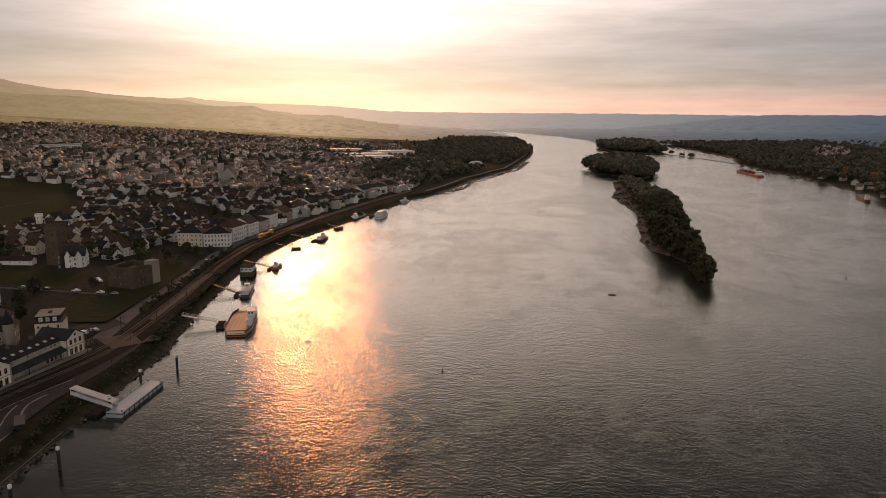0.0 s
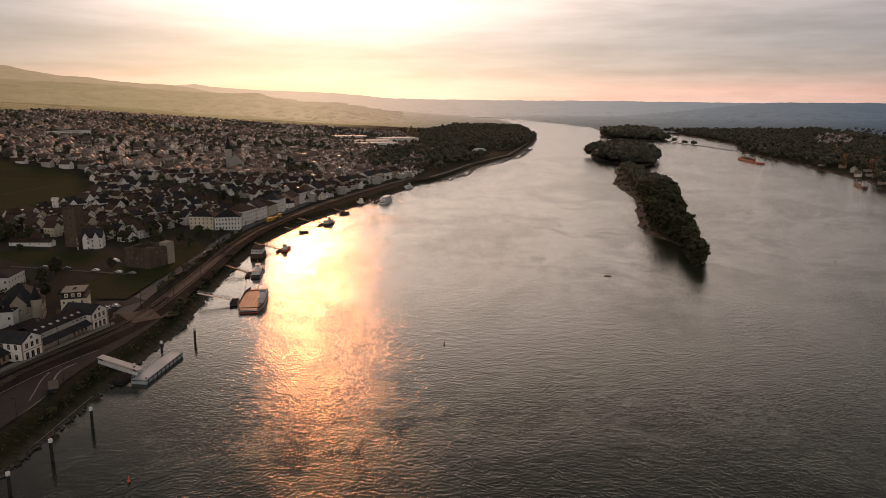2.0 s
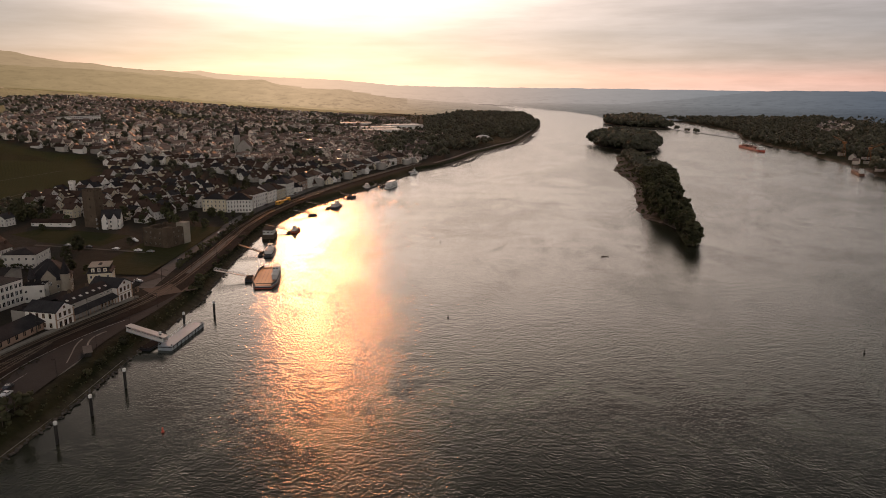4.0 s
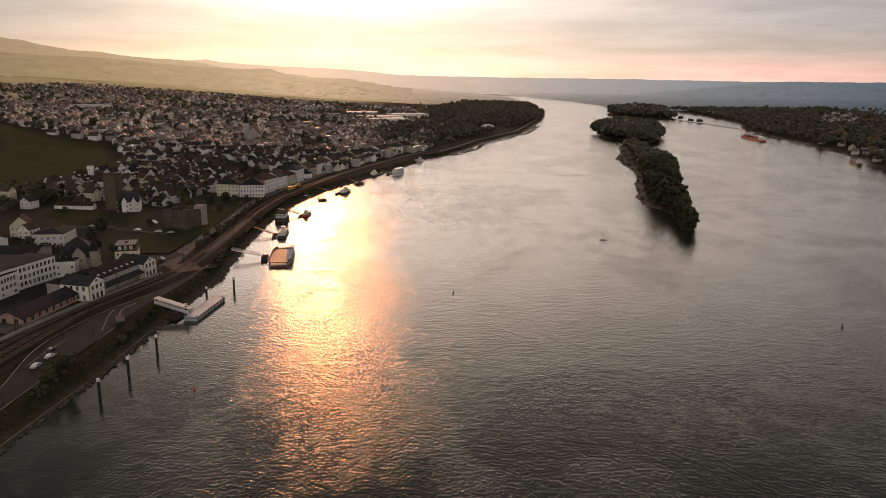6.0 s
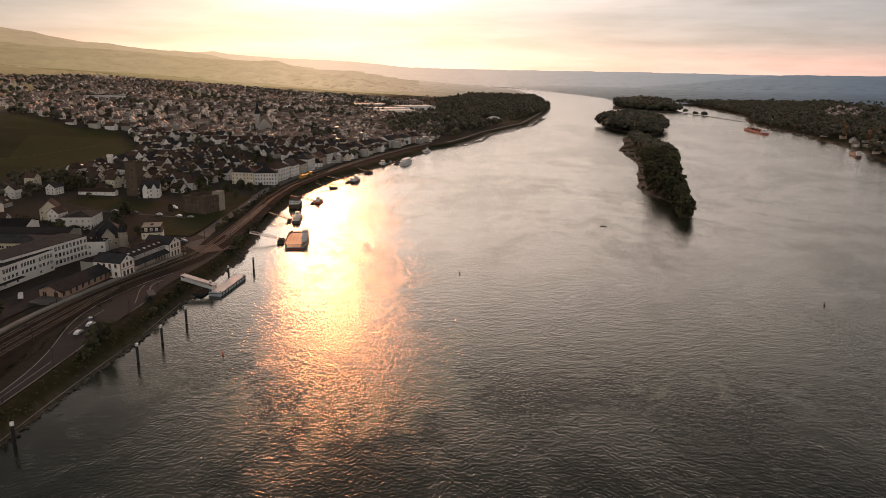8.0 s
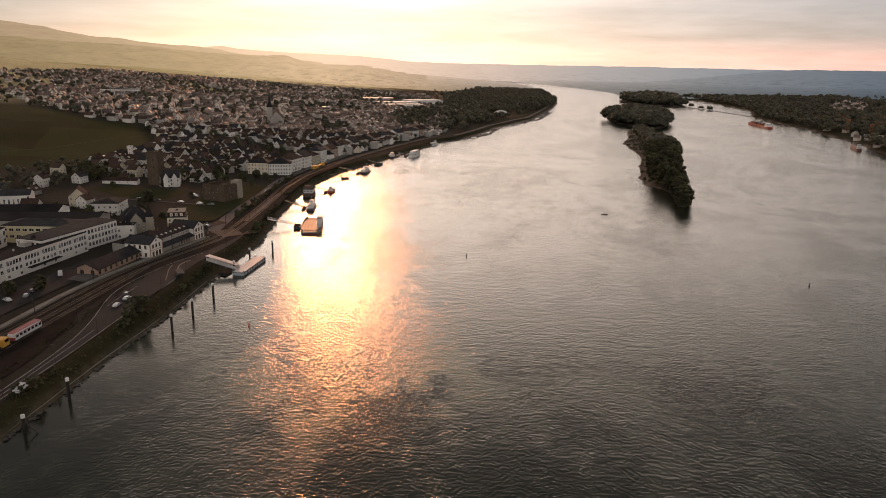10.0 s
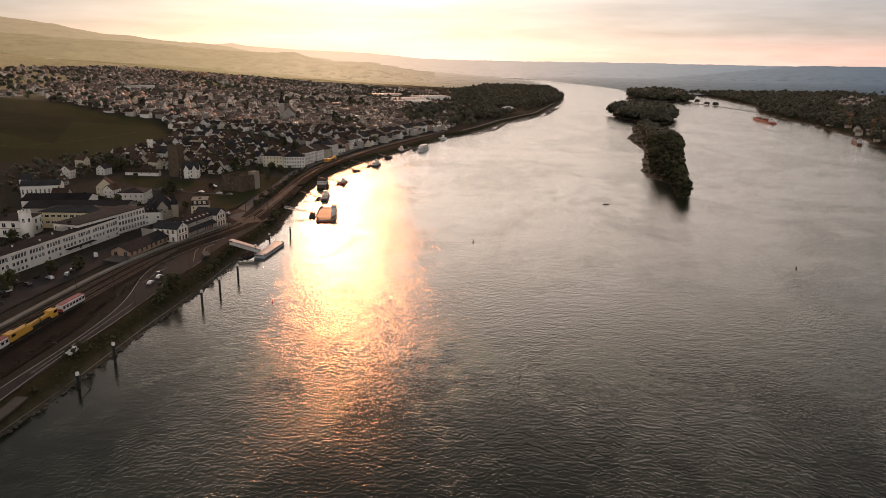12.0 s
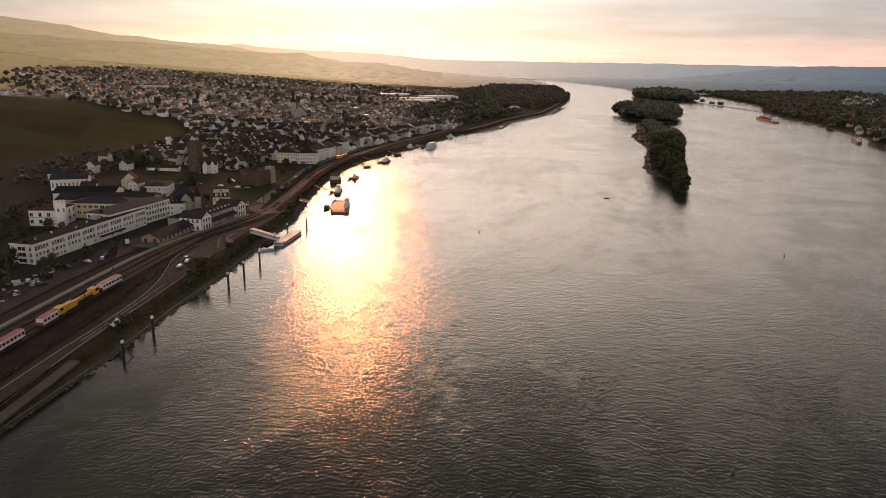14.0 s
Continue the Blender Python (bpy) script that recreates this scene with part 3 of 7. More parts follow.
def gable_roof(w, d, eave, ridge, along_y=True, over=0.45, thick=0.22):
    """Two sloping slabs that overhang the walls."""
    bm = bmesh.new()
    half, run = (w / 2, d / 2 + over) if along_y else (d / 2, w / 2 + over)
    slope = (ridge - eave) / half
    for s in (-1, 1):
        sec = [(0, ridge + 0.03), (s * (half + over), eave - over * slope + 0.03),
               (s * (half + over), eave - over * slope + 0.03 + thick), (0, ridge + 0.03 + thick * 1.25)]
        ends = []
        for e in (-run, run):
            ends.append([bm.verts.new((p, e, q) if along_y else (e, p, q)) for p, q in sec])
        a, b = ends
        bm.faces.new(a)
        bm.faces.new(b[::-1])
        for i in range(4):
            j = (i + 1) % 4
            bm.faces.new((a[i], b[i], b[j], a[j]))
    return bm


def hip_roof(w, d, eave, ridge, over=0.5, thick=0.2):
    """A hipped roof with a ridge along the longer side, on a thin eaves board."""
    bm = bmesh.new()
    x, y = w / 2 + over, d / 2 + over
    box(bm, -x, x, -y, y, eave - thick, eave)
    long_x = w >= d
    k = max(0.0, (x - y) if long_x else (y - x)) * 0.8 + 0.4
    low = [bm.verts.new(c) for c in ((-x, -y, eave), (x, -y, eave), (x, y, eave), (-x, y, eave))]
    if long_x:
        p, q = bm.verts.new((-k, 0, ridge)), bm.verts.new((k, 0, ridge))
        for f in ((low[0], low[1], q, p), (low[2], low[3], p, q), (low[1], low[2], q), (low[3], low[0], p)):
            bm.faces.new(f)
    else:
        p, q = bm.verts.new((0, -k, ridge)), bm.verts.new((0, k, ridge))
        for f in ((low[1], low[2], q, p), (low[3], low[0], p, q), (low[0], low[1], p), (low[2], low[3], q)):
            bm.faces.new(f)
    return bm


WINDOW_MESHES = {}


def window_mesh(w, h, trim=None):
    """A window that faces -y, its middle at the origin: frame, sill and two panes."""
    key = (round(w, 2), round(h, 2), trim.name if trim else "")
    if key not in WINDOW_MESHES:
        bm = bmesh.new()
        t = 0.1
        x, z = w / 2, h / 2
        rim = [(-x, -z), (x, -z), (x, z), (-x, z)]
        back, front = [[bm.verts.new((a, y, b)) for a, b in rim] for y in (0.02, -0.08)]
        for i in range(4):
            j = (i + 1) % 4
            bm.faces.new((back[i], back[j], front[j], front[i]))
        # two casements set back behind a frame with a middle post
        g0, g1, mid = [], [], t * 0.5
        for lo, hi in ((-x + t, -mid), (mid, x - t)):
            q = [(lo, -z + t), (hi, -z + t), (hi, z - t), (lo, z - t)]
            edge, pane = [[bm.verts.new((a, y, b)) for a, b in q] for y in (-0.08, -0.03)]
            for i in range(4):
                j = (i + 1) % 4
                bm.faces.new((edge[i], edge[j], pane[j], pane[i]))
            bm.faces.new(pane).material_index = 1
            (g0 if lo < 0 else g1).extend(edge)
        for f in ((front[0], g0[0], g0[3], front[3]), (g1[1], front[1], front[2], g1[2]), (g0[1], g1[0], g1[3], g0[2])):
            bm.faces.new(f)
        bm.faces.new((front[0], front[1], g1[1], g1[0], g0[1], g0[0]))
        bm.faces.new((front[3], g0[3], g0[2], g1[3], g1[2], front[2]))
        WINDOW_MESHES[key] = link_mesh("window", bm, [trim or FRAME_WHITE, GLASS])
    return WINDOW_MESHES[key]


def on_side(side, u, z, w, d):
    """A pose on one wall of a box w by d round the origin: 0 front (-y), 1 right (+x), 2 back, 3 left."""
    if side == 0:
        return pose(u, -d / 2, z)
    if side == 1:
        return pose(w / 2, u, z, 0, 0, 90)
    if side == 2:
        return pose(-u, d / 2, z, 0, 0, 180)
    return pose(-w / 2, -u, z, 0, 0, -90)


def window_row(parent, side, count, z, w, d, size=(1.1, 1.5), margin=1.2, trim=None):
    me = window_mesh(*size, trim)
    span = (w if side in (0, 2) else d) - 2 * margin
    for i in range(count):
        u = 0.0 if count == 1 else -span / 2 + span * i / (count - 1)
        part("window", me, None, parent, at=on_side(side, u, z, w, d))


def strip(name, pts, width, mat, label, category, lift=0.12, z=None, kind="structure", step=6.0, thick=0.0, sides=None):
    """A road, path or platform along a line of places, lying on the land."""
    p = np.array(pts, float)
    d = np.r_[0, np.cumsum(np.hypot(*np.diff(p[:, :2], axis=0).T))]
    t = np.linspace(0, d[-1], max(2, int(d[-1] / step) + 1))
    x, y = np.interp(t, d, p[:, 0]), np.interp(t, d, p[:, 1])
    k = np.ones(5) / 5
    if len(t) > 6:
        x[2:-2], y[2:-2] = np.convolve(x, k, "valid"), np.convolve(y, k, "valid")
    wd = np.interp(t, d, p[:, 2]) if p.shape[1] > 2 else np.full(len(t), width)
    tx, ty = np.gradient(x), np.gradient(y)
    n = np.hypot(tx, ty)
    nx, ny = ty / n, -tx / n
    bm = bmesh.new()
    prev = None
    zz = height(x, y) + lift if z is None else np.full(len(t), z)
    for i in range(len(t)):
        row = [bm.verts.new((x[i] - nx[i] * wd[i] / 2, y[i] - ny[i] * wd[i] / 2, zz[i])), bm.verts.new((x[i] + nx[i] * wd[i] / 2, y[i] + ny[i] * wd[i] / 2, zz[i]))]
        if thick:
            row += [bm.verts.new((row[1].co.x, row[1].co.y, zz[i] - thick)), bm.verts.new((row[0].co.x, row[0].co.y, zz[i] - thick))]
        if prev:
            m = len(row)
            for j in range(m if thick else 1):
                bm.faces.new((prev[j], prev[(j + 1) % m], row[(j + 1) % m], row[j]))
        prev = row
    return tagged(new(name, link_mesh(name, bm, mat)), label, category, kind=kind)


# ---------------------------------------------------------------- trees
bm0 = bmesh.new()
bmesh.ops.create_icosphere(bm0, subdivisions=2, radius=1.0)
bm0.verts.ensure_lookup_table()
BLOB = (np.array([v.co[:] for v in bm0.verts]), np.array([[v.index for v in f.verts] for f in bm0.faces]))
bm0.free()
bm0 = bmesh.new()
bmesh.ops.create_icosphere(bm0, subdivisions=1, radius=1.0)
bm0.verts.ensure_lookup_table()
BLOB_LOW = (np.array([v.co[:] for v in bm0.verts]), np.array([[v.index for v in f.verts] for f in bm0.faces]))
bm0.free()


def raw_mesh(name, chunks, mat, smooth=False):
    """One mesh of many pieces, each (vertices, triangles)."""
    off, vs, fs = 0, [], []
    for v, f in chunks:
        vs.append(v)
        fs.append(f + off)
        off += len(v)
    v, f = np.concatenate(vs), np.concatenate(fs)
    me = bpy.data.meshes.new(name)
    me.vertices.add(len(v))
    me.vertices.foreach_set("co", v.astype(np.float32).ravel())
    me.loops.add(f.size)
    me.loops.foreach_set("vertex_index", f.astype(np.int32).ravel())
    me.polygons.add(len(f))
    me.polygons.foreach_set("loop_start", np.arange(0, f.size, f.shape[1], dtype=np.int32))
    me.update(calc_edges=True)
    me.validate()
    if mat:
        me.materials.append(mat)
    if smooth:
        me.polygons.foreach_set("use_smooth", np.ones(len(me.polygons), bool))
    return me


def leaf_cards(rng, c, r, count, size):
    """Loose leaf sprays round a clump: small bent quads."""
    d = rng.standard_normal((count, 3))
    d /= np.linalg.norm(d, axis=1)[:, None]
    p = c + d * r * rng.uniform(0.85, 1.18, (count, 1))
    a = rng.standard_normal((count, 3))
    a -= (a * d).sum(1)[:, None] * d * 0.6
    a /= np.linalg.norm(a, axis=1)[:, None]
    b = np.cross(d, a)
    s = size * rng.uniform(0.6, 1.4, (count, 1))
    v = np.stack([p - a * s, p + b * s * 0.6, p + a * s, p - b * s * 0.6], 1).reshape(-1, 3)
    f = (np.arange(count)[:, None] * 4 + np.array([[0, 1, 2]])), (np.arange(count)[:, None] * 4 + np.array([[0, 2, 3]]))
    return v, np.concatenate(f)


TREE_SHAPES = []


def make_tree(seed, tall, spread, clumps, mat, bushy=0.12, name="tree"):
    """Meshes of one tree: tapered trunk with limbs, and a crown of many uneven clumps with gaps."""
    rng = np.random.default_rng(seed)
    bm = bmesh.new()
    tube(bm, (0, 0, -0.6), (0, 0, tall * 0.35), tall * 0.028, tall * 0.02)
    tube(bm, (0, 0, tall * 0.34), (rng.normal() * 0.3, rng.normal() * 0.3, tall * 0.75), tall * 0.02, tall * 0.007)
    for k in range(6):
        a = k * 1.05 + rng.uniform(-0.3, 0.3)
        z = tall * rng.uniform(0.25, 0.5)
        tube(bm, (0, 0, z), (math.cos(a) * spread * 0.6, math.sin(a) * spread * 0.6, z + tall * rng.uniform(0.12, 0.25)), tall * 0.01, tall * 0.004, 6)
    trunk = link_mesh("trunk", bm, BARK)
    chunks = []
    for k in range(clumps):
        z = rng.uniform(bushy, 1.0)
        wide = spread * math.sqrt(max(0.05, 1 - ((z - 0.52) / 0.55) ** 2))
        a = rng.uniform(0, 2 * math.pi)
        q = wide * math.sqrt(rng.uniform(0.05, 1.0)) * 0.85
        r = spread * rng.uniform(0.15, 0.28)
        c = np.array([math.cos(a) * q, math.sin(a) * q, tall * (z * 0.86 + 0.06)])
        v, f = BLOB_LOW
        kk = 1 + 0.24 * rng.standard_normal(len(v)).clip(-1.5, 1.5)[:, None]
        chunks.append((v * kk * np.array([r, r, r * 0.8]) + c, f))
        chunks.append(leaf_cards(rng, c, r, 20, r * 0.27))
    crown = raw_mesh("crown", chunks, mat, True)
    return trunk, crown, tall


for seed, (tall, spread, n) in enumerate([(15, 5.5, 50), (12, 5.0, 44), (17, 5.2, 54), (10, 4.6, 42), (14, 6.4, 58)]):
    TREE_SHAPES.append(make_tree(seed + 3, tall, spread, n, LEAF if seed % 2 else LEAF_DARK))
SHRUBS = [make_tree(40 + k, t, s, n, LEAF_DARK, 0.0) for k, (t, s, n) in enumerate([(3.5, 2.4, 16), (5.0, 3.0, 20), (2.6, 2.6, 14)])]


def plant(x, y, shape, scale=1.0, label="broad leafy tree with a rounded green crown", group="", name="tree", z=None, category="tree"):
    trunk, crown, tall = shape
    g = ground_at(x, y) if z is None else z
    t = thing(name, label, category, pose(x, y, max(g, 0.05) - 0.05, 0, 0, (x * 37.7 + y * 91.3) % 360), group)
    t.scale = (scale, scale, scale * (0.9 + 0.2 * ((x * 13.1 + y * 7.7) % 1)))
    part("trunk", trunk, None, t)
    part("crown", crown, None, t)
    return t


def scatter(rng, inside, x0, x1, y0, y1, gap, tries):
    """Places at least gap metres apart for which inside(x, y) holds."""
    cells, out = {}, []
    xs, ys = rng.uniform(x0, x1, tries), rng.uniform(y0, y1, tries)
    ok = inside(xs, ys)
    for x, y in zip(xs[ok], ys[ok]):
        c = (int(x // gap), int(y // gap))
        if any((x - a) ** 2 + (y - b) ** 2 < gap * gap for i in (-1, 0, 1) for j in (-1, 0, 1) for a, b in cells.get((c[0] + i, c[1] + j), ())):
            continue
        cells.setdefault(c, []).append((x, y))
        out.append((x, y))
    return out


def woodland(name, places, rng, size, label, clumps=3, lump=(0.5, 0.7), mat=None):
    """Many joined trees: each crown is a dome of leaf clumps laid round it in a spiral, with loose sprays at its rim."""
    chunks = []
    zs = height(np.array([p[0] for p in places]), np.array([p[1] for p in places]))
    v0, f0 = BLOB_LOW
    for (x, y), z in zip(places, zs):
        s = size * rng.uniform(0.55, 1.3)
        wide, tall = s * rng.uniform(0.38, 0.5), s * rng.uniform(0.40, 0.50)
        turn = rng.uniform(0, 6.28)
        for k in range(clumps):
            up = 1 - 1.35 * (k + 0.5) / clumps
            flat = math.sqrt(max(0.0, 1 - up * up))
            a = turn + k * 2.4
            r = wide * rng.uniform(*lump)
            c = np.array([x + math.cos(a) * flat * wide * 0.72, y + math.sin(a) * flat * wide * 0.72, max(z, 0.2) + s * 0.46 + up * tall * rng.uniform(0.62, 0.85)])
            kk = 1 + 0.22 * rng.standard_normal(len(v0)).clip(-1.5, 1.5)[:, None]
            chunks.append((v0 * kk * np.array([r, r, r * 0.85]) + c, f0))
            chunks.append(leaf_cards(rng, c, r, 6, r * 0.28))
    return tagged(new(name, raw_mesh(name, chunks, mat or WOODS, True)), label, "woodland", kind="stuff")


# ---------------------------------------------------------------- roads, railway, bank
TRACK = [(-166, -40), (-163.5, 60), (-161.5, 150), (-159.5, 190), (-154.5, 220), (-147.5, 245), (-139.5, 272), (-138, 300), (-140.5, 366), (-146, 440), (-145, 500),
         (-136, 560), (-119, 640), (-97, 720), (-69, 810), (-44, 880)]


def beside(pts, d):
    """A line d metres to the right of another."""
    p = np.array(pts, float)
    t = np.gradient(p, axis=0)
    t /= np.hypot(*t.T)[:, None]
    return [(a + tt[1] * d, b - tt[0] * d) for (a, b), tt in zip(p, t)]


strip("railway_bed", beside(TRACK, 3.5), 16.0, BALLAST, "brown ballast bed of the riverside railway", "railway", 0.16)
strip("rail_yard", [(-151, -40, 20), (-151, 60, 20), (-150.5, 115, 20), (-152.5, 140, 14), (-155, 165, 7)], 20.0, BALLAST, "dark ballast of the sidings beside the road", "railway", 0.10)
strip("road", [(-136, -60, 7), (-135.6, 40, 6.8), (-135, 60, 6.4), (-133.8, 94, 5.2), (-133.6, 117, 5.6), (-134.2, 136, 7), (-137, 157, 12), (-139, 171, 16.4), (-139.4, 183, 17.4), (-138.4, 202, 15.6), (-135.6, 226, 10),
               (-129.5, 262, 7), (-129.5, 285, 7)], 8.0, ASPHALT, "dark asphalt riverside road widening into a turning area", "road", 0.20)
strip("crossing", [(-141, 283), (-127, 297)], 17.0, RED_PAVING, "red paved level crossing over the railway", "crossing", 0.26, step=4)
strip("street", [(-146, 290), (-150, 330), (-152, 400), (-155, 470), (-152, 520), (-146, 560), (-137, 605), (-126, 680), (-110, 745), (-84, 830), (-66, 880)], 8.0, PAVING,
      "pale paved street along the river front", "street", 0.22)
strip("promenade", [(-137, 320), (-139.5, 400), (-141, 450), (-138, 500), (-122, 620), (-96, 712), (-66, 815), (-40, 885)], 4.0, PAVING, "grey river promenade on top of the bank", "promenade", 0.18)
strip("river_path", [(float(bank_left(y)) - 13, y) for y in range(890, 1720, 30)], 5.0, PAVING, "pale riverside path along the headland", "path", 0.2)
strip("station_yard", [(-163, 280), (-160, 305), (-150, 318)], 18.0, ASPHALT, "dark asphalt forecourt of the station", "yard", 0.17)
strip("goods_yard", [(-185, 60), (-184, 130), (-179, 190), (-174, 225)], 17.0, ASPHALT, "worn asphalt yard beside the long white building", "yard", 0.19)
strip("castle_lawn", [(-181, 312), (-181, 380), (-183, 440)], 54.0, LAWN, "rough green lawn round the old castle", "lawn", 0.14)
strip("upper_lawn", [(-272, 408, 22), (-250, 399, 34), (-225, 393, 36), (-206, 391, 30)], 30.0, LAWN, "dark grass below the stone tower", "lawn", 0.15)
strip("lawn_path", [(-246, 372), (-225, 369.5), (-200, 366), (-166, 360)], 2.6, WORN_CONCRETE, "worn path across the castle lawn", "path", 0.24)
strip("platform", [(-168.5, 40), (-167, 120), (-165.5, 168), (-163, 190), (-158.5, 216), (-152, 242), (-143.5, 276)], 2.2, CONCRETE, "long pale concrete station platform with a raised edge", "platform", 0.75, thick=0.9)
strip("bank_ledge", [(float(bank_left(y)) - 1.6, y) for y in range(-60, 220, 10)], 0.9, CONCRETE, "narrow pale stone ledge along the foot of the bank", "ledge", z=0.75, thick=0.9)
strip("landing_ramp", [(-130.4, 57), (-130.3, 45), (-130.6, 37), (-131, 28), (-131, 10)], 6.4, WORN_CONCRETE, "sloping concrete slipway down to the river", "slipway", 0.25, thick=0.6)
for pts, w in (([(-139.5, -60), (-137.3, 32), (-137.2, 60), (-136.2, 76), (-135.6, 94), (-135.8, 117), (-137.4, 136), (-142.8, 157), (-147.0, 171), (-148.0, 183), (-146.0, 202), (-140.6, 228), (-134, 243)], 0.24),
               ([(-132.6, -60), (-132.3, 53), (-133, 82), (-132.2, 94), (-131, 107), (-130.9, 127), (-130.6, 143), (-131, 163), (-131.2, 178)], 0.24), ([(-134.4, 70), (-133.9, 100), (-133.9, 135)], 0.18),
               ([(-141.5, 160), (-142, 172), (-141.5, 186)], 0.15)):
    strip("road_line", pts, w, LINE_PAINT, "worn pale edge line painted on the road", "marking", 0.36)
# curving kerb round the turning area
strip("kerb", [(-131.4, 180), (-130.6, 189), (-130.4, 199), (-133.2, 209.6), (-136.9, 218), (-137.3, 225), (-135.2, 229)], 0.6, CONCRETE, "pale curved kerb of the turning area", "kerb", 0.36, step=2, thick=0.3)
strip("kerb", [(-133.5, 196), (-136.4, 205), (-139.6, 214), (-140.2, 220)], 0.4, CONCRETE, "pale curved kerb of the traffic island", "kerb", 0.36, step=2, thick=0.3)
for pts in ([(-560, 505), (-520, 545), (-492, 600), (-462, 660)], [(-500, 470), (-424, 508), (-396, 560), (-372, 640)], [(-352, 500), (-350, 540)], [(-620, 900), (-760, 1060), (-900, 1250)],
            [(-700, 700), (-900, 980), (-1050, 1300)], [(-480, 330), (-560, 400), (-640, 480)]):
    strip("vineyard_path", pts, 1.3, EARTH, "narrow track between the vineyard plots", "path", 0.25, step=6)


def rails(pts, label):
    """A track: two steel rails on sleepers."""
    t = thing("rail_track", label, "railway track", pose(0, 0, 0), "tracks")
    for side in (-0.75, 0.75):
        p = np.array(beside(pts, side))
        d = np.r_[0, np.cumsum(np.hypot(*np.diff(p, axis=0).T))]
        s = np.linspace(0, d[-1], int(d[-1] / 8) + 2)
        x, y = np.interp(s, d, p[:, 0]), np.interp(s, d, p[:, 1])
        k = np.ones(5) / 5
        x[2:-2], y[2:-2] = np.convolve(x, k, "valid"), np.convolve(y, k, "valid")
        z = height(x, y) + 0.30
        bm = bmesh.new()
        prev = None
        for a, b, c in zip(x, y, z):
            row = [bm.verts.new((a - 0.09, b, c)), bm.verts.new((a + 0.09, b, c)), bm.verts.new((a + 0.07, b, c + 0.16)), bm.verts.new((a - 0.07, b, c + 0.16))]
            if prev:
                for j in range(4):
                    bm.faces.new((prev[j], prev[(j + 1) % 4], row[(j + 1) % 4], row[j]))
            prev = row
        part("rail", bm, RAIL, t)
    bm = bmesh.new()
    p = np.array(pts, float)
    d = np.r_[0, np.cumsum(np.hypot(*np.diff(p, axis=0).T))]
    s = np.arange(0, d[-1], 1.2)
    x, y = np.interp(s, d, p[:, 0]), np.interp(s, d, p[:, 1])
    z = height(x, y)
    for a, b, c in zip(x, y, z):
        box(bm, a - 1.3, a + 1.3, b - 0.15, b + 0.15, c + 0.15, c + 0.31)
    o = part("sleeper_bed", bm, BARK, t, "closely spaced dark sleepers")
    o["kind"] = "stuff"
    return t


rails(TRACK, "rusty double rail track on dark sleepers by the river")
rails(beside(TRACK, 4.6), "second rusty rail track beside the first")
rails([(-154.5, -40), (-154, 60), (-154, 120), (-152.5, 160), (-149.8, 215)], "rusty siding track with parked rail vehicles")

rng = np.random.default_rng(11)
rocks = []
for k in range(1500):
    y = rng.uniform(-30, 560) if k < 1150 else rng.uniform(560, 1700)
    x = float(bank_left(y)) + rng.normal(-0.6, 0.9)
    v, f = BLOB_LOW
    r = rng.uniform(0.25, 0.75) * (1 if y < 560 else 1.8)
    rocks.append((v * (1 + 0.25 * rng.standard_normal(len(v))[:, None]) * np.array([r, r, r * 0.6]) + np.array([x, y, rng.uniform(0.0, 0.4)]), f))
for k in range(300):
    y = rng.uniform(880, 1500)
    x = float(bank_left(y)) + rng.uniform(2, 14)
    v, f = BLOB_LOW
    r = rng.uniform(0.6, 2.2)
    rocks.append((v * (1 + 0.25 * rng.standard_normal(len(v))[:, None]) * np.array([r * 1.6, r, r * 0.3]) + np.array([x, y, 0.1]), f))
tagged(new("riprap", raw_mesh("riprap", rocks, RIPRAP)), "grey stones heaped along the water's edge", "stones", kind="stuff")

# ---------------------------------------------------------------- river things
def pile(x, y, tall, brace=False):
    t = thing("mooring_pile", "dark steel mooring pile with a white cap", "pile", pose(x, y, 0), "mooring piles")
    part("post", tube(bmesh.new(), (0, 0, -3), (0, 0, tall - 0.9), 0.48, 0.48, 14), STEEL_DARK, t, smooth=False)
    bm = tube(bmesh.new(), (0, 0, tall - 0.9), (0, 0, tall), 0.56, 0.56, 14)
    tube(bm, (0, 0, tall), (0, 0, tall + 0.2), 0.56, 0.2, 14)
    part("cap", bm, FRAME_WHITE, t, "white painted cap")
    if brace:
        part("brace", tube(bmesh.new(), (0.3, 0, tall * 0.6), (3.4, 0.4, 0.2), 0.16), STEEL_DARK, t)
        part("brace", tube(bmesh.new(), (3.4, 0.4, 0.2), (2.0, -1.6, -1.0), 0.16), STEEL_DARK, t)


for x, y, h, b in ((-111, 148, 7.0, False), (-110, 166, 7.0, False), (-109, 187, 7.0, False), (-119, 91, 7.0, False), (-120, 70.5, 5.6, True), (-105, 267, 6.2, False)):
    pile(x, y, h, b)


def buoy(x, y, mat, label, s=1.0):
    t = thing("buoy", label, "buoy", pose(x, y, 0) @ Matrix.Scale(s, 4), "river buoys")
    bm = tube(bmesh.new(), (0, 0, -0.4), (0, 0, 0.6), 0.9, 0.95, 14)
    part("float", bm, mat, t)
    bm = tube(bmesh.new(), (0, 0, 0.6), (0, 0, 2.4), 0.5, 0.28, 10)
    part("tower", bm, mat, t)
    bm = bmesh.new()
    bmesh.ops.create_cone(bm, cap_ends=True, segments=10, radius1=0.45, radius2=0.05, depth=0.8, matrix=pose(0, 0, 2.9))
    part("topmark", bm, mat, t)


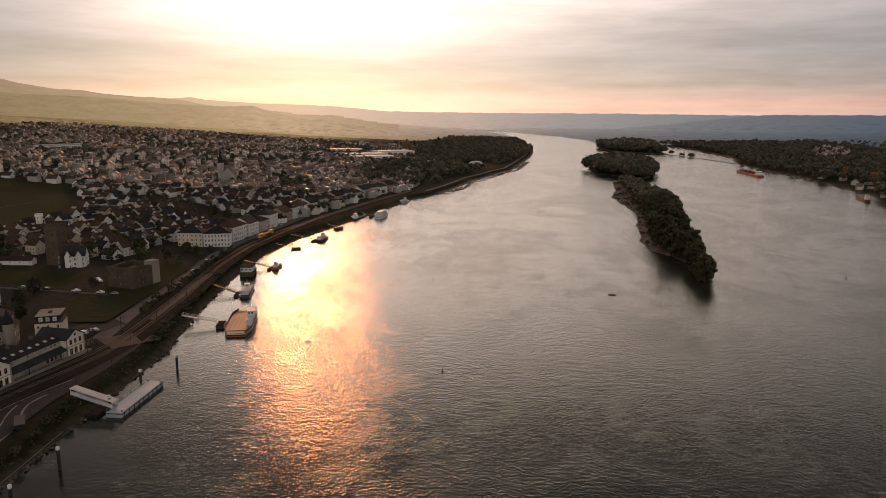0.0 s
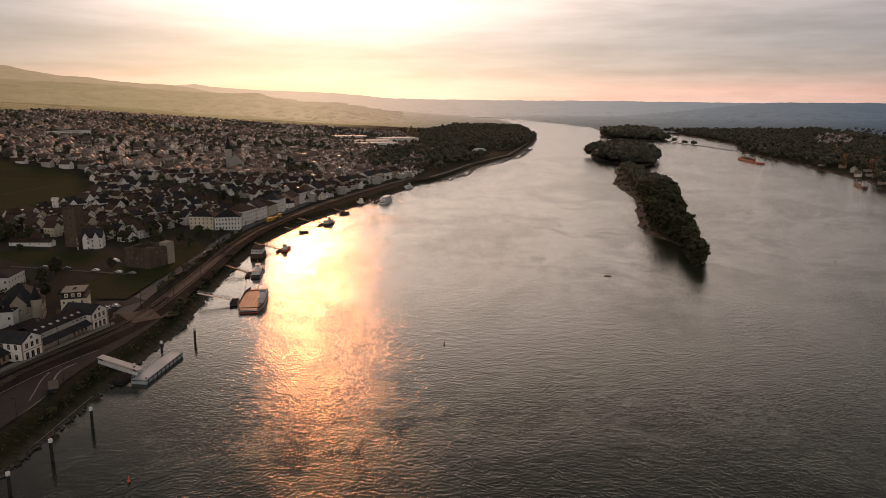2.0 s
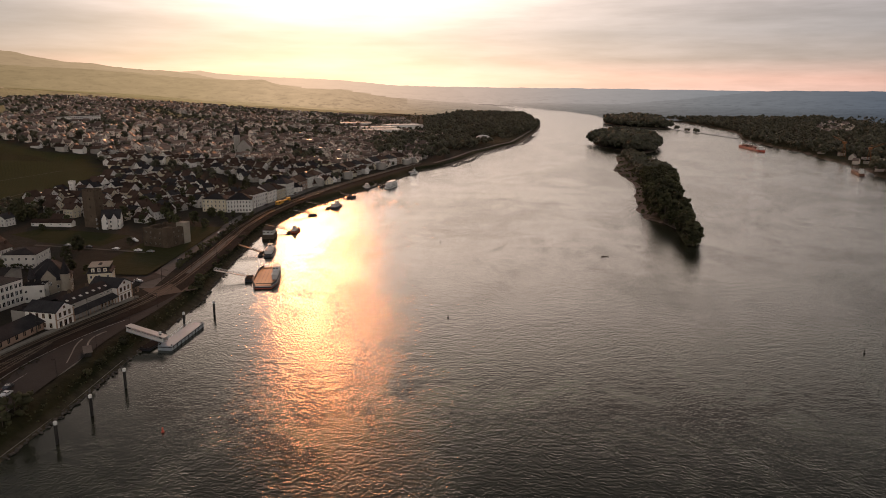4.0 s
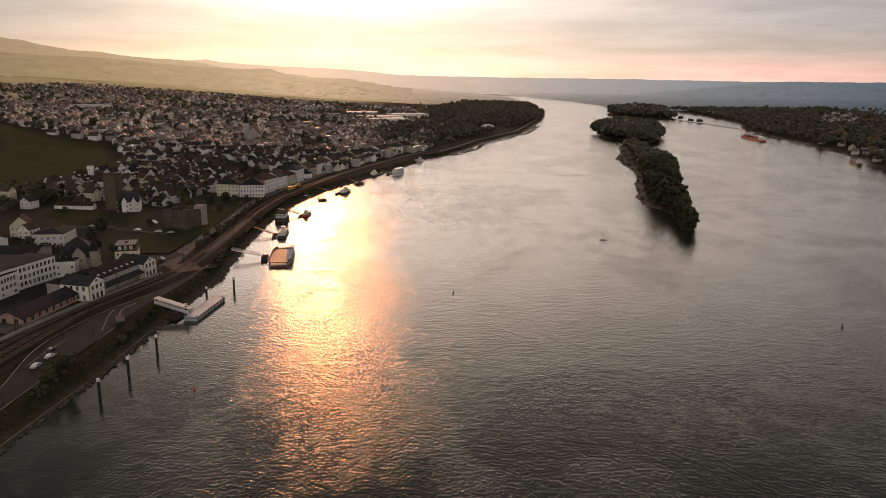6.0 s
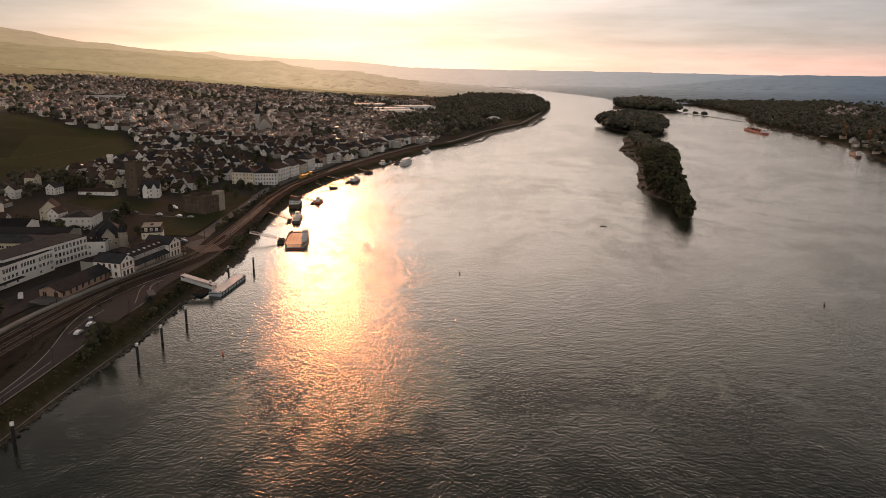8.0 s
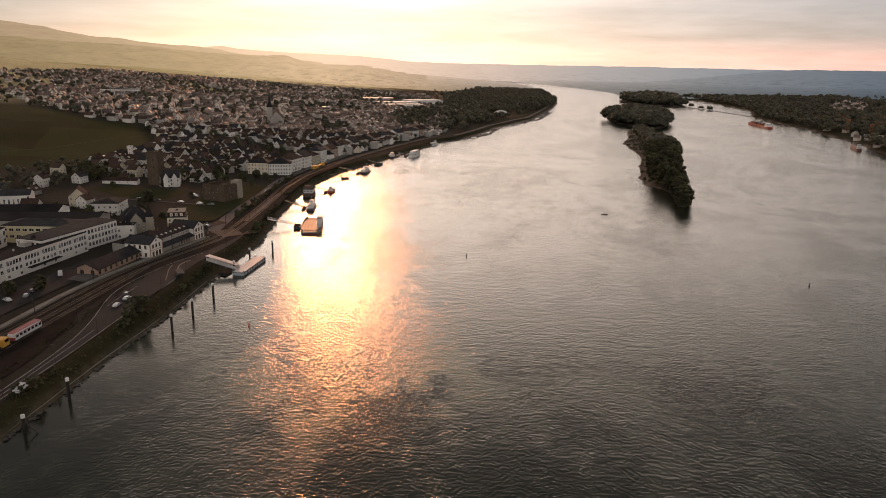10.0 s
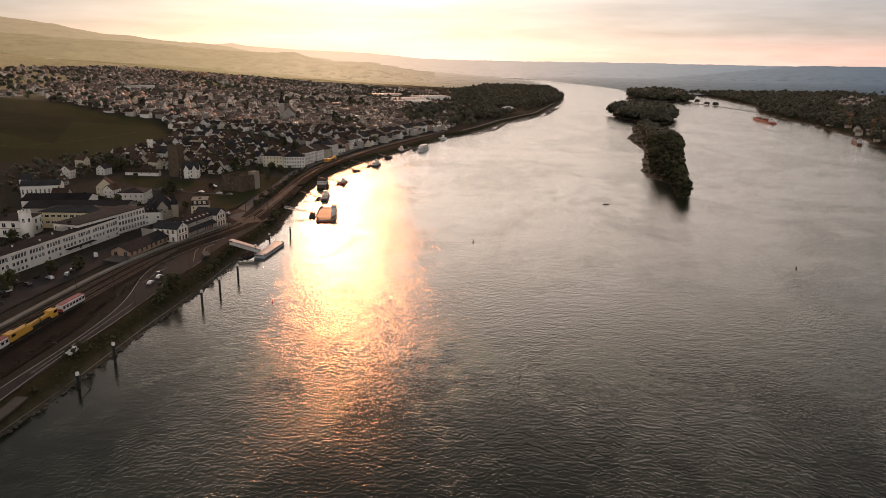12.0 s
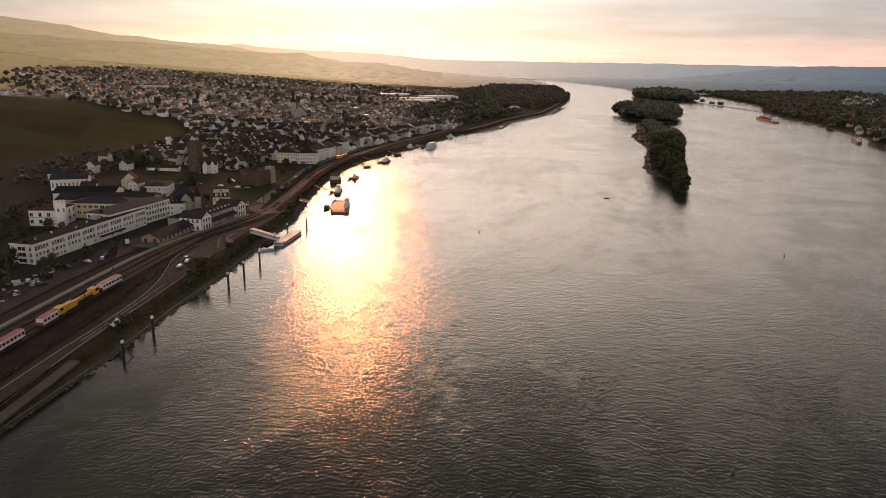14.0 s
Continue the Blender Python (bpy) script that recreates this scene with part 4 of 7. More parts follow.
for x, y in ((0, 267), (-6, 426), (164, 229), (66, 13), (252, 432)):
    buoy(x, y, STEEL_DARK, "dark river buoy with a conical topmark", 0.5)
buoy(-84, 156, BUOY_RED, "small red river buoy", 0.5)
buoy(310, 1590, STEEL_DARK, "tall dark river beacon", 1.6)
t = thing("rock", "dark rock just above the water", "rock", pose(95.5, 388.5, 0))
v, f = BLOB
rr = np.random.default_rng(5)
part("stone", raw_mesh("stone", [(v * (1 + 0.15 * rr.standard_normal(len(v))[:, None]) * np.array([2.6, 0.9, 0.5]), f)], SANDSTONE), None, t)


def hull(L, B, H, bow=0.3, stern=0.12, sheer=0.5, draft=0.6, stern_w=0.8, bow_w=0.05, rows=16):
    """A hull round the origin, its bow towards +y, with a deck."""
    bm = bmesh.new()
    prev = None
    rings = []
    for i in range(rows + 1):
        k = i / rows
        y = -L / 2 + L * k
        w = 1.0
        if k < stern:
            w = stern_w + (1 - stern_w) * math.sin(k / stern * math.pi / 2)
        if k > 1 - bow:
            w = bow_w + (1 - bow_w) * math.cos((k - 1 + bow) / bow * math.pi / 2) ** 0.8
        top = H + sheer * max(0.0, (k - 0.6) / 0.4) ** 2
        b = B / 2 * w
        ring = [bm.verts.new(c) for c in ((-b * 0.75, y, -draft), (-b, y, 0.15), (-b, y, top), (b, y, top), (b, y, 0.15), (b * 0.75, y, -draft))]
        if prev:
            for j in range(5):
                bm.faces.new((prev[j], prev[j + 1], ring[j + 1], ring[j]))
        else:
            bm.faces.new(ring)
        prev = ring
        rings.append(ring)
    bm.faces.new(prev[::-1])
    return bm


def railing(parent, pts, z, h=1.0, gap=2.4, mat=None):
    """Posts with a handrail along a line."""
    p = np.array(pts, float)
    bm = bmesh.new()
    for (a, b), (c, d) in zip(p[:-1], p[1:]):
        tube(bm, (a, b, z + h), (c, d, z + h), 0.05, None, 5)
        tube(bm, (a, b, z + h * 0.5), (c, d, z + h * 0.5), 0.035, None, 5)
        n = max(1, int(math.hypot(c - a, d - b) / gap))
        for i in range(n + 1):
            k = i / n
            tube(bm, (a + (c - a) * k, b + (d - b) * k, z), (a + (c - a) * k, b + (d - b) * k, z + h), 0.045, None, 5)
    return part("railing", bm, mat or FRAME_WHITE, parent)


def car_ferry(m):
    t = thing("car_ferry", "car ferry with an open dawn-tinted deck, moored at its landing", "ferry", m)
    L, B = 44.0, 14.0
    out = [(-4.6, -L / 2), (4.6, -L / 2), (6.2, -L / 2 + 6), (7, -L / 2 + 10), (7, L / 2 - 10), (6.2, L / 2 - 6), (4.6, L / 2), (-4.6, L / 2), (-6.2, L / 2 - 6), (-7, L / 2 - 10), (-7, -L / 2 + 10), (-6.2, -L / 2 + 6)]
    part("hull", prism(out, -0.7, 1.5), HULL_DARK, t, "dark painted hull")
    part("deck", prism([(x * 0.97, y * 0.985) for x, y in out], 1.504, 1.6), DECK, t, "bare vehicle deck, painted orange-brown for the dawn sky it reflects")
    for x in (-4.4, -2.2, 0.0, 2.2):
        part("lane_line", boxes((x - 0.09, x + 0.09, -L / 2 + 4, L / 2 - 5, 1.604, 1.62)), DECK_LINE, t)
    for y in (-L / 2 + 4.5, L / 2 - 4.5):
        part("ramp_hinge", boxes((-4.7, 4.7, y - 0.25, y + 0.25, 1.6, 1.85)), STEEL_DARK, t)
    for s, mat in ((-1, HULL_DARK), (1, HULL_DARK)):
        wall = [(s * 6.98, -L / 2 + 10), (s * 6.98, L / 2 - 10), (s * 6.2, L / 2 - 6), (s * 4.7, L / 2 - 0.6)]
        bm = bmesh.new()
        for pts in (wall, [(s * 6.98, -L / 2 + 10), (s * 6.2, -L / 2 + 6), (s * 4.7, -L / 2 + 0.6)]):
            for (a, b), (c, d) in zip(pts[:-1], pts[1:]):
                q = Vector((c - a, d - b, 0))
                ang = math.degrees(math.atan2(q.y, q.x))
                box(bm, 0, q.length, -0.12, 0.12, 0, 1.15, 0, pose(a, b, 1.55, 0, 0, ang))
        part("bulwark", bm, mat, t, "dark painted bulwark")
    part("belting", prism([(x * 1.012, y * 1.006) for x, y in out], 1.15, 1.4), HULL_WHITE, t, "white line round the hull")
    part("boot_top", prism([(x * 1.008, y * 1.004) for x, y in out], -0.1, 0.35), HULL_RED, t, "red band at the waterline")
    # deckhouse along the river side
    part("deckhouse", boxes((3.6, 6.7, -9, 13, 1.6, 4.3), (3.3, 6.9, -9.4, 13.4, 4.3, 4.45)), HULL_WHITE, t, "white deckhouse on one side")
    house = t.children[-1]
    me = window_mesh(1.3, 1.0)
    for i in range(9):
        part("window", me, None, house, at=pose(3.6, -7.5 + i * 2.4, 3.2, 0, 0, -90))
        part("window", me, None, house, at=pose(6.7, -7.5 + i * 2.4, 3.2, 0, 0, 90))
    part("bridge", boxes((3.4, 6.9, -1.5, 4.5, 4.45, 7.1), (3.0, 7.2, -2.1, 5.1, 7.1, 7.3)), HULL_WHITE, t, "raised white wheelhouse")
    bridge = t.children[-1]
    for i in range(3):
        part("window", me, None, bridge, at=pose(3.4, -0.2 + i * 1.7, 6.1, 0, 0, -90))
        part("window", me, None, bridge, at=pose(6.9, -0.2 + i * 1.7, 6.1, 0, 0, 90))
    for i in range(2):
        part("window", me, None, bridge, at=pose(4.3 + i * 1.6, -1.5, 6.1))
    part("funnel", tube(bmesh.new(), (5.4, 8, 4.4), (5.4, 8, 6.8), 0.6, 0.5, 12), HULL_DARK, t)
    bm = tube(bmesh.new(), (5.2, 2.6, 7.2), (5.2, 2.6, 12), 0.11, 0.06)
    tube(bm, (4.2, 2.6, 10), (6.2, 2.6, 10), 0.05)
    part("mast", bm, FRAME_WHITE, t)
    part("mast", tube(bmesh.new(), (-6.4, 13, 1.6), (-6.4, 13, 8.6), 0.11, 0.06), FRAME_WHITE, t)
    for y in (-13.0, 13.5):
        part("life_ring", tube(bmesh.new(), (-6.75, y, 2.4), (-6.65, y, 2.4), 0.42, 0.42, 12), BUOY_RED, t)
    railing(t, [(3.4, -9.2), (6.8, -9.2), (6.8, -2.2)], 4.45)
    railing(t, [(3.4, 5.2), (3.4, 13.2), (6.8, 13.2), (6.8, 5.2)], 4.45)
    return t


ferry = car_ferry(pose(-96.9, 329.5, 0, 0, 0, 8.0))
ferry.scale = (0.88, 0.92, 0.95)


def gangway(a, b, wide, label, mat=STEEL_BLUE, roofed=True):
    """A footbridge from the bank at a to a landing stage at b."""
    a, b = Vector(a), Vector(b)
    d = b - a
    m = Matrix.Translation(a) @ d.to_track_quat("Y", "Z").to_matrix().to_4x4()
    t = thing("gangway", label, "gangway", m, "gangways")
    L = d.length
    part("walkway", boxes((-wide / 2, wide / 2, 0, L, -0.25, 0.0)), mat, t)
    for s in (-1, 1):
        bm = bmesh.new()
        x = s * wide / 2
        tube(bm, (x, 0, 1.1), (x, L, 1.1), 0.09, None, 6)
        n = max(2, int(L / 2.2))
        for i in range(n + 1):
            tube(bm, (x, L * i / n, 0), (x, L * i / n, 1.1), 0.06, None, 5)
            if i < n:
                tube(bm, (x, L * i / n, 0), (x, L * (i + 1) / n, 1.1), 0.045, None, 5)
        part("side_truss", bm, mat, t)
    if roofed:
        part("canopy", boxes((-wide / 2 - 0.3, wide / 2 + 0.3, -0.4, L + 0.2, 2.1, 2.25)), ROOF_PALE, t, "pale flat canopy")
        for s in (-1, 1):
            part("side_panel", boxes((s * wide / 2 - 0.04, s * wide / 2 + 0.04, 0, L, 0.1, 1.3)), ROOF_PALE, t)
        n = max(2, int(L / 4))
        for s in (-1, 1):
            for i in range(n + 1):
                part("canopy_post", tube(bmesh.new(), (s * wide / 2, L * i / n, 1.1), (s * wide / 2, L * i / n, 2.1), 0.06, None, 5), mat, t)
    return t


def pontoon(m, L, B, H, label, mat=HULL_DARK, deck=ROOF_GREY):
    t = thing("landing_stage", label, "landing stage", m, "landing stages")
    part("float", boxes((-B / 2, B / 2, -L / 2, L / 2, -0.5, H)), mat, t)
    part("deck", boxes((-B / 2 + 0.15, B / 2 - 0.15, -L / 2 + 0.15, L / 2 - 0.15, H + 0.004, H + 0.1)), deck, t)
    part("rubbing_strake", boxes((-B / 2 - 0.12, B / 2 + 0.12, -L / 2 - 0.12, L / 2 + 0.12, H - 0.45, H - 0.2)), STEEL_DARK, t)
    for x in (-B / 2 + 0.5, B / 2 - 0.5):
        for y in (-L / 2 + 1, L / 2 - 1):
            part("bollard", tube(bmesh.new(), (x, y, H), (x, y, H + 0.6), 0.2, 0.26, 10), STEEL_DARK, t)
    return t


# the pale landing stage with its gangway and two guide piles
t = pontoon(pose(-108.3, 236.5, 0, 0, 0, -5), 29.0, 5.6, 1.7, "long pale blue-grey steel landing stage", STEEL_BLUE, STEEL_BLUE)
railing(t, [(-2.6, -14.2), (-2.6, 14.2)], 1.8, 1.1, 2.6, STEEL_BLUE)
for i in range(9):
    part("rib", boxes((2.8, 2.98, -13 + i * 3.2, -12.7 + i * 3.2, 0.1, 1.6)), STEEL_DARK, t)
pontoon(pose(-116.5, 226.5, 0, 0, 0, 80), 4.5, 10.0, 0.9, "low dark float under the gangway", HULL_DARK, ROOF_GREY)
gangway((-127, 230.5, 5.2), (-110.5, 225.5, 2.4), 2.6, "covered pale steel gangway to the landing stage")
pile(-112.6, 226.0, 6.3)
pile(-112.4, 250.5, 6.3)
# the ferry's own landing
gangway((-124.5, 327.0, 5.0), (-107.7, 326.0, 2.2), 1.5, "slim pale steel gangway to the ferry", ROOF_PALE, False)
pontoon(pose(-105.6, 325.5, 0, 0, 0, 8), 8.0, 3.6, 1.6, "small dark landing float beside the ferry")


def motor_boat(m, L, B, label, hull_mat, cabin=0.5, tall=2.2, two_decks=False, group="moored boats"):
    t = thing("boat", label, "boat", m, group)
    part("hull", hull(L, B, 1.2, 0.35, 0.1, 0.7), hull_mat, t)
    part("deck", prism([(-B * 0.42, -L * 0.46), (B * 0.42, -L * 0.46), (B * 0.45, L * 0.12), (B * 0.22, L * 0.36), (-B * 0.22, L * 0.36), (-B * 0.45, L * 0.12)], 1.204, 1.3), ROOF_GREY, t)
    c0, c1 = -L * 0.40, -L * 0.40 + L * cabin
    part("cabin", boxes((-B * 0.36, B * 0.36, c0, c1, 1.3, 1.3 + tall)), HULL_WHITE, t, "white cabin")
    cab = t.children[-1]
    n = max(2, int((c1 - c0) / 2.2))
    me = window_mesh(1.3, 0.9)
    for i in range(n):
        y = c0 + (c1 - c0) * (i + 0.5) / n
        part("window", me, None, cab, at=pose(-B * 0.36, y, 1.3 + tall * 0.6, 0, 0, -90))
        part("window", me, None, cab, at=pose(B * 0.36, y, 1.3 + tall * 0.6, 0, 0, 90))
    part("cabin_roof", boxes((-B * 0.39, B * 0.39, c0 - 0.3, c1 + 0.3, 1.3 + tall, 1.45 + tall)), ROOF_PALE, t)
    z = 1.45 + tall
    if two_decks:
        part("upper_cabin", boxes((-B * 0.30, B * 0.30, c0 + 3, c1 - L * 0.16, z, z + 2.1), (-B * 0.33, B * 0.33, c0 + 2.6, c1 - L * 0.16 + 0.4, z + 2.1, z + 2.25)), HULL_WHITE, t)
        uc = t.children[-1]
        for i in range(n - 3):
            y = c0 + 4 + i * 2.2
            part("window", me, None, uc, at=pose(-B * 0.30, y, z + 1.2, 0, 0, -90))
            part("window", me, None, uc, at=pose(B * 0.30, y, z + 1.2, 0, 0, 90))
        railing(t, [(-B * 0.36, c0), (-B * 0.36, c1), (B * 0.36, c1), (B * 0.36, c0), (-B * 0.36, c0)], z)
    part("wheelhouse", boxes((-B * 0.22, B * 0.22, c1 - 3.2, c1 - 0.6, z, z + 1.9), (-B * 0.26, B * 0.26, c1 - 3.5, c1 - 0.3, z + 1.9, z + 2.02)), HULL_WHITE, t)
    wh = t.children[-1]
    part("window", me, None, wh, at=pose(0, c1 - 3.2, z + 1.2))
    part("mast", tube(bmesh.new(), (0, c1 - 1.6, z + 2), (0, c1 - 1.6, z + 5), 0.08, 0.04, 6), FRAME_WHITE, t)
    railing(t, [(-B * 0.40, c1 + 0.4), (-B * 0.44, L * 0.12), (-B * 0.2, L * 0.35), (B * 0.2, L * 0.35), (B * 0.44, L * 0.12), (B * 0.40, c1 + 0.4)], 1.3, 0.95, 2.0)
    return t


motor_boat(pose(-110.5, 390.5, 0, 0, 0, 6), 27, 5.6, "dark hulled passenger launch with a white cabin", HULL_DARK, 0.42)
pontoon(pose(-114.6, 384, 0, 0, 0, 6), 9, 2.6, 1.0, "small dark landing float beside the launch")
gangway((-130, 391, 4.6), (-115.5, 384.5, 1.6), 1.6, "narrow dark steel gangway to the launch", STEEL_DARK, False)
# boathouse standing on the water
t = thing("boathouse", "small pale pavilion on a dark base at the water's edge", "pavilion", pose(-122.5, 436, 0, 0, 0, 4))
t.scale = (0.78, 0.85, 0.85)
part("base", boxes((-5, 5, -8, 8, -1, 3.4)), SANDSTONE, t, "dark stone base")
part("cabin", boxes((-4.4, 4.4, -7.2, 7.2, 3.4, 6.8)), HULL_WHITE, t)
window_row(t.children[-1], 0, 3, 5.2, 8.8, 14.4, (1.6, 1.3))
window_row(t.children[-1], 1, 5, 5.2, 8.8, 14.4, (1.6, 1.3))
part("roof", boxes((-5, 5, -7.8, 7.8, 6.8, 7.15)), ROOF_GREY, t)
motor_boat(pose(-108.8, 456, 0, 0, 0, -8), 13, 4.6, "low red boat at a small float", HULL_RED, 0.34, 1.2)
pontoon(pose(-112.2, 452, 0, 0, 0, -5), 9, 2.4, 0.9, "small dark landing float with a boat alongside")
gangway((-131, 458, 4.6), (-113, 452.5, 1.5), 1.6, "narrow dark steel gangway over the water", STEEL_DARK, False)
pontoon(pose(-109.5, 520, 0, 0, 0, -60), 6.5, 3.6, 1.4, "dark square landing float off the bank")
gangway((-124.5, 519, 4.6), (-112.0, 520, 1.7), 1.6, "short dark gangway to the float", STEEL_DARK, False)
motor_boat(pose(-96.5, 562, 0, 0, 0, -13), 20, 5.6, "dark hulled excursion boat at its float", HULL_DARK, 0.5, 2.3)
pontoon(pose(-101.5, 556, 0, 0, 0, -13), 12, 3, 1.0, "dark landing float beside the excursion boat")
gangway((-122, 560, 4.6), (-102.6, 556.5, 1.6), 1.6, "long thin steel gangway to the excursion boat", STEEL_DARK, False)
pontoon(pose(-91.3, 613, 0, 0, 0, -25), 9, 4.4, 1.8, "dark landing float with a low shelter")
gangway((-112, 630, 4.6), (-94.5, 618, 1.9), 1.6, "long thin steel gangway to the float", STEEL_DARK, False)
motor_boat(pose(-82, 684, 0, 0, 0, -14), 36, 6.6, "long dark barge moored against the bank", HULL_DARK, 0.2, 2.0)
motor_boat(pose(-60.5, 693, 0, 0, 0, -12), 33, 8.0, "white double-decked passenger ship at its landing", HULL_WHITE, 0.72, 2.4, True)
pontoon(pose(-69, 690, 0, 0, 0, -12), 16, 3.4, 1.2, "dark landing float beside the passenger ship")
gangway((-88, 702, 4.6), (-70.5, 691, 1.7), 1.6, "steel gangway to the passenger ship", STEEL_DARK, False)
pontoon(pose(-50, 797, 0, 0, 0, -30), 20, 5, 1.8, "landing float with a small shelter")
motor_boat(pose(-44, 806, 0, 0, 0, -28), 20, 5, "white cabin boat at the far landing", HULL_WHITE, 0.55, 2.0)
gangway((-66, 802, 4.0), (-52, 799, 1.9), 1.6, "thin steel gangway at the far landing", STEEL_DARK, False)


def cargo_ship(m, L, B, hull_mat, label, load):
    t = thing("cargo_ship", label, "ship", m)
    part("hull", hull(L, B, 2.6, 0.14, 0.08, 1.4, 0.6, 0.7, 0.15, 24), hull_mat, t, "painted steel hull")
    part("hatch_coaming", boxes((-B * 0.40, B * 0.40, -L * 0.30, L * 0.38, 2.604, 3.7)), hull_mat, t)
    part("deckhouse", boxes((-B * 0.36, B * 0.36, -L * 0.46, -L * 0.33, 2.6, 5.4), (-B * 0.3, B * 0.3, -L * 0.42, -L * 0.34, 5.4, 8.0)), HULL_WHITE, t, "white deckhouse at the stern")
    me = window_mesh(1.4, 1.0)
    for i in range(4):
        part("window", me, None, t.children[-1], at=pose(-B * 0.3 + B * 0.6 * (i + 0.5) / 4, -L * 0.42, 6.9))
    r = np.random.default_rng(4)
    if load:
        for row in range(int(L * 0.66 / 6.4)):
            for k in range(4):
                for lev in range(int(r.integers(0, 2))):
                    x, y, z = -B * 0.36 + k * 2.6, -L * 0.28 + row * 6.4, 3.7 + lev * 2.6
                    part("container", boxes((x, x + 2.45, y, y + 6.1, z, z + 2.55)), BOXES, t)
    part("mast", tube(bmesh.new(), (0, L * 0.45, 3.4), (0, L * 0.45, 8), 0.12), FRAME_WHITE, t)
    return t


cargo_ship(pose(524.5, 1219, 0, 0, 0, -2.5), 108, 12.0, HULL_RED, "long red container ship under way on the river", True)
cargo_ship(pose(507, 853, 0, 0, 0, -16), 44, 7.0, HULL_BROWN, "rust-brown motor barge moored off the bank", False)

# low stone dam between the islands and the bank
dam = []
rr = np.random.default_rng(8)
for k in range(420):
    s = k / 419
    x, y = np.interp(s, [0, 0.3, 0.45, 1], [573, 578, 590, 607]), np.interp(s, [0, 0.3, 0.45, 1], [1850, 1737, 1693, 1483])
    v, f = BLOB_LOW
    r = rr.uniform(0.7, 1.3)
    dam.append((v * np.array([r * 1.2, r * 1.2, r * 0.7]) + np.array([x + rr.normal() * 0.8, y + rr.normal() * 0.5, 0.1]), f))
tagged(new("stone_dam", raw_mesh("stone_dam", dam, RIPRAP)), "low dark stone dam across the side channel", "dam", kind="stuff")

# ---------------------------------------------------------------- landmark buildings
def along(p0, p1, depth):
    """Pose of a building whose front runs from p0 to p1 (its inside to the left), with its width."""
    a, b = Vector((*p0, 0)), Vector((*p1, 0))
    d = b - a
    ang = math.degrees(math.atan2(d.y, d.x))
    left = Vector((-d.y, d.x, 0)).normalized()
    c = (a + b) / 2 + left * depth / 2
    z = min(ground_at(c.x, c.y), ground_at(*p0), ground_at(*p1))
    return pose(c.x, c.y, z - 0.05, 0, 0, ang), d.length


def block_building(name, label, p0, p1, depth, tall, wall, roof, rows, roof_kind="flat", rise=3.0, size=(1.2, 1.5), sides=(0, 3), per=3.4, category="building", group="", trim=None,
                   first=2.0, storey=3.2):
    """A building with rows of windows on the given sides; each side has its windows as parts."""
    m, w = along(p0, p1, depth)
    t = thing(name, label, category, m, group)
    d = depth
    part("wall", boxes((-w / 2, w / 2, -d / 2, d / 2, -1.5, tall)), wall, t)
    walls = t.children[-1]
    if roof_kind == "flat":
        part("roof", boxes((-w / 2 - 0.3, w / 2 + 0.3, -d / 2 - 0.3, d / 2 + 0.3, tall, tall + 0.3), (-w / 2 + 2, -w / 2 + 3.4, -0.7, 0.7, tall + 0.3, tall + 1.5)), roof, t)
    elif roof_kind == "hip":
        part("roof", hip_roof(w, d, tall + 0.2, tall + rise), roof, t)
    else:
        part("roof", gable_roof(w, d, tall, tall + rise, along_y=w < d), roof, t)
        gb = gable_walls(w - 0.02, d - 0.02, tall - 0.2, tall + rise - 0.1, along_y=w < d)
        part("gable", gb, wall, t)
    for k in range(rows):
        z = first + storey * k
        for s in sides:
            span = w if s in (0, 2) else d
            window_row(walls, s, max(2, int(span / per)), z, w, d, size, 1.4, trim)
    return t


# long white factory office beside the goods yard
t = block_building("office_building", "long white three-storey office building with a flat dark roof", (-203, 153), (-190.5, 238), 12, 9.4, WALL_WHITE, ROOF_GREY, 0)
m, w = along((-203, 153), (-190.5, 238), 12)
for g in range(8):
    # bays of five tall lights above two wide windows and a ground-floor row
    u0 = -w / 2 + w * (g + 0.5) / 8
    for i in range(5):
        part("window", window_mesh(1.4, 2.1), None, t.children[0], at=on_side(0, u0 + (i - 2) * 1.8, 7.5, w, 12))
    for i in (-1.5, -0.5, 0.5, 1.5):
        part("window", window_mesh(1.5, 1.7), None, t.children[0], at=on_side(0, u0 + i * 2.4, 4.4, w, 12))
        if g < 2 or i in (-1.5, 1.5) and g % 2:
            part("window", window_mesh(1.4, 1.4), None, t.children[0], at=on_side(0, u0 + i * 2.4, 1.6, w, 12))
    part("pilaster", boxes((-0.2, 0.2, -0.14, 0.05, 0.2, 9.3)), WALL_WHITE, t.children[0], at=on_side(0, -w / 2 + w * (g + 0.02) / 8, 0, w, 12))
for lev in (1.9, 4.7, 7.5):
    for u, q in ((-4.6, 1.5), (0, 4.2), (4.6, 1.5)):
        part("window", window_mesh(q, 2.0), None, t.children[0], at=on_side(3, u, lev, w, 12))
part("parapet", boxes((-w / 2 - 0.34, w / 2 + 0.34, -6.36, -6.0, 9.1, 9.75), (-w / 2 - 0.34, -w / 2 + 0.02, -6.0, 6.34, 9.1, 9.75)), WALL_WHITE, t)
part("loading_canopy", boxes((2, 22, -8.2, -6.0, 2.7, 3.0)), ROOF_GREY, t, "dark flat canopy over the loading bays")
part("roof_hut", boxes((10, 14, 1, 4.5, 9.7, 11.6)), WALL_GREY, t)
for k in range(6):
    part("roof_vent", tube(bmesh.new(), (-34 + 12.4 * k, 2.2 * math.sin(k * 2.3), 9.65), (-34 + 12.4 * k, 2.2 * math.sin(k * 2.3), 10.6), 0.4, 0.4, 8), ROOF_PALE, t)
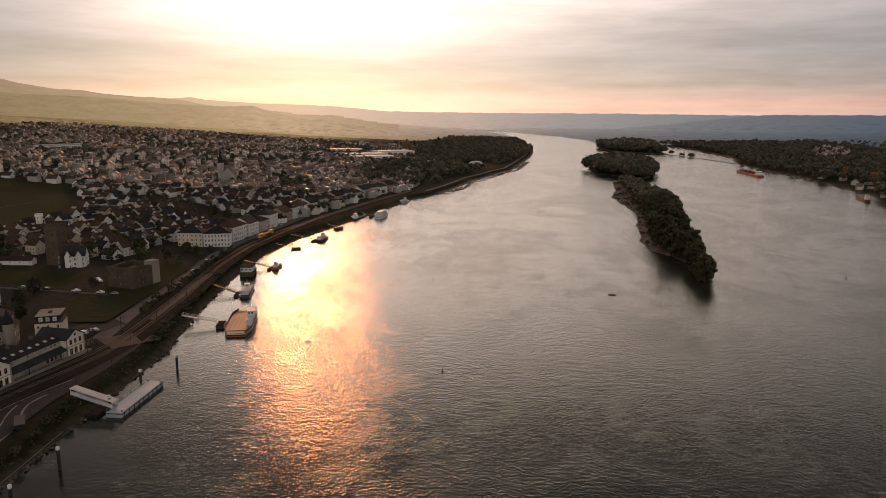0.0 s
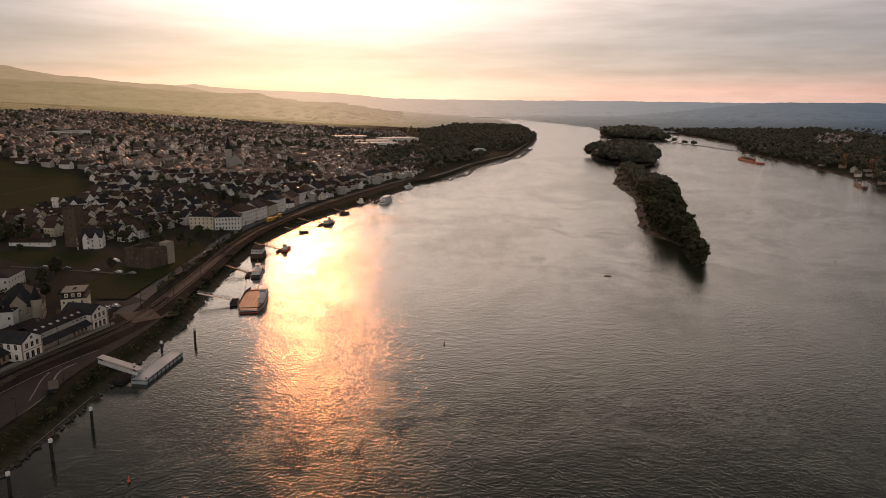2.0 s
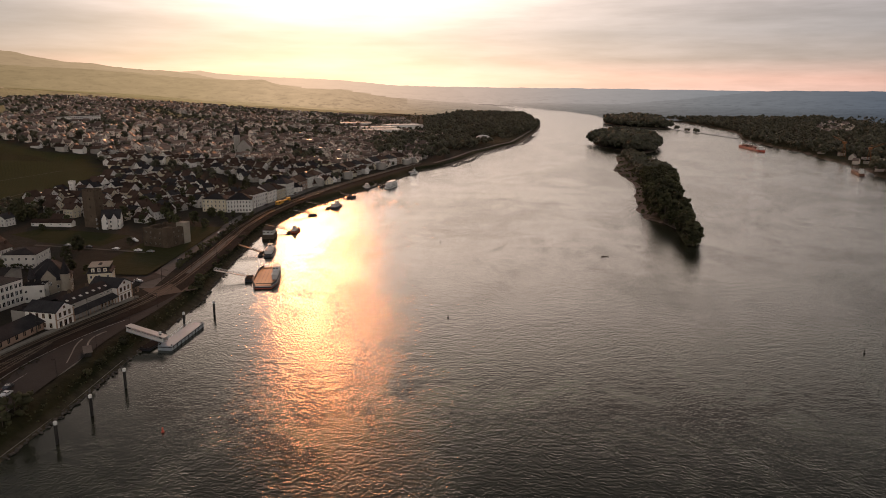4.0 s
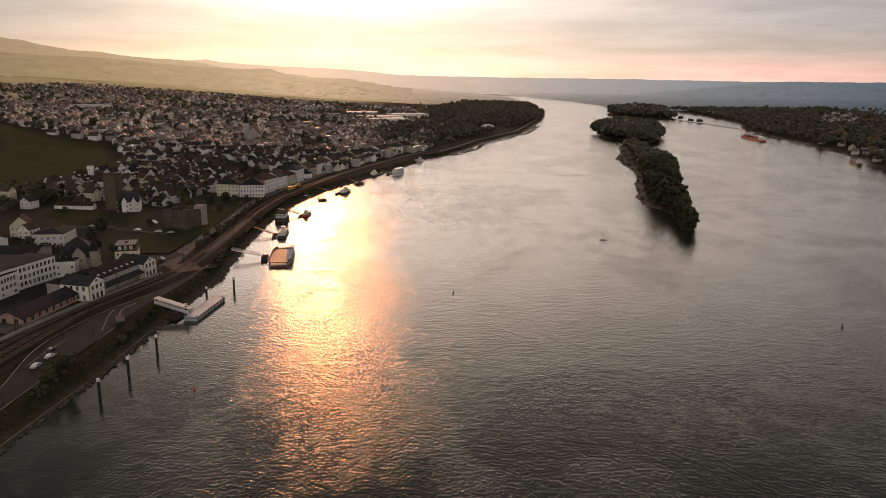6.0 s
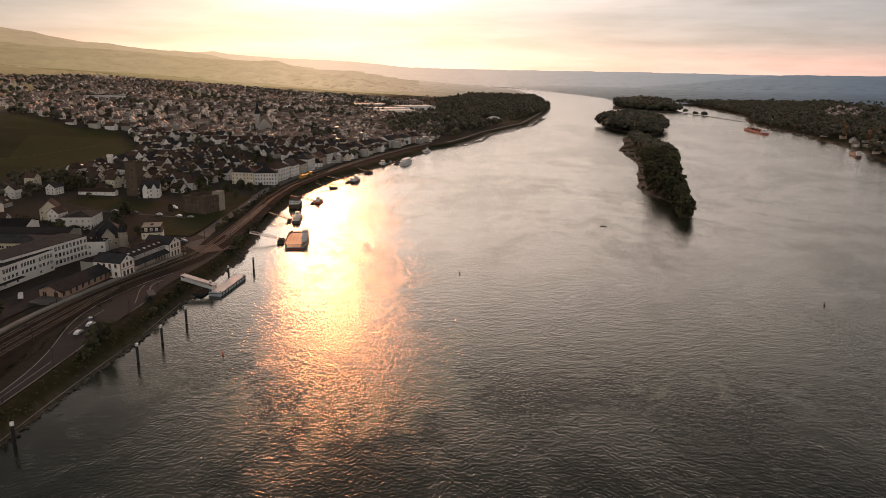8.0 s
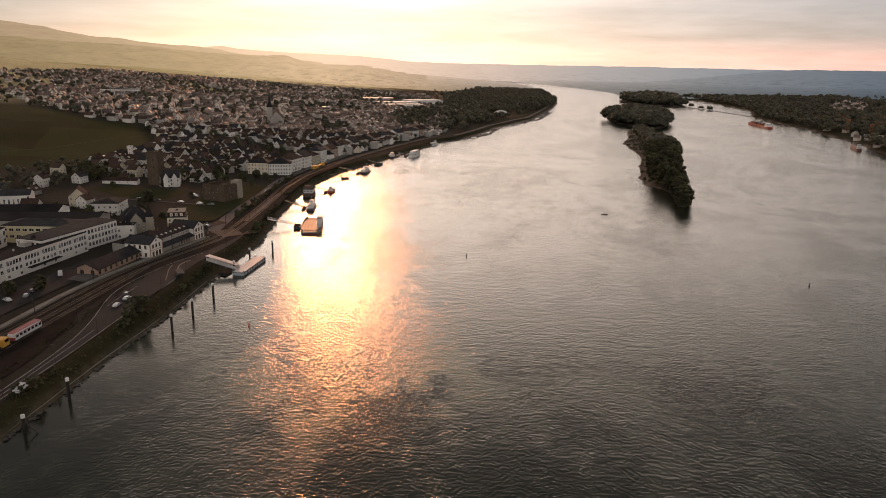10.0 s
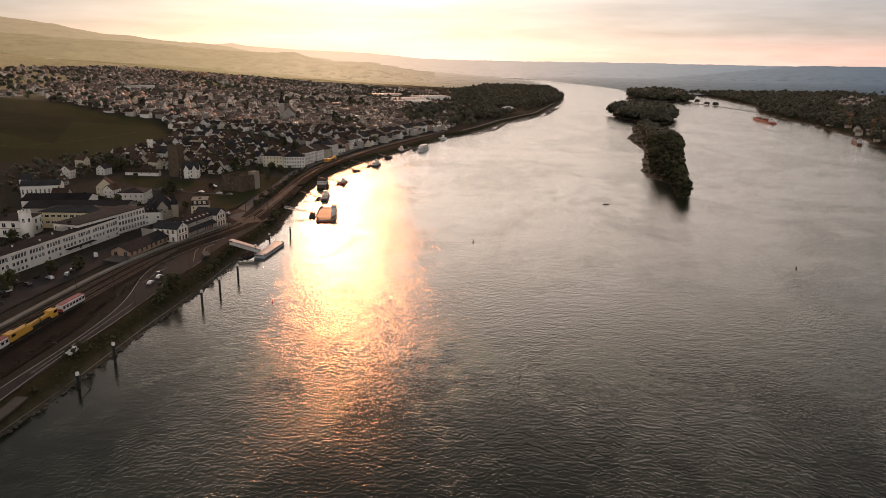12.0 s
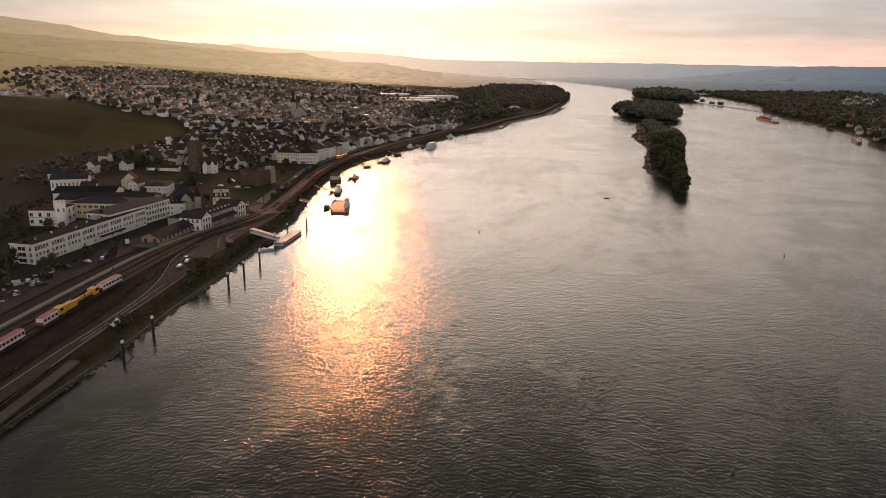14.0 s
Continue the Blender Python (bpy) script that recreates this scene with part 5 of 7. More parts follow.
block_building("office_building", "taller white office wing with close rows of windows", (-199, 214), (-187, 262), 15, 11.0, WALL_WHITE, ROOF_SLATE, 3, size=(1.5, 2.1), sides=(0, 3), per=2.3, first=2.4, storey=3.2)
block_building("annex", "small white annex with a painted sign panel", (-187.5, 262), (-179, 264), 9, 8.0, WALL_WHITE, ROOF_GREY, 2, size=(1.1, 1.4), sides=(0, 1))
block_building("winery", "pale yellow two-storey winery with bands of dark windows", (-240, 247), (-203, 249), 16, 9.6, WALL_YELLOW, ROOF_SLATE, 2, "hip", 2.6, (2.4, 1.5), (0, 1), 3.2, first=4.0, storey=3.6)
block_building("warehouse", "long low warehouse with a grey roof", (-262, 268), (-205, 275), 20, 7.0, WALL_GREY, ROOF_GREY, 1, "gable", 2.6, (1.6, 1.2), (0,), 5.0)
block_building("warehouse", "broad grey workshop hall with a shallow roof", (-276, 288), (-238, 294), 18, 6.5, WALL_WHITE, ROOF_GREY, 1, "gable", 2.8, (1.6, 1.2), (0,), 5.0)
block_building("barn", "tall pale panelled barn at the foot of the vineyard", (-297, 320), (-275, 328), 14, 8.5, WALL_WHITE, ROOF_SLATE, 1, "gable", 2.5, (1.0, 3.4), (0,), 2.6, first=4.5)
block_building("town_house", "white two-storey building with a dark flat roof", (-231, 318), (-215, 320), 18, 7.5, WALL_WHITE, ROOF_SLATE, 2, "hip", 2.2, (1.1, 1.5), (0, 1), 3.0)
block_building("town_house", "cream gabled house with a dark doorway", (-256, 338), (-246, 342), 12, 7.0, WALL_CREAM, ROOF_TILE, 2, "gable", 5.0, (1.0, 1.4), (0, 1), 3.0)
t = block_building("villa", "dark stone villa with slate roofs and pointed turrets", (-188, 268), (-173, 274), 14, 8.0, PALE_STONE, ROOF_SLATE, 2, "hip", 7.5, (1.1, 1.6), (0, 1), 3.0)
for x, y, r, h in ((6.6, -6.4, 2.1, 11.0), (-6.8, -6.6, 1.6, 9.5)):
    part("turret", tube(bmesh.new(), (x, y, -1), (x, y, h), r, r, 14), PALE_STONE, t, "round stone corner turret")
    part("turret_roof", tube(bmesh.new(), (x, y, h), (x, y, h + 6.0), r + 0.35, 0.05, 14), ROOF_SLATE, t, "pointed slate cone")
part("cross_gable", gable_walls(6.0, 5.0, 9.5, 13.2), PALE_STONE, t, at=pose(0, -5.2, 0))
part("cross_roof", gable_roof(6.0, 8.0, 9.5, 13.2, over=0.3), ROOF_SLATE, t, at=pose(0, -3.7, 0))
for u in (-1.4, 1.4):
    part("window", window_mesh(1.0, 1.7), None, t.children[0], at=pose(u, -7.72, 8.0))
t = block_building("villa", "cream villa with a dark mansard roof and flat top painted as sunlit", (-167, 279), (-157.5, 282), 12, 9.6, WALL_CREAM, ROOF_SLATE, 3, "hip", 3.6, (1.0, 1.5), (0, 1), 2.6, storey=3.0)
part("mansard", boxes((-4.4, 4.4, -5.4, 5.4, 9.7, 12.4)), ROOF_SLATE, t, "steep dark mansard storey")
# Added cap in a pale colour, for sunlight on the roof.
part("roof_cap", boxes((-4.7, 4.7, -5.7, 5.7, 12.4, 12.7)), PALE_STONE, t, "flat roof top, painted pale as if sunlit")
for u in (-2.6, 0, 2.6):
    part("dormer", boxes((u - 0.7, u + 0.7, -5.8, -5.2, 10.2, 11.9)), WALL_CREAM, t)
    part("window", window_mesh(0.8, 1.2), None, t.children[0], at=pose(u, -5.8, 11.0))
block_building("villa", "dark villa with a slate roof behind the station", (-196, 284), (-184, 288), 12, 8.0, WALL_GREY, ROOF_SLATE, 2, "hip", 5.0, (1.1, 1.5), (0, 1), 3.0)
block_building("shed", "low white shed between station and office building", (-169, 235), (-162, 262), 9, 5.4, WALL_GREY, ROOF_GREY, 1, "flat", size=(1.2, 1.3), sides=(0, 1), per=3.6)

# white villa with a round turret
t = block_building("villa", "white villa with a battlemented round corner turret", (-250, 223), (-233, 224.5), 17, 9.4, WALL_WHITE, ROOF_GREY, 2, "flat", size=(1.9, 2.4), sides=(0, 1), per=3.9, first=3.0, storey=3.9)
part("cornice", boxes((-8.7, 8.7, -8.72, -8.52, 5.0, 5.35), (-8.7, 8.7, -8.76, -8.52, 9.1, 9.7)), TAN_TRIM, t, "moulded stone cornice")
part("turret", tube(bmesh.new(), (8.5, -7.5, -1), (8.5, -7.5, 13.6), 3.0, 3.0, 20), WALL_WHITE, t, "round white turret")
tur = t.children[-1]
for k in range(10):
    a = k * math.tau / 10
    part("merlon", boxes((-0.45, 0.45, -0.3, 0.3, 13.6, 14.7)), WALL_WHITE, tur, at=pose(8.5 + 2.75 * math.cos(a), -7.5 + 2.75 * math.sin(a), 0, 0, 0, math.degrees(a) + 90))
for k in range(3):
    a = radians(-130 + 50 * k)
    part("window", window_mesh(1.2, 2.2), None, tur, at=pose(8.5 + 3.0 * math.cos(a), -7.5 + 3.0 * math.sin(a), 9.8, 0, 0, math.degrees(a) + 90))


def station(m, L):
    """Two gabled pavilions joined by an arcaded hall."""
    t = thing("railway_station", "old railway station with two white gabled pavilions", "station", m)
    for x in (-L / 2 + 5, L / 2 - 5):
        part("pavilion", gable_walls(10, 14, 7.6, 10.4), WALL_WHITE, t, at=pose(x, 0, 0))
        pav = t.children[-1]
        part("roof", gable_roof(10, 14, 7.6, 10.4, over=0.5), ROOF_SLATE, pav)
        part("cornice", boxes((-5.1, 5.1, -7.12, -6.9, 4.1, 4.4)), TAN_TRIM, pav, "brown stone string course")
        for cx in (-4.8, 4.8):
            part("quoin", boxes((cx - 0.3, cx + 0.3, -7.08, -6.9, 0, 7.4)), TAN_TRIM, pav)
        for u in (-2.6, 0, 2.6):
            part("window", window_mesh(1.5, 2.6, TAN_TRIM), None, pav, at=pose(u, -7.0, 2.2))
            part("window", window_mesh(1.3, 2.0, TAN_TRIM), None, pav, at=pose(u, -7.0, 6.0))
        part("window", window_mesh(1.1, 1.1, TAN_TRIM), None, pav, at=pose(0, -7.0, 8.6))
        side = 1 if x > 0 else -1
        for v in (-4.5, -1.5, 1.5, 4.5):
            for z in (2.2, 6.0):
                part("window", window_mesh(1.2, 2.0, TAN_TRIM), None, pav, at=pose(side * 5, v, z, 0, 0, 90 * side))
    w = L - 20
    part("hall", boxes((-w / 2, w / 2, -4.5, 6, 0, 7.6)), WALL_GREY, t, "plain two-storey hall between the pavilions")
    hall = t.children[-1]
    n = int(w / 2.2)
    for i in range(n):
        part("window", window_mesh(1.3, 2.4, TAN_TRIM), None, hall, at=pose(-w / 2 + w * (i + 0.5) / n, -4.5, 1.9))
        part("window", window_mesh(1.2, 1.0), None, hall, at=pose(-w / 2 + w * (i + 0.5) / n, -4.5, 6.5))
    bm = bmesh.new()
    vs = [bm.verts.new(c) for c in ((-w / 2, -7.6, 3.7), (w / 2, -7.6, 3.7), (w / 2, -4.5, 5.2), (-w / 2, -4.5, 5.2), (-w / 2, -7.6, 3.5), (w / 2, -7.6, 3.5), (w / 2, -4.5, 5.0), (-w / 2, -4.5, 5.0))]
    for f in ((0, 1, 2, 3), (7, 6, 5, 4), (0, 4, 5, 1), (2, 6, 7, 3), (1, 5, 6, 2), (3, 7, 4, 0)):
        bm.faces.new([vs[i] for i in f])
    part("canopy", bm, ROOF_SLATE, t, "dark lean-to platform roof")
    for i in range(n + 1):
        part("post", tube(bmesh.new(), (-w / 2 + w * i / n, -7.3, 0), (-w / 2 + w * i / n, -7.3, 3.6), 0.12, 0.1), TAN_TRIM, t)
    part("roof", gable_roof(w, 10.5, 7.6, 10.0, along_y=False, over=0.4), ROOF_SLATE, t, at=pose(0, 0.75, 0))
    r = t.children[-1]
    for i in range(7):
        part("skylight", boxes((-0.6, 0.6, -0.5, 0.5, 0, 0.25)), ROOF_PALE, r, at=pose(-w / 2 + w * (i + 0.5) / 7, -3.4, 8.65, 24, 0, 0))
    for x in (-6, 5):
        part("chimney", boxes((x - 0.5, x + 0.5, 0.4, 1.4, 9, 11.6)), SANDSTONE, t)
    return t


m, w = along((-154.5, 228.5), (-145, 275), 14)
station(m, w)

# goods shed
m, w = along((-164.5, 197), (-160, 233), 10)
t = thing("goods_shed", "low brown goods shed with a gabled end", "shed", m)
part("wall", gable_walls(w, 10, 3.8, 6.0, along_y=False), WALL_PINK, t)
wl = t.children[-1]
window_row(wl, 0, 9, 1.9, w, 10, (1.6, 2.0), 1.6, TAN_TRIM)
window_row(wl, 3, 2, 1.8, w, 10, (2.0, 2.6), 2.4, TAN_TRIM)
part("roof", gable_roof(w, 10, 3.8, 6.0, along_y=False, over=1.2), ROOF_SLATE, t)
part("loading_dock", boxes((-w / 2 - 8, -w / 2, -5, 4, -0.5, 1.1)), PAVING, t, "pale concrete loading dock")


def ruin_wall(w, d, tall, seed):
    """Thick stone walls round a hollow, with a ragged top: one connected ring."""
    r = np.random.default_rng(seed)
    bm = bmesh.new()
    th = 2.2
    out, n = [], 11
    for (x0, y0), (x1, y1) in (((-1, -1), (1, -1)), ((1, -1), (1, 1)), ((1, 1), (-1, 1)), ((-1, 1), (-1, -1))):
        out += [(x0 + (x1 - x0) * i / n, y0 + (y1 - y0) * i / n) for i in range(n)]
    rows = []
    for i, (u, v) in enumerate(out):
        h = tall + r.choice([0, 0, -0.5, -1.1, 0.3])
        a, b = (u * w / 2, v * d / 2), (u * (w / 2 - th), v * (d / 2 - th))
        rows.append([bm.verts.new(c) for c in ((*a, -1), (*a, h), (*b, h), (*b, -1))])
    for i in range(len(rows)):
        p, q = rows[i], rows[(i + 1) % len(rows)]
        for j in range(4):
            bm.faces.new((p[j], q[j], q[(j + 1) % 4], p[(j + 1) % 4]))
    return bm


t = thing("castle", "massive square castle ruin of dark rubble stone", "castle", pose(-172.3, 385.5, ground_at(-172.3, 385.5), 0, 0, -19))
t.scale = (0.72, 0.72, 0.80)
part("wall", ruin_wall(25, 27, 14.5, 2), SANDSTONE, t)
cw = t.children[-1]
part("inner_floor", boxes((-10.3, 10.3, -11.3, 11.3, 10.4, 10.8)), ROOF_GREY, t)
# Paler stone paints in the light on this corner.
part("corner_block", boxes((5.4, 12.9, 6, 14, -1, 16.4)), PALE_STONE, t, "higher corner tower, its stone paler as if lit")
part("slit", boxes((8.4, 9.2, 5.95, 6.2, 9, 14)), GLASS, t.children[-1])
part("corner_block", boxes((7.6, 12.9, -13.9, -7.6, -1, 15.6)), SANDSTONE, t, "square corner buttress")
rr = np.random.default_rng(3)
for s in (0, 1, 3):
    for k in range(5):
        for lev in (3.0, 7.4, 11.2):
            if rr.uniform() < 0.7:
                part("opening", window_mesh(1.1, 1.6, PALE_STONE), None, cw, at=on_side(s, -9 + k * 4.5 + rr.normal() * 0.4, lev, 25, 27))

t = thing("keep_tower", "tall square medieval tower of dark stone", "tower", pose(-240, 433, ground_at(-240, 433) - 0.4, 0, 0, -8))
part("shaft", boxes((-4.4, 4.4, -4.4, 4.4, -1, 24.5)), SANDSTONE, t)
sh = t.children[-1]
part("string_course", boxes((-4.6, 4.6, -4.6, 4.6, 22.4, 22.8)), SANDSTONE, t)
for k in range(4):
    for s in range(4):
        part("merlon", boxes((-0.7, 0.7, 0, 0.7, 24.5, 25.9)), SANDSTONE, t, at=on_side(s, -3.6 + k * 2.4, 0, 8.8, 8.8))
for s in (0, 1):
    for z in (8, 14, 19.5):
        part("opening", window_mesh(0.8, 1.6, SANDSTONE), None, sh, at=on_side(s, 0.8, z, 8.8, 8.8))

t = thing("white_tower", "slim white battlemented tower above the vineyard houses", "tower", pose(-309, 537, ground_at(-309, 537) - 0.3))
part("shaft", boxes((-1.7, 1.7, -1.7, 1.7, -1, 12.0)), WALL_WHITE, t)
part("crown", boxes((-2.1, 2.1, -2.1, 2.1, 12.0, 13.4)), WALL_WHITE, t, "projecting white head of the tower")
for s in range(4):
    for k in range(3):
        part("merlon", boxes((-0.38, 0.38, 0, 0.45, 13.4, 14.4)), WALL_WHITE, t, at=on_side(s, -1.6 + k * 1.6, 0, 4.2, 4.2))
for z in (5, 8, 11):
    part("window", window_mesh(0.8, 1.3), None, t.children[0], at=on_side(0, 0, z, 3.4, 3.4))
block_building("villa", "low white wing beside the slim tower", (-305, 537), (-290, 540), 9, 4.4, WALL_WHITE, ROOF_SLATE, 2, "gable", 3.5, (0.9, 1.3), (0,), 3.0, storey=2.8)
t = block_building("villa", "white gabled villa with pointed bays beside the stone tower", (-231, 424), (-220, 427), 11, 7.2, WALL_WHITE, ROOF_SLATE, 2, "gable", 5.0, (1.0, 1.6), (0, 1), 2.2, storey=3.0)
for u in (-3.4, 2.6):
    part("bay", gable_walls(3.4, 2.4, 7.6, 10.6), WALL_WHITE, t, "white bay with a pointed gable", at=pose(u, -6.2, 0))
    part("bay_roof", gable_roof(3.4, 2.4, 7.6, 10.6, over=0.25), ROOF_SLATE, t, at=pose(u, -6.2, 0))
    for z in (2.2, 5.4, 8.2):
        part("window", window_mesh(0.9, 1.5), None, t.children[0], at=pose(u, -7.42, z))
block_building("wall_house", "low white wall with a sloping roof", (-279.5, 426), (-253, 427), 6, 3.2, WALL_WHITE, ROOF_TILE, 1, "gable", 1.8, (0.9, 0.9), (0,), 5.0)

# hotels and house fronts along the river street
block_building("hotel", "cream three-storey hotel by the river street", (-190, 500), (-172, 499), 15, 10.0, WALL_CREAM, ROOF_SLATE, 3, "hip", 3.5, (1.1, 1.6), (0, 1), 2.8, storey=3.1, group="hotels")
block_building("hotel", "white hotel with rows of tall windows", (-171, 499), (-153, 503), 15, 10.0, WALL_WHITE, ROOF_SLATE, 3, "hip", 4.5, (1.1, 1.7), (0, 1), 2.2, storey=3.1, group="hotels")
block_building("hotel", "white corner hotel with a round gable", (-156, 520), (-151, 540), 14, 11.0, WALL_WHITE, ROOF_TILE, 3, "hip", 5.0, (1.1, 1.6), (0, 3), 2.6, storey=3.3, group="hotels")
FRONT = [((-151, 546), (-148, 563)), ((-147.5, 566), (-145, 582)), ((-144.5, 586), (-142, 604)), ((-139, 616), (-136, 634)), ((-135.5, 636), (-132.5, 652)), ((-132, 654), (-128.5, 671)),
         ((-127.5, 680), (-122.5, 697)), ((-122, 699), (-117.5, 714)), ((-117, 716), (-112.5, 731)), ((-111.5, 738), (-105.5, 754)), ((-105, 757), (-99, 771)), ((-98, 778), (-91.5, 794)),
         ((-91, 797), (-84.5, 813)), ((-83.5, 820), (-76.5, 836)), ((-75.5, 840), (-67.5, 856)), ((-66.5, 862), (-58.5, 878))]
rr = np.random.default_rng(21)
for k, (a, b) in enumerate(FRONT):
    wall = [WALL_WHITE, WALL_CREAM, WALL_WHITE, WALL_PINK, WALL_WHITE, WALL_GREY][k % 6]
    block_building("hotel", "tall %s river-front house under a steep dark roof" % ["white", "cream", "white", "reddish", "white", "grey"][k % 6], a, b, 13 + rr.uniform(0, 3), 9.5 + rr.uniform(-1, 1.5), wall,
                   [ROOF_SLATE, ROOF_TILE][k % 2], 3, ["hip", "gable"][k % 3 == 0], 4.5, (1.05, 1.6), (0, 3), 2.7, storey=3.0, group="hotels")

# parish church
t = thing("church", "parish church with a dark slate spire", "church", pose(-262, 868, ground_at(-262, 868) - 0.3, 0, 0, 12))
part("nave", gable_walls(17, 30, 11, 20), WALL_GREY, t)
nv = t.children[-1]
for k in range(5):
    part("window", window_mesh(1.4, 5.0, PALE_STONE), None, nv, at=on_side(1, -11 + k * 5.5, 6, 17, 30))
part("roof", gable_roof(17, 30, 11, 20), ROOF_SLATE, t)
part("tower", boxes((-13.5, -6.5, 8, 15, -1, 24)), WALL_GREY, t)
bm = bmesh.new()
bmesh.ops.create_cone(bm, cap_ends=True, segments=8, radius1=4.6, radius2=2.2, depth=5, matrix=pose(-10, 11.5, 26.5))
bmesh.ops.create_cone(bm, cap_ends=True, segments=8, radius1=2.2, radius2=0.1, depth=13, matrix=pose(-10, 11.5, 35.5))
part("spire", bm, ROOF_SLATE, t, "pointed dark spire")

block_building("apartment_block", "long pale apartment block above the old town", (-574, 1000), (-539, 1066), 14, 12.5, WALL_WHITE, ROOF_GREY, 4, size=(1.6, 1.3), sides=(0, 1), per=3.2, storey=3.0, first=1.7)
for a, b, d, h, mat in (((-170, 1345), (-95, 1372), 34, 9, ROOF_PALE), ((-190, 1395), (-110, 1420), 40, 10, ROOF_PALE), ((-230, 1440), (-150, 1470), 45, 9, ROOF_GREY),
                        ((-135, 1480), (-60, 1510), 50, 13, ROOF_PALE), ((-250, 1530), (-175, 1550), 40, 9, ROOF_PALE), ((-300, 1380), (-235, 1400), 35, 8, ROOF_GREY)):
    block_building("factory_hall", "large pale flat-roofed factory hall", a, b, d, h, WALL_WHITE, mat, 1, "flat", size=(3.0, 1.4), sides=(0, 1), per=8.0, first=4.5, group="factory halls")
# white domed hall by the river meadow
t = thing("domed_hall", "white shallow domed hall by the river meadow", "hall", pose(62, 1356, ground_at(62, 1356)))
bm = bmesh.new()
bmesh.ops.create_uvsphere(bm, u_segments=24, v_segments=12, radius=1.0, matrix=Matrix.Diagonal((14, 9, 6.5, 1)))
bmesh.ops.bisect_plane(bm, geom=bm.verts[:] + bm.edges[:] + bm.faces[:], plane_co=(0, 0, 0.5), plane_no=(0, 0, -1), clear_outer=True)
part("dome", bm, FRAME_WHITE, t, smooth=True)
part("base_ring", tube(bmesh.new(), (0, 0, -0.5), (0, 0, 0.6), 9.2, 9.2, 28), PALE_STONE, t)

# ---------------------------------------------------------------- the town
def town_edge(y):
    return np.interp(y, [380, 450, 520, 640, 800, 1000, 1250, 1500, 1700, 1950], [215, 225, 265, 420, 640, 800, 1000, 1130, 1150, 1000])


KEEP_OUT = [(-175, 389, 34), (-296, 454, 22), (-320, 474, 20), (-266, 426, 16), (-240, 433, 9), (-309, 537, 8), (-297, 540, 14), (-225, 432, 14), (-270, 408, 22), (-181, 505, 20), (-162, 508, 18), (-160, 530, 18), (-262, 868, 26), (-561, 1038, 44), (-132, 1375, 55), (-150, 1425, 58), (-190, 1475, 58), (-100, 1515, 58), (-212, 1560, 55), (-268, 1405, 48)]


def in_town(x, y):
    s = bank_left(y) - x
    ok = (s > np.interp(y, [400, 480, 540, 620, 900, 1000, 1300, 1500, 1950], [95, 70, 46, 42, 40, 60, 120, 240, 380])) & (s < town_edge(y)) & (y > 432) & (y < 1950) & ((x > -0.575 * (y + 149) + wobble(x, y, 37.0) * 45 + 25) | (x > -0.69 * (y + 149)) & (wobble(x, y, 21.0, 3.1) > 0.28) & (y > 760))
    ok &= wobble(x, y, 48.0, 1.3) < np.where(y > 900, 0.42, 0.7)
    ok &= ~((y < 500) & (x > -205))
    ok &= inside_distance(x, y, VINEYARD) < -6
    for a, b, r in KEEP_OUT:
        ok &= np.hypot(x - a, y - b) > r
    return ok


rng = np.random.default_rng(77)
dense = scatter(rng, lambda x, y: in_town(x, y) & (bank_left(y) - x < 330) & (y < 1150), -720, 120, 430, 1150, 11.6, 90000)
loose = scatter(rng, lambda x, y: in_town(x, y) & ((bank_left(y) - x >= 330) | (y >= 1150)), -1200, 200, 430, 1950, 16.0, 110000)
# scattered houses near the works and under the vineyard
extra = [(-268, 318), (-300, 372), (-246, 340), (-318, 362), (-312, 402), (-296, 425), (-268, 440), (-330, 455), (-290, 470), (-262, 478),
         (-612, 792), (-640, 805), (-560, 800), (-530, 790), (-505, 778), (-480, 840), (-560, 850), (-660, 830), (-590, 830), (-520, 830)]
houses = extra + dense + loose
houses.sort(key=lambda p: math.hypot(p[0] + 120, p[1] - 100))
NEAR, PLAINER = 150, 270


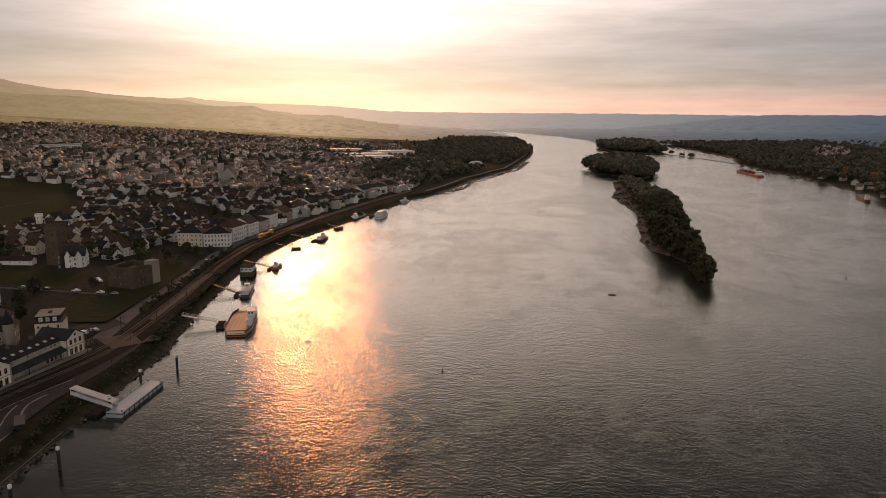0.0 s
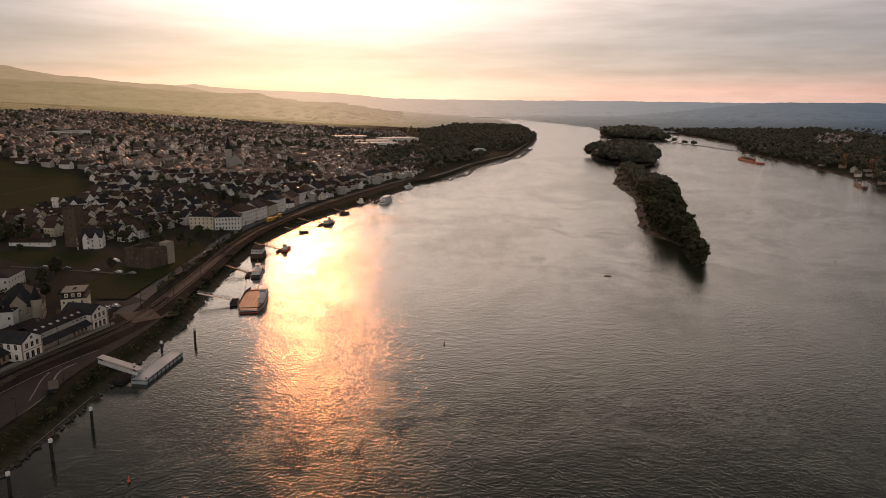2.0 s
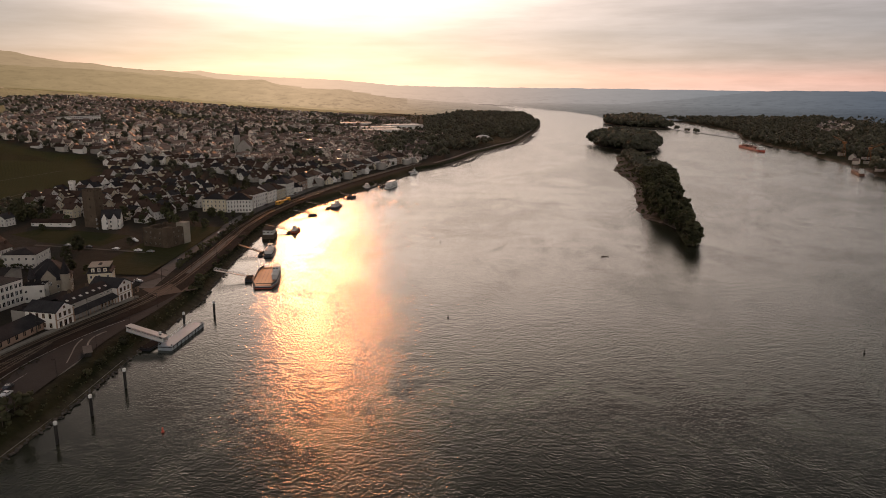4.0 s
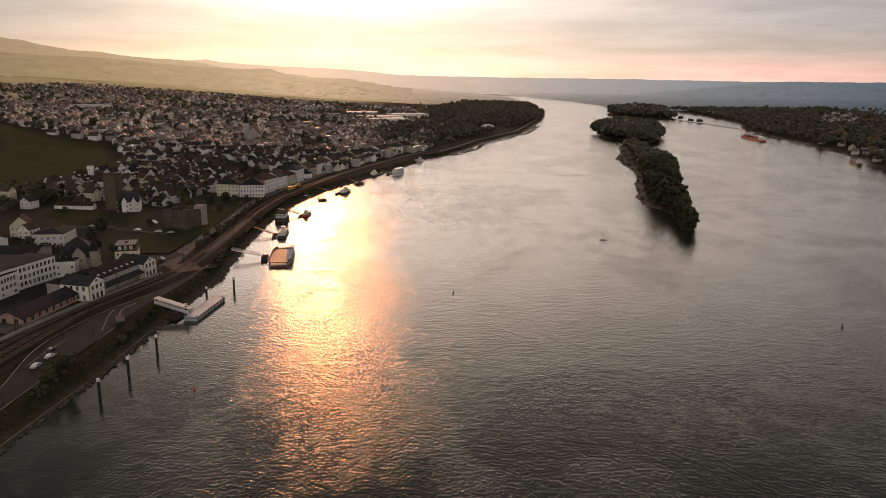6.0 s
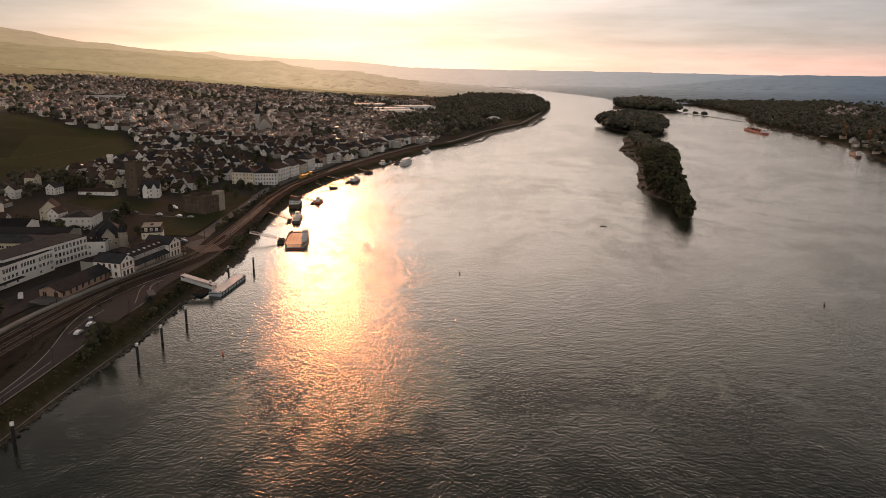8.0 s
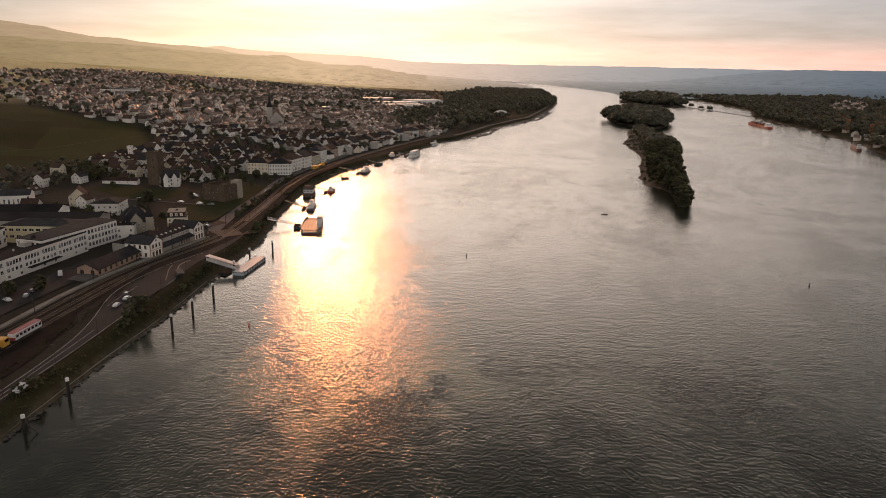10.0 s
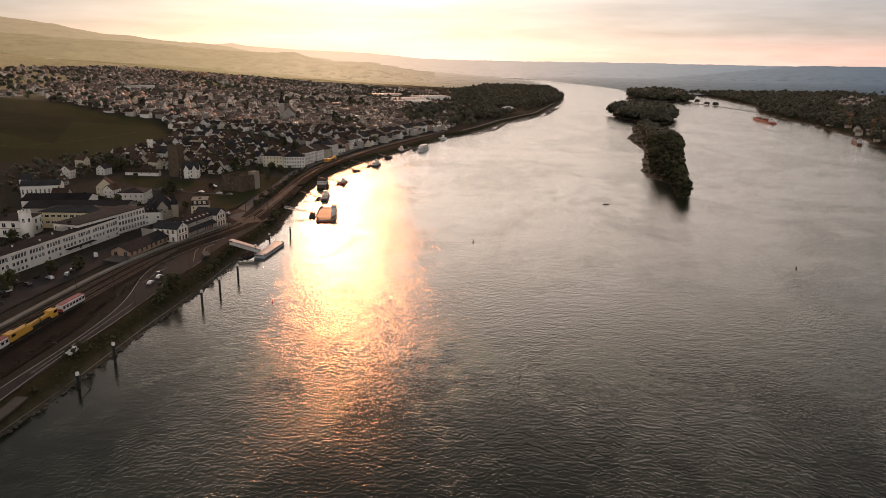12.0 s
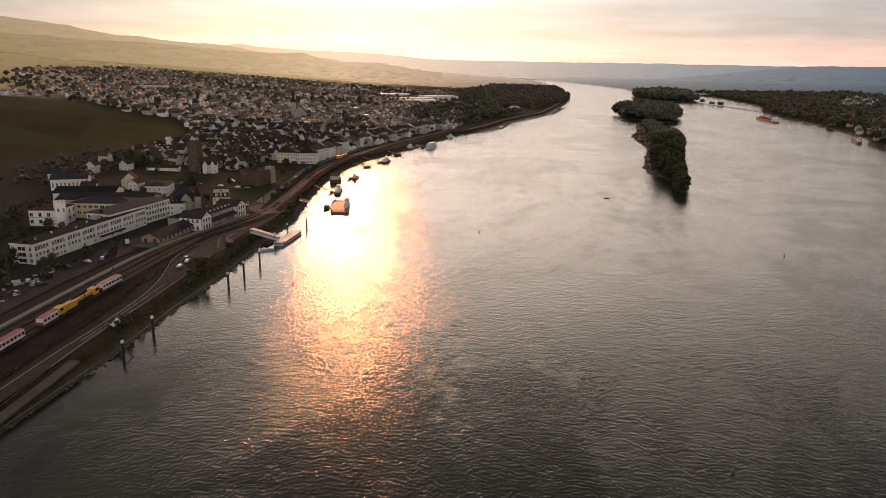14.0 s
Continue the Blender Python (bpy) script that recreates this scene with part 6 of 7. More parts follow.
def house_type(k, plain=False):
    r = np.random.default_rng(500 + k)
    w, d = r.uniform(6.6, 9), r.uniform(8, 12)
    eave = [3.4, 4.6, 5.6, 6.6][k % 4] + r.uniform(-0.4, 0.4)
    rise = w * r.uniform(0.34, 0.5)
    wall = [WALL_WHITE, WALL_CREAM, WALL_WHITE, WALL_WHITE, WALL_GREY, WALL_WHITE][k % 6]
    roof = [ROOF_SLATE, ROOF_TILE, ROOF_TILE][k % 3]
    tone = {WALL_WHITE: "white", WALL_CREAM: "cream", WALL_GREY: "grey", WALL_PINK: "reddish"}[wall]
    label = "%s rendered house with a steep %s gabled roof" % (tone, "slate" if roof is ROOF_SLATE else "brown tiled")
    t = thing("house", label, "house", pose(0, 0, 0), "town houses")
    part("wall", gable_walls(w, d, eave, eave + rise), wall, t)
    wl = t.children[-1]
    part("roof", gable_roof(w, d, eave, eave + rise), roof, t)
    part("chimney", boxes((w * 0.16, w * 0.16 + 0.8, d * 0.2, d * 0.2 + 0.8, eave + rise * 0.4, eave + rise + 0.9)), ROOF_TILE, t)
    n = 1 if plain or eave <= 4.4 else 2
    for lev in range(n):
        z = 1.5 + lev * 2.5
        for s in (0, 1) if plain else (0, 1, 3):
            for u in ((-w * 0.25, w * 0.25) if s == 0 or plain else (-d * 0.3, 0.0, d * 0.3)):
                part("window", window_mesh(1.0, 1.35), None, wl, at=on_side(s, u, z, w, d))
    part("window", window_mesh(0.9, 1.2), None, wl, at=on_side(0, 0, eave + rise * 0.3, w, d))
    if k % 3 == 1:
        part("dormer", boxes((w * 0.2, w * 0.42, -1.0, 1.0, eave + rise * 0.25, eave + rise * 0.62)), wall, t)
    return t


TYPES = [house_type(k) for k in range(12)] + [house_type(k, True) for k in range(12, 24)]
zs = height(np.array([p[0] for p in houses]), np.array([p[1] for p in houses]))
used = set()
far_walls, far_roofs, far_glass = [], [], []


def box_piece(w0, w1, d0, d1, z0, z1):
    v = np.array([(w0, d0, z0), (w1, d0, z0), (w1, d1, z0), (w0, d1, z0), (w0, d0, z1), (w1, d0, z1), (w1, d1, z1), (w0, d1, z1)], float)
    f = np.array([(4, 5, 6), (4, 6, 7), (0, 1, 5), (0, 5, 4), (1, 2, 6), (1, 6, 5), (2, 3, 7), (2, 7, 6), (3, 0, 4), (3, 4, 7)])
    return v, f


def turned(v, x, y, z, a):
    c, s = math.cos(a), math.sin(a)
    return np.stack([v[:, 0] * c - v[:, 1] * s + x, v[:, 0] * s + v[:, 1] * c + y, v[:, 2] + z], 1)


for k, ((x, y), z) in enumerate(zip(houses, zs)):
    street = 0.25 * math.sin(x / 90) + 0.3 * math.sin(y / 130) - 0.15
    a = street + (math.pi / 2 if rng.uniform() < 0.5 else 0) + rng.normal() * 0.08
    if k < PLAINER:
        kind = int(rng.integers(0, 12)) + (0 if k < NEAR else 12)
        m = pose(x, y, z - 0.3, 0, 0, math.degrees(a))
        if kind in used:
            copy_thing(TYPES[kind], m)
        else:
            TYPES[kind].matrix_basis = m
            used.add(kind)
        continue
    w, d, e = rng.uniform(5.4, 8.6), rng.uniform(7, 12), rng.uniform(3.0, 6.4)
    rise = w * rng.uniform(0.3, 0.5)
    hx, hy = w / 2, d / 2
    v = np.array([(-hx, -hy, -2), (hx, -hy, -2), (hx, -hy, e), (0, -hy, e + rise), (-hx, -hy, e), (-hx, hy, -2), (hx, hy, -2), (hx, hy, e), (0, hy, e + rise), (-hx, hy, e)])
    f = np.array([(0, 1, 2), (0, 2, 4), (2, 3, 4), (6, 5, 9), (6, 9, 7), (7, 9, 8), (1, 6, 7), (1, 7, 2), (5, 0, 4), (5, 4, 9)])
    far_walls.append((turned(v, x, y, z, a), f))
    sl = rise / hx
    ox, oy, th = hx + 0.4, hy + 0.4, 0.25
    v = np.array([(0, -oy, e + rise), (ox, -oy, e - 0.4 * sl), (ox, oy, e - 0.4 * sl), (0, oy, e + rise), (-ox, oy, e - 0.4 * sl), (-ox, -oy, e - 0.4 * sl)])
    v = np.concatenate([v + (0, 0, 0.02), v + (0, 0, th)])
    f = np.array([(6, 7, 8), (6, 8, 9), (9, 10, 11), (9, 11, 6), (0, 1, 7), (0, 7, 6), (5, 0, 6), (5, 6, 11), (1, 2, 8), (1, 8, 7), (4, 5, 11), (4, 11, 10), (2, 3, 9), (2, 9, 8), (3, 4, 10), (3, 10, 9)])
    far_roofs.append((turned(v, x, y, z, a), f))
    if rng.uniform() < 0.6:
        v, f = box_piece(hx * 0.3, hx * 0.3 + 0.8, 1, 1.8, e + rise * 0.4, e + rise + 0.9)
        far_roofs.append((turned(v, x, y, z, a), f))
    for lev in range(2 if e > 5.4 else 1):
        for u0, u1 in ((-hx * 0.62, -hx * 0.38), (hx * 0.38, hx * 0.62)):
            v, f = box_piece(u0, u1, -hy - 0.04, -hy + 0.1, 1 + lev * 2.8, 2.4 + lev * 2.8)
            far_glass.append((turned(v, x, y, z, a), f))
        for u in (-hy * 0.6, 0, hy * 0.6):
            for sgn in (-1, 1):
                v, f = box_piece(sgn * hx - 0.06, sgn * hx + 0.06, u - 0.5, u + 0.5, 1 + lev * 2.8, 2.4 + lev * 2.8)
                far_glass.append((turned(v, x, y, z, a), f))
for k, tt in enumerate(TYPES):
    if k not in used:
        for o in list(tt.children_recursive) + [tt]:
            bpy.data.objects.remove(o)

# flat-roofed garages and outbuildings between the houses
shine = np.random.default_rng(18)
shed_walls, shed_tops = [], []
for k in shine.choice(np.arange(60, len(houses)), 420, replace=False):
    x, y = houses[k]
    a, q = shine.uniform(0, math.tau), shine.uniform(0, 1.5)
    w, d, h = shine.uniform(1.5, 2.6) + q, shine.uniform(2.4, 4.0) + q, shine.choice([2.8, 4.6, 6.2, 7.6]) + shine.uniform(-0.3, 0.3)
    x, y = x + math.cos(a) * 7.6, y + math.sin(a) * 7.6
    v, f = box_piece(-w, w, -d, d, -2.0, h)
    shed_walls.append((turned(v, x, y, zs[k], a), f))
    v, f = box_piece(-w - 0.15, w + 0.15, -d - 0.15, d + 0.15, h, h + 0.16)
    shed_tops.append((turned(v, x, y, zs[k], a), f))
t = tagged(new("garages"), "small flat-roofed garages with bare sheet metal roofs", "garages", kind="stuff")
part("wall", raw_mesh("wall", shed_walls, WALL_GREY), None, t)["kind"] = "stuff"
part("roof", raw_mesh("roof", shed_tops, ROOF_SHEET), None, t)["kind"] = "stuff"

# far houses: one joined thing with walls, roofs and windows
# Lighter, warmer colours than on near houses, standing in for haze.
FAR_WALL = surface("far_house_render", [(0.72, 0.62, 0.53), (0.86, 0.77, 0.68)], 0.05, 0.85, vary=0.25, islands=True)
FAR_ROOF = surface("far_house_roof", [(0.12, 0.086, 0.072), (0.24, 0.17, 0.135)], 0.05, 0.55, vary=0.45, islands=True, spec=0.2)


def right_houses(rng):
    """Villages on the far bank."""
    spots = scatter(rng, lambda x, y: (x > bank_right(y) + 25) & (np.hypot(((x - 985) * 0.88 - (y - 1820) * 0.475) / 45, ((x - 985) * 0.475 + (y - 1820) * 0.88) / 330) < 1), 700, 1300, 1450, 2200, 21, 1500)
    spots += scatter(rng, lambda x, y: (x > bank_right(y) + 10) & (x < bank_right(y) + 60), 520, 700, 860, 1450, 34, 60)
    spots += scatter(rng, lambda x, y: (np.hypot((x - 1150) / 160, (y - 1500) / 120) < 1), 950, 1400, 1350, 1650, 24, 120)
    return spots


for x, y in right_houses(rng):
    z = ground_at(x, y)
    a = rng.uniform(0, 3)
    w, d, e = rng.uniform(6, 9), rng.uniform(7, 12), rng.uniform(3, 5.5)
    rise = w * 0.45
    hx, hy = w / 2, d / 2
    v = np.array([(-hx, -hy, -2), (hx, -hy, -2), (hx, -hy, e), (0, -hy, e + rise), (-hx, -hy, e), (-hx, hy, -2), (hx, hy, -2), (hx, hy, e), (0, hy, e + rise), (-hx, hy, e)])
    f = np.array([(0, 1, 2), (0, 2, 4), (2, 3, 4), (6, 5, 9), (6, 9, 7), (7, 9, 8), (1, 6, 7), (1, 7, 2), (5, 0, 4), (5, 4, 9)])
    far_walls.append((turned(v, x, y, z, a), f))
    v = np.array([(0, -hy - 0.4, e + rise), (hx + 0.4, -hy - 0.4, e - 0.3), (hx + 0.4, hy + 0.4, e - 0.3), (0, hy + 0.4, e + rise), (-hx - 0.4, hy + 0.4, e - 0.3), (-hx - 0.4, -hy - 0.4, e - 0.3)]) + (0, 0, 0.2)
    f = np.array([(0, 1, 2), (0, 2, 3), (3, 4, 5), (3, 5, 0)])
    far_roofs.append((turned(v, x, y, z, a), f))
t = tagged(new("distant_houses"), "crowded distant houses with pale walls and dark gabled roofs", "houses", kind="stuff")
for nm, ch, mt in (("walls", far_walls, FAR_WALL), ("roofs", far_roofs, FAR_ROOF), ("windows", far_glass, GLASS)):
    part(nm, raw_mesh(nm, ch, mt), None, t)["kind"] = "stuff"

# ---------------------------------------------------------------- planting
house_cells = {}
for x, y in houses:
    house_cells.setdefault((int(x // 12), int(y // 12)), []).append((x, y))


def clear_of_houses(x, y, gap):
    c = (int(x // 12), int(y // 12))
    return all((x - a) ** 2 + (y - b) ** 2 > gap * gap for i in (-1, 0, 1) for j in (-1, 0, 1) for a, b in house_cells.get((c[0] + i, c[1] + j), ()))


rng = np.random.default_rng(31)
# trees of the long island, tall wood on its far side and shingle on the near side
spots = scatter(rng, lambda x, y: (inside_distance(x, y, ISLAND) > np.where(y < 505, 0.2, 2.0)) & (x > np.interp(y, [420, 440, 495, 530, 560, 640, 740, 840, 960, 1060, 1110],
                [150, 150, 156, 164, 170, 187, 214, 230, 249, 264, 272]))
                & (x < np.interp(y, [415, 454, 523, 594, 711, 842, 997, 1110], [168, 170, 182, 203, 233, 259, 276, 286])), 140, 320, 415, 1110, 6.2, 14000)
spots.sort(key=lambda p: p[1])
for k, (x, y) in enumerate(spots[:110]):
    plant(x, y, TREE_SHAPES[k % 5], rng.uniform(0.95, 1.3) * (0.85 if y < 450 else 1.08), "broad dark green tree in the island's wood", "island trees")
plant(160.0, 422.5, TREE_SHAPES[4], 1.22, "rounded tree overhanging the island's tip", "island trees")
for x, y in ((157.5, 424), (159.5, 421), (163, 424), (165.5, 429), (158, 430), (161, 444), (163.5, 455)):
    plant(x, y, SHRUBS[int(y) % 3], 1.15, "bush overhanging the water at the island's tip", "island bushes", "bush", 0.1, "bush")
plant(164.5, 440, TREE_SHAPES[1], 1.0, "rounded tree overhanging the island's tip", "island trees")
woodland("island_wood", [p for p in spots[110:] if p[1] < 830], rng, 17.0, "dark green wood along the island", 20, (0.34, 0.52))
woodland("island_thicket", [p for p in spots[110:] if p[1] >= 830], rng, 10.0, "lower thicket on the island's upstream end", 12, (0.34, 0.52))
bush = scatter(rng, lambda x, y: (inside_distance(x, y, ISLAND) > 1.2) & (y > 505) & (wobble(x, y, 8.0, 0.7) > 0.0), 150, 300, 505, 1100, 3.6, 9000)
woodland("island_scrub", bush, rng, 2.8, "low green scrub and reeds on the island's shingle", 4, mat=LEAF)
far_isle = scatter(rng, lambda x, y: inside_distance(x, y, ISLE_FAR) > 1, 250, 400, 1100, 1460, 7.5, 6000)
woodland("far_island_wood", far_isle, rng, 22.0, "dense dark wood covering the small island", 14, (0.34, 0.52))
back = scatter(rng, lambda x, y: inside_distance(x, y, ISLE_BACK) > 3, 440, 680, 1840, 2420, 12, 6000)
woodland("back_island_wood", back, rng, 20.0, "dark wood on the distant island", 7, (0.34, 0.52))
for x, y, s in ((574, 1800, 9), (578, 1737, 9), (581, 1730, 8), (590, 1693, 9), (588, 1700, 7)):
    woodland("dam_trees", [(x, y)], rng, s * 1.3, "small clump of trees on the dam", 10)
# the wooded headland on the town's bank
head = scatter(rng, lambda x, y: (bank_left(y) - x > np.interp(y, [900, 1000, 1300, 1450, 1600, 1900], [30, 28, 30, 22, 10, 5])) & (bank_left(y) - x < np.interp(y, [900, 1100, 1500, 2000, 2600], [90, 190, 230, 330, 260]))
               & (y > 930) & ~((np.abs(x - 62) < 30) & (y < 1375) & (y > 1250)) & (wobble(x, y, 26.0, 2.2) > -0.62), -330, 260, 930, 2700, 12.5, 30000)
woodland("headland_wood", head, rng, 14.0, "broad wood along the river headland", 8, (0.34, 0.52))
mid = scatter(rng, lambda x, y: (bank_left(y) - x > 230) & (bank_left(y) - x < 420) & (y > 1280), -1400, 200, 1250, 2380, 26, 12000)
woodland("orchards", mid, rng, 7.0, "scattered trees and copses on the plain", 7, (0.34, 0.52))
# the far bank's woods
rb = scatter(rng, lambda x, y: (x > bank_right(y) + 6) & (x < bank_right(y) + np.interp(y, [700, 1000, 1500, 2300], [120, 220, 330, 500])) & (np.hypot(((x - 985) * 0.88 - (y - 1820) * 0.475) / 50, ((x - 985) * 0.475 + (y - 1820) * 0.88) / 340) > 1)
             & ~((x < bank_right(y) + 45) & (y > 900) & (y < 1060)), 480, 1300, 560, 2350, 13.5, 26000)
woodland("far_bank_wood", rb, rng, 14.0, "dark woods along the far bank", 8, (0.34, 0.52))
rb2 = scatter(rng, lambda x, y: (x > bank_right(y) + 120), 560, 1700, 700, 2350, 34, 8000)
woodland("far_plain_trees", rb2, rng, 12.0, "scattered woods on the far plain", 5, (0.34, 0.52))
rb3 = scatter(rng, lambda x, y: (x > bank_right(y) + 4) & (x < bank_right(y) + 160), 200, 900, 2340, 2480, 20, 800)
woodland("river_edge_trees", rb3, rng, 13.0, "line of trees along the distant bank", 2)
# town gardens
def near_town(x, y):
    s = bank_left(y) - x
    return (s > np.interp(y, [400, 480, 540, 620, 900, 1000, 1300, 1500, 1950], [95, 70, 46, 42, 40, 60, 120, 240, 380])) & (s < town_edge(y) + 20) & (y > 432) & (inside_distance(x, y, VINEYARD) < -4) \
        & ~((y < 500) & (x > -205)) & ((x > -0.585 * (y + 149) + wobble(x, y, 37.0) * 45 + 15) | (x > -0.70 * (y + 149)) & (wobble(x, y, 21.0, 3.1) > 0.0) & (y > 740)) & (np.hypot(x + 175, y - 389) > 34)


gard = [p for p in scatter(rng, near_town, -1200, 150, 430, 1950, 12.5, 50000) if clear_of_houses(p[0], p[1], 6.2)]
gard.sort(key=lambda p: math.hypot(p[0] + 120, p[1] - 100))
for k, (x, y) in enumerate(gard[:60]):
    plant(x, y, TREE_SHAPES[k % 5], rng.uniform(0.45, 0.75), "leafy garden tree among the houses", "garden trees")
woodland("garden_trees", gard[60:], rng, 7.6, "dark garden trees between the houses", 5)
# hedge and trees beside the castle lawn, bushes on the bank
for k in range(26):
    y = 330 + k * 6.4
    plant(-145.5 - 0.02 * (y - 330) + rng.normal() * 0.5, y, SHRUBS[k % 3], rng.uniform(0.8, 1.15), "clipped dark shrub in the railway hedge", "hedge shrubs", "shrub", category="shrub")
for x, y, s in ((-168, 440, 0.7), (-178, 448, 0.8), (-188, 443, 0.7), (-196, 452, 0.8), (-166, 470, 0.6), (-176, 478, 0.6), (-200, 430, 0.6), (-214, 360, 0.7), (-210, 340, 0.6),
                (-158, 455, 0.5), (-161, 482, 0.5), (-205, 470, 0.8), (-215, 455, 0.7), (-196, 318, 0.5), (-184, 312, 0.5), (-222, 300, 0.6),
                (-291, 448, 0.6), (-298, 456, 0.7), (-286, 460, 0.6), (-304, 446, 0.6), (-312, 462, 0.7), (-320, 476, 0.7), (-330, 470, 0.6), (-309, 482, 0.6), (-279, 452, 0.5), (-264, 412, 0.45), (-190, 398, 0.5), (-191, 376, 0.4),
                (-178, 176, 0.5), (-186, 168, 0.5), (-191, 148, 0.55), (-190, 140, 0.6), (-205, 142, 0.6), (-211, 138, 0.7), (-236, 218, 0.5), (-258, 215, 0.7), (-262, 228, 0.7), (-262, 245, 0.6),
                (-196, 120, 0.7), (-202, 104, 0.8), (-240, 200, 0.5), (-222, 208, 0.5)):
    plant(x, y, TREE_SHAPES[int(-x + y) % 5], s, "leafy garden tree with a dark green crown", "garden trees")
for x, y, s in ((-127.5, 150, 1.5), (-128, 157, 1.7), (-129, 164, 1.4), (-126.5, 143, 1.2), (-129.5, 84, 1.2), (-129, 90, 1.3), (-128, 99, 1.0), (-128, 62, 0.9), (-123.5, 300, 1.2), (-125, 307, 1.2),
                (-126, 314, 1.3), (-124, 293, 1.0), (-124.5, 210, 0.9), (-124, 200, 0.9), (-123.5, 190, 0.8), (-124, 220, 0.8), (-127, 340, 1.0), (-129, 355, 1.0), (-131, 372, 0.9), (-132, 395, 0.9), (-134, 412, 0.9)):
    plant(x, y, SHRUBS[int(y) % 3], s, "dense dark bush on the river bank", "bank bushes", "bush", category="bush")
slope = scatter(rng, lambda x, y: (bank_left(y) - x > 170) & (bank_left(y) - x < 225) & (y > 330) & (y < 500), -370, -290, 330, 500, 9, 400)
woodland("slope_trees", [p for p in slope if clear_of_houses(p[0], p[1], 9)], rng, 7.0, "dark trees along the foot of the vineyard", 3)

# low scrub, weeds and hedgerows
rng = np.random.default_rng(58)
weeds = [(float(bank_left(y)) - rng.uniform(2.2, 8.0), y) for y in rng.uniform(70, 560, 420)]
woodland("bank_scrub", weeds, rng, 1.15, "dark weeds and low scrub on the river bank", 2, mat=LEAF_DARK)
rough = [(x, y) for x, y in zip(rng.uniform(-285, -205, 420), rng.uniform(120, 345, 420)) if not ((-265 < x) & (215 < y < 300)) and clear_of_houses(x, y, 9) and not (x > -212 and y < 240)]
woodland("yard_scrub", rough, rng, 2.6, "rough dark scrub on the waste ground", 3, mat=LEAF_DARK)
verge = [(x + rng.normal() * 0.8, y) for y in rng.uniform(40, 200, 150) for x in (-142.5 - 0.02 * (y - 60),)]
woodland("verge_weeds", verge, rng, 0.9, "weeds along the verge beside the sidings", 2, mat=LEAF_DARK)
# ---------------------------------------------------------------- vehicles and street things
def car_type(paint, label, van=False):
    t = thing("car", label, "car", pose(0, 0, 0), "parked cars")
    L, W = (5.2, 1.95) if van else (4.4, 1.78)
    sec = [(-L / 2, 0.45), (-L / 2, 0.95), (-L * 0.36, 1.05), (-L * 0.24, 2.1 if van else 1.45), (L * 0.26 if van else L * 0.16, 2.1 if van else 1.45), (L * 0.30, 1.0), (L * 0.47, 0.85), (L / 2, 0.45)]
    if van:
        sec[1:4] = [(-L / 2, 1.2), (-L / 2, 1.9), (-L * 0.48, 2.1)]
    bm = bmesh.new()
    a = [bm.verts.new((-W / 2 * (0.86 if z > 1.2 else 1), y, z)) for y, z in sec]
    b = [bm.verts.new((W / 2 * (0.86 if z > 1.2 else 1), y, z)) for y, z in sec]
    bm.faces.new(a)
    bm.faces.new(b[::-1])
    for i in range(len(sec)):
        j = (i + 1) % len(sec)
        bm.faces.new((a[i], b[i], b[j], a[j]))
    part("body", bm, paint, t)
    for y in (-L * 0.30, L * 0.30):
        for x in (-W / 2 + 0.05, W / 2 - 0.05):
            part("wheel", tube(bmesh.new(), (x - 0.11, y, 0.33), (x + 0.11, y, 0.33), 0.33, 0.33, 12), TYRE, t)
    z0, z1 = (1.35, 1.9) if van else (1.02, 1.36)
    for s in (-1, 1):
        part("side_window", boxes((s * W * 0.468 - 0.03, s * W * 0.468 + 0.03, -L * 0.24, L * 0.16, z0, z1)), GLASS, t)
    part("windscreen", boxes((-W * 0.38, W * 0.38, -0.03, 0.03, -0.28, 0.28)), GLASS, t, at=pose(0, L * 0.235, (z0 + z1) / 2 + 0.06, 35, 0, 0))
    for s in (-1, 1):
        part("headlight", boxes((s * W * 0.36 - 0.16, s * W * 0.36 + 0.16, L / 2 - 0.06, L / 2 + 0.02, 0.6, 0.78)), FRAME_WHITE, t)
        part("tail_light", boxes((s * W * 0.38 - 0.12, s * W * 0.38 + 0.12, -L / 2 - 0.02, -L / 2 + 0.05, 0.7, 0.9)), TRAIN_RED, t)
    return t


cars = [car_type(CAR_WHITE, "white hatchback parked beside the road"), car_type(CAR_DARK, "dark saloon car parked on asphalt"), car_type(CAR_SILVER, "silver estate car parked on asphalt"), car_type(CAR_WHITE, "white delivery van parked by the road", True)]
placed = set()
for k, (x, y, a, kind) in enumerate(((-138, 160.5, 0, 0), (-138, 169, -2, 0), (-130.6, 86.5, 5, 3), (-140.5, 174, 0, 1), (-181, 196, 30, 3), (-179, 172, 20, 1), (-178, 166, 20, 2), (-182, 160, 60, 0), (-186, 150, 70, 1),
                                     (-189, 138, 70, 1), (-184, 126, 50, 1), (-185.5, 113, 70, 1),
                                     (-190, 128, 30, 2), (-162, 284, 60, 1), (-160, 288, 60, 2), (-158, 292, 60, 1), (-156, 296, 60, 0), (-153, 300, 60, 2), (-167, 290, 60, 1),
                                     (-149.5, 345, 0, 1), (-151.5, 420, 0, 2), (-153, 450, 0, 1), (-195, 366.5, 80, 0), (-226, 371, 80, 2), (-212, 369, 80, 1), (-181, 364, 80, 0), (-173, 362.5, 80, 2), (-196, 393, 40, 0), (-193, 389, 40, 0), (-150, 535, -10, 1), (-141, 590, -12, 0), (-138.5, 600, -12, 2), (-124, 690, -20, 1))):
    m = pose(x, y, ground_at(x, y) + 0.2, 0, 0, a)
    if kind in placed:
        copy_thing(cars[kind], m)
    else:
        cars[kind].matrix_basis = m
        placed.add(kind)


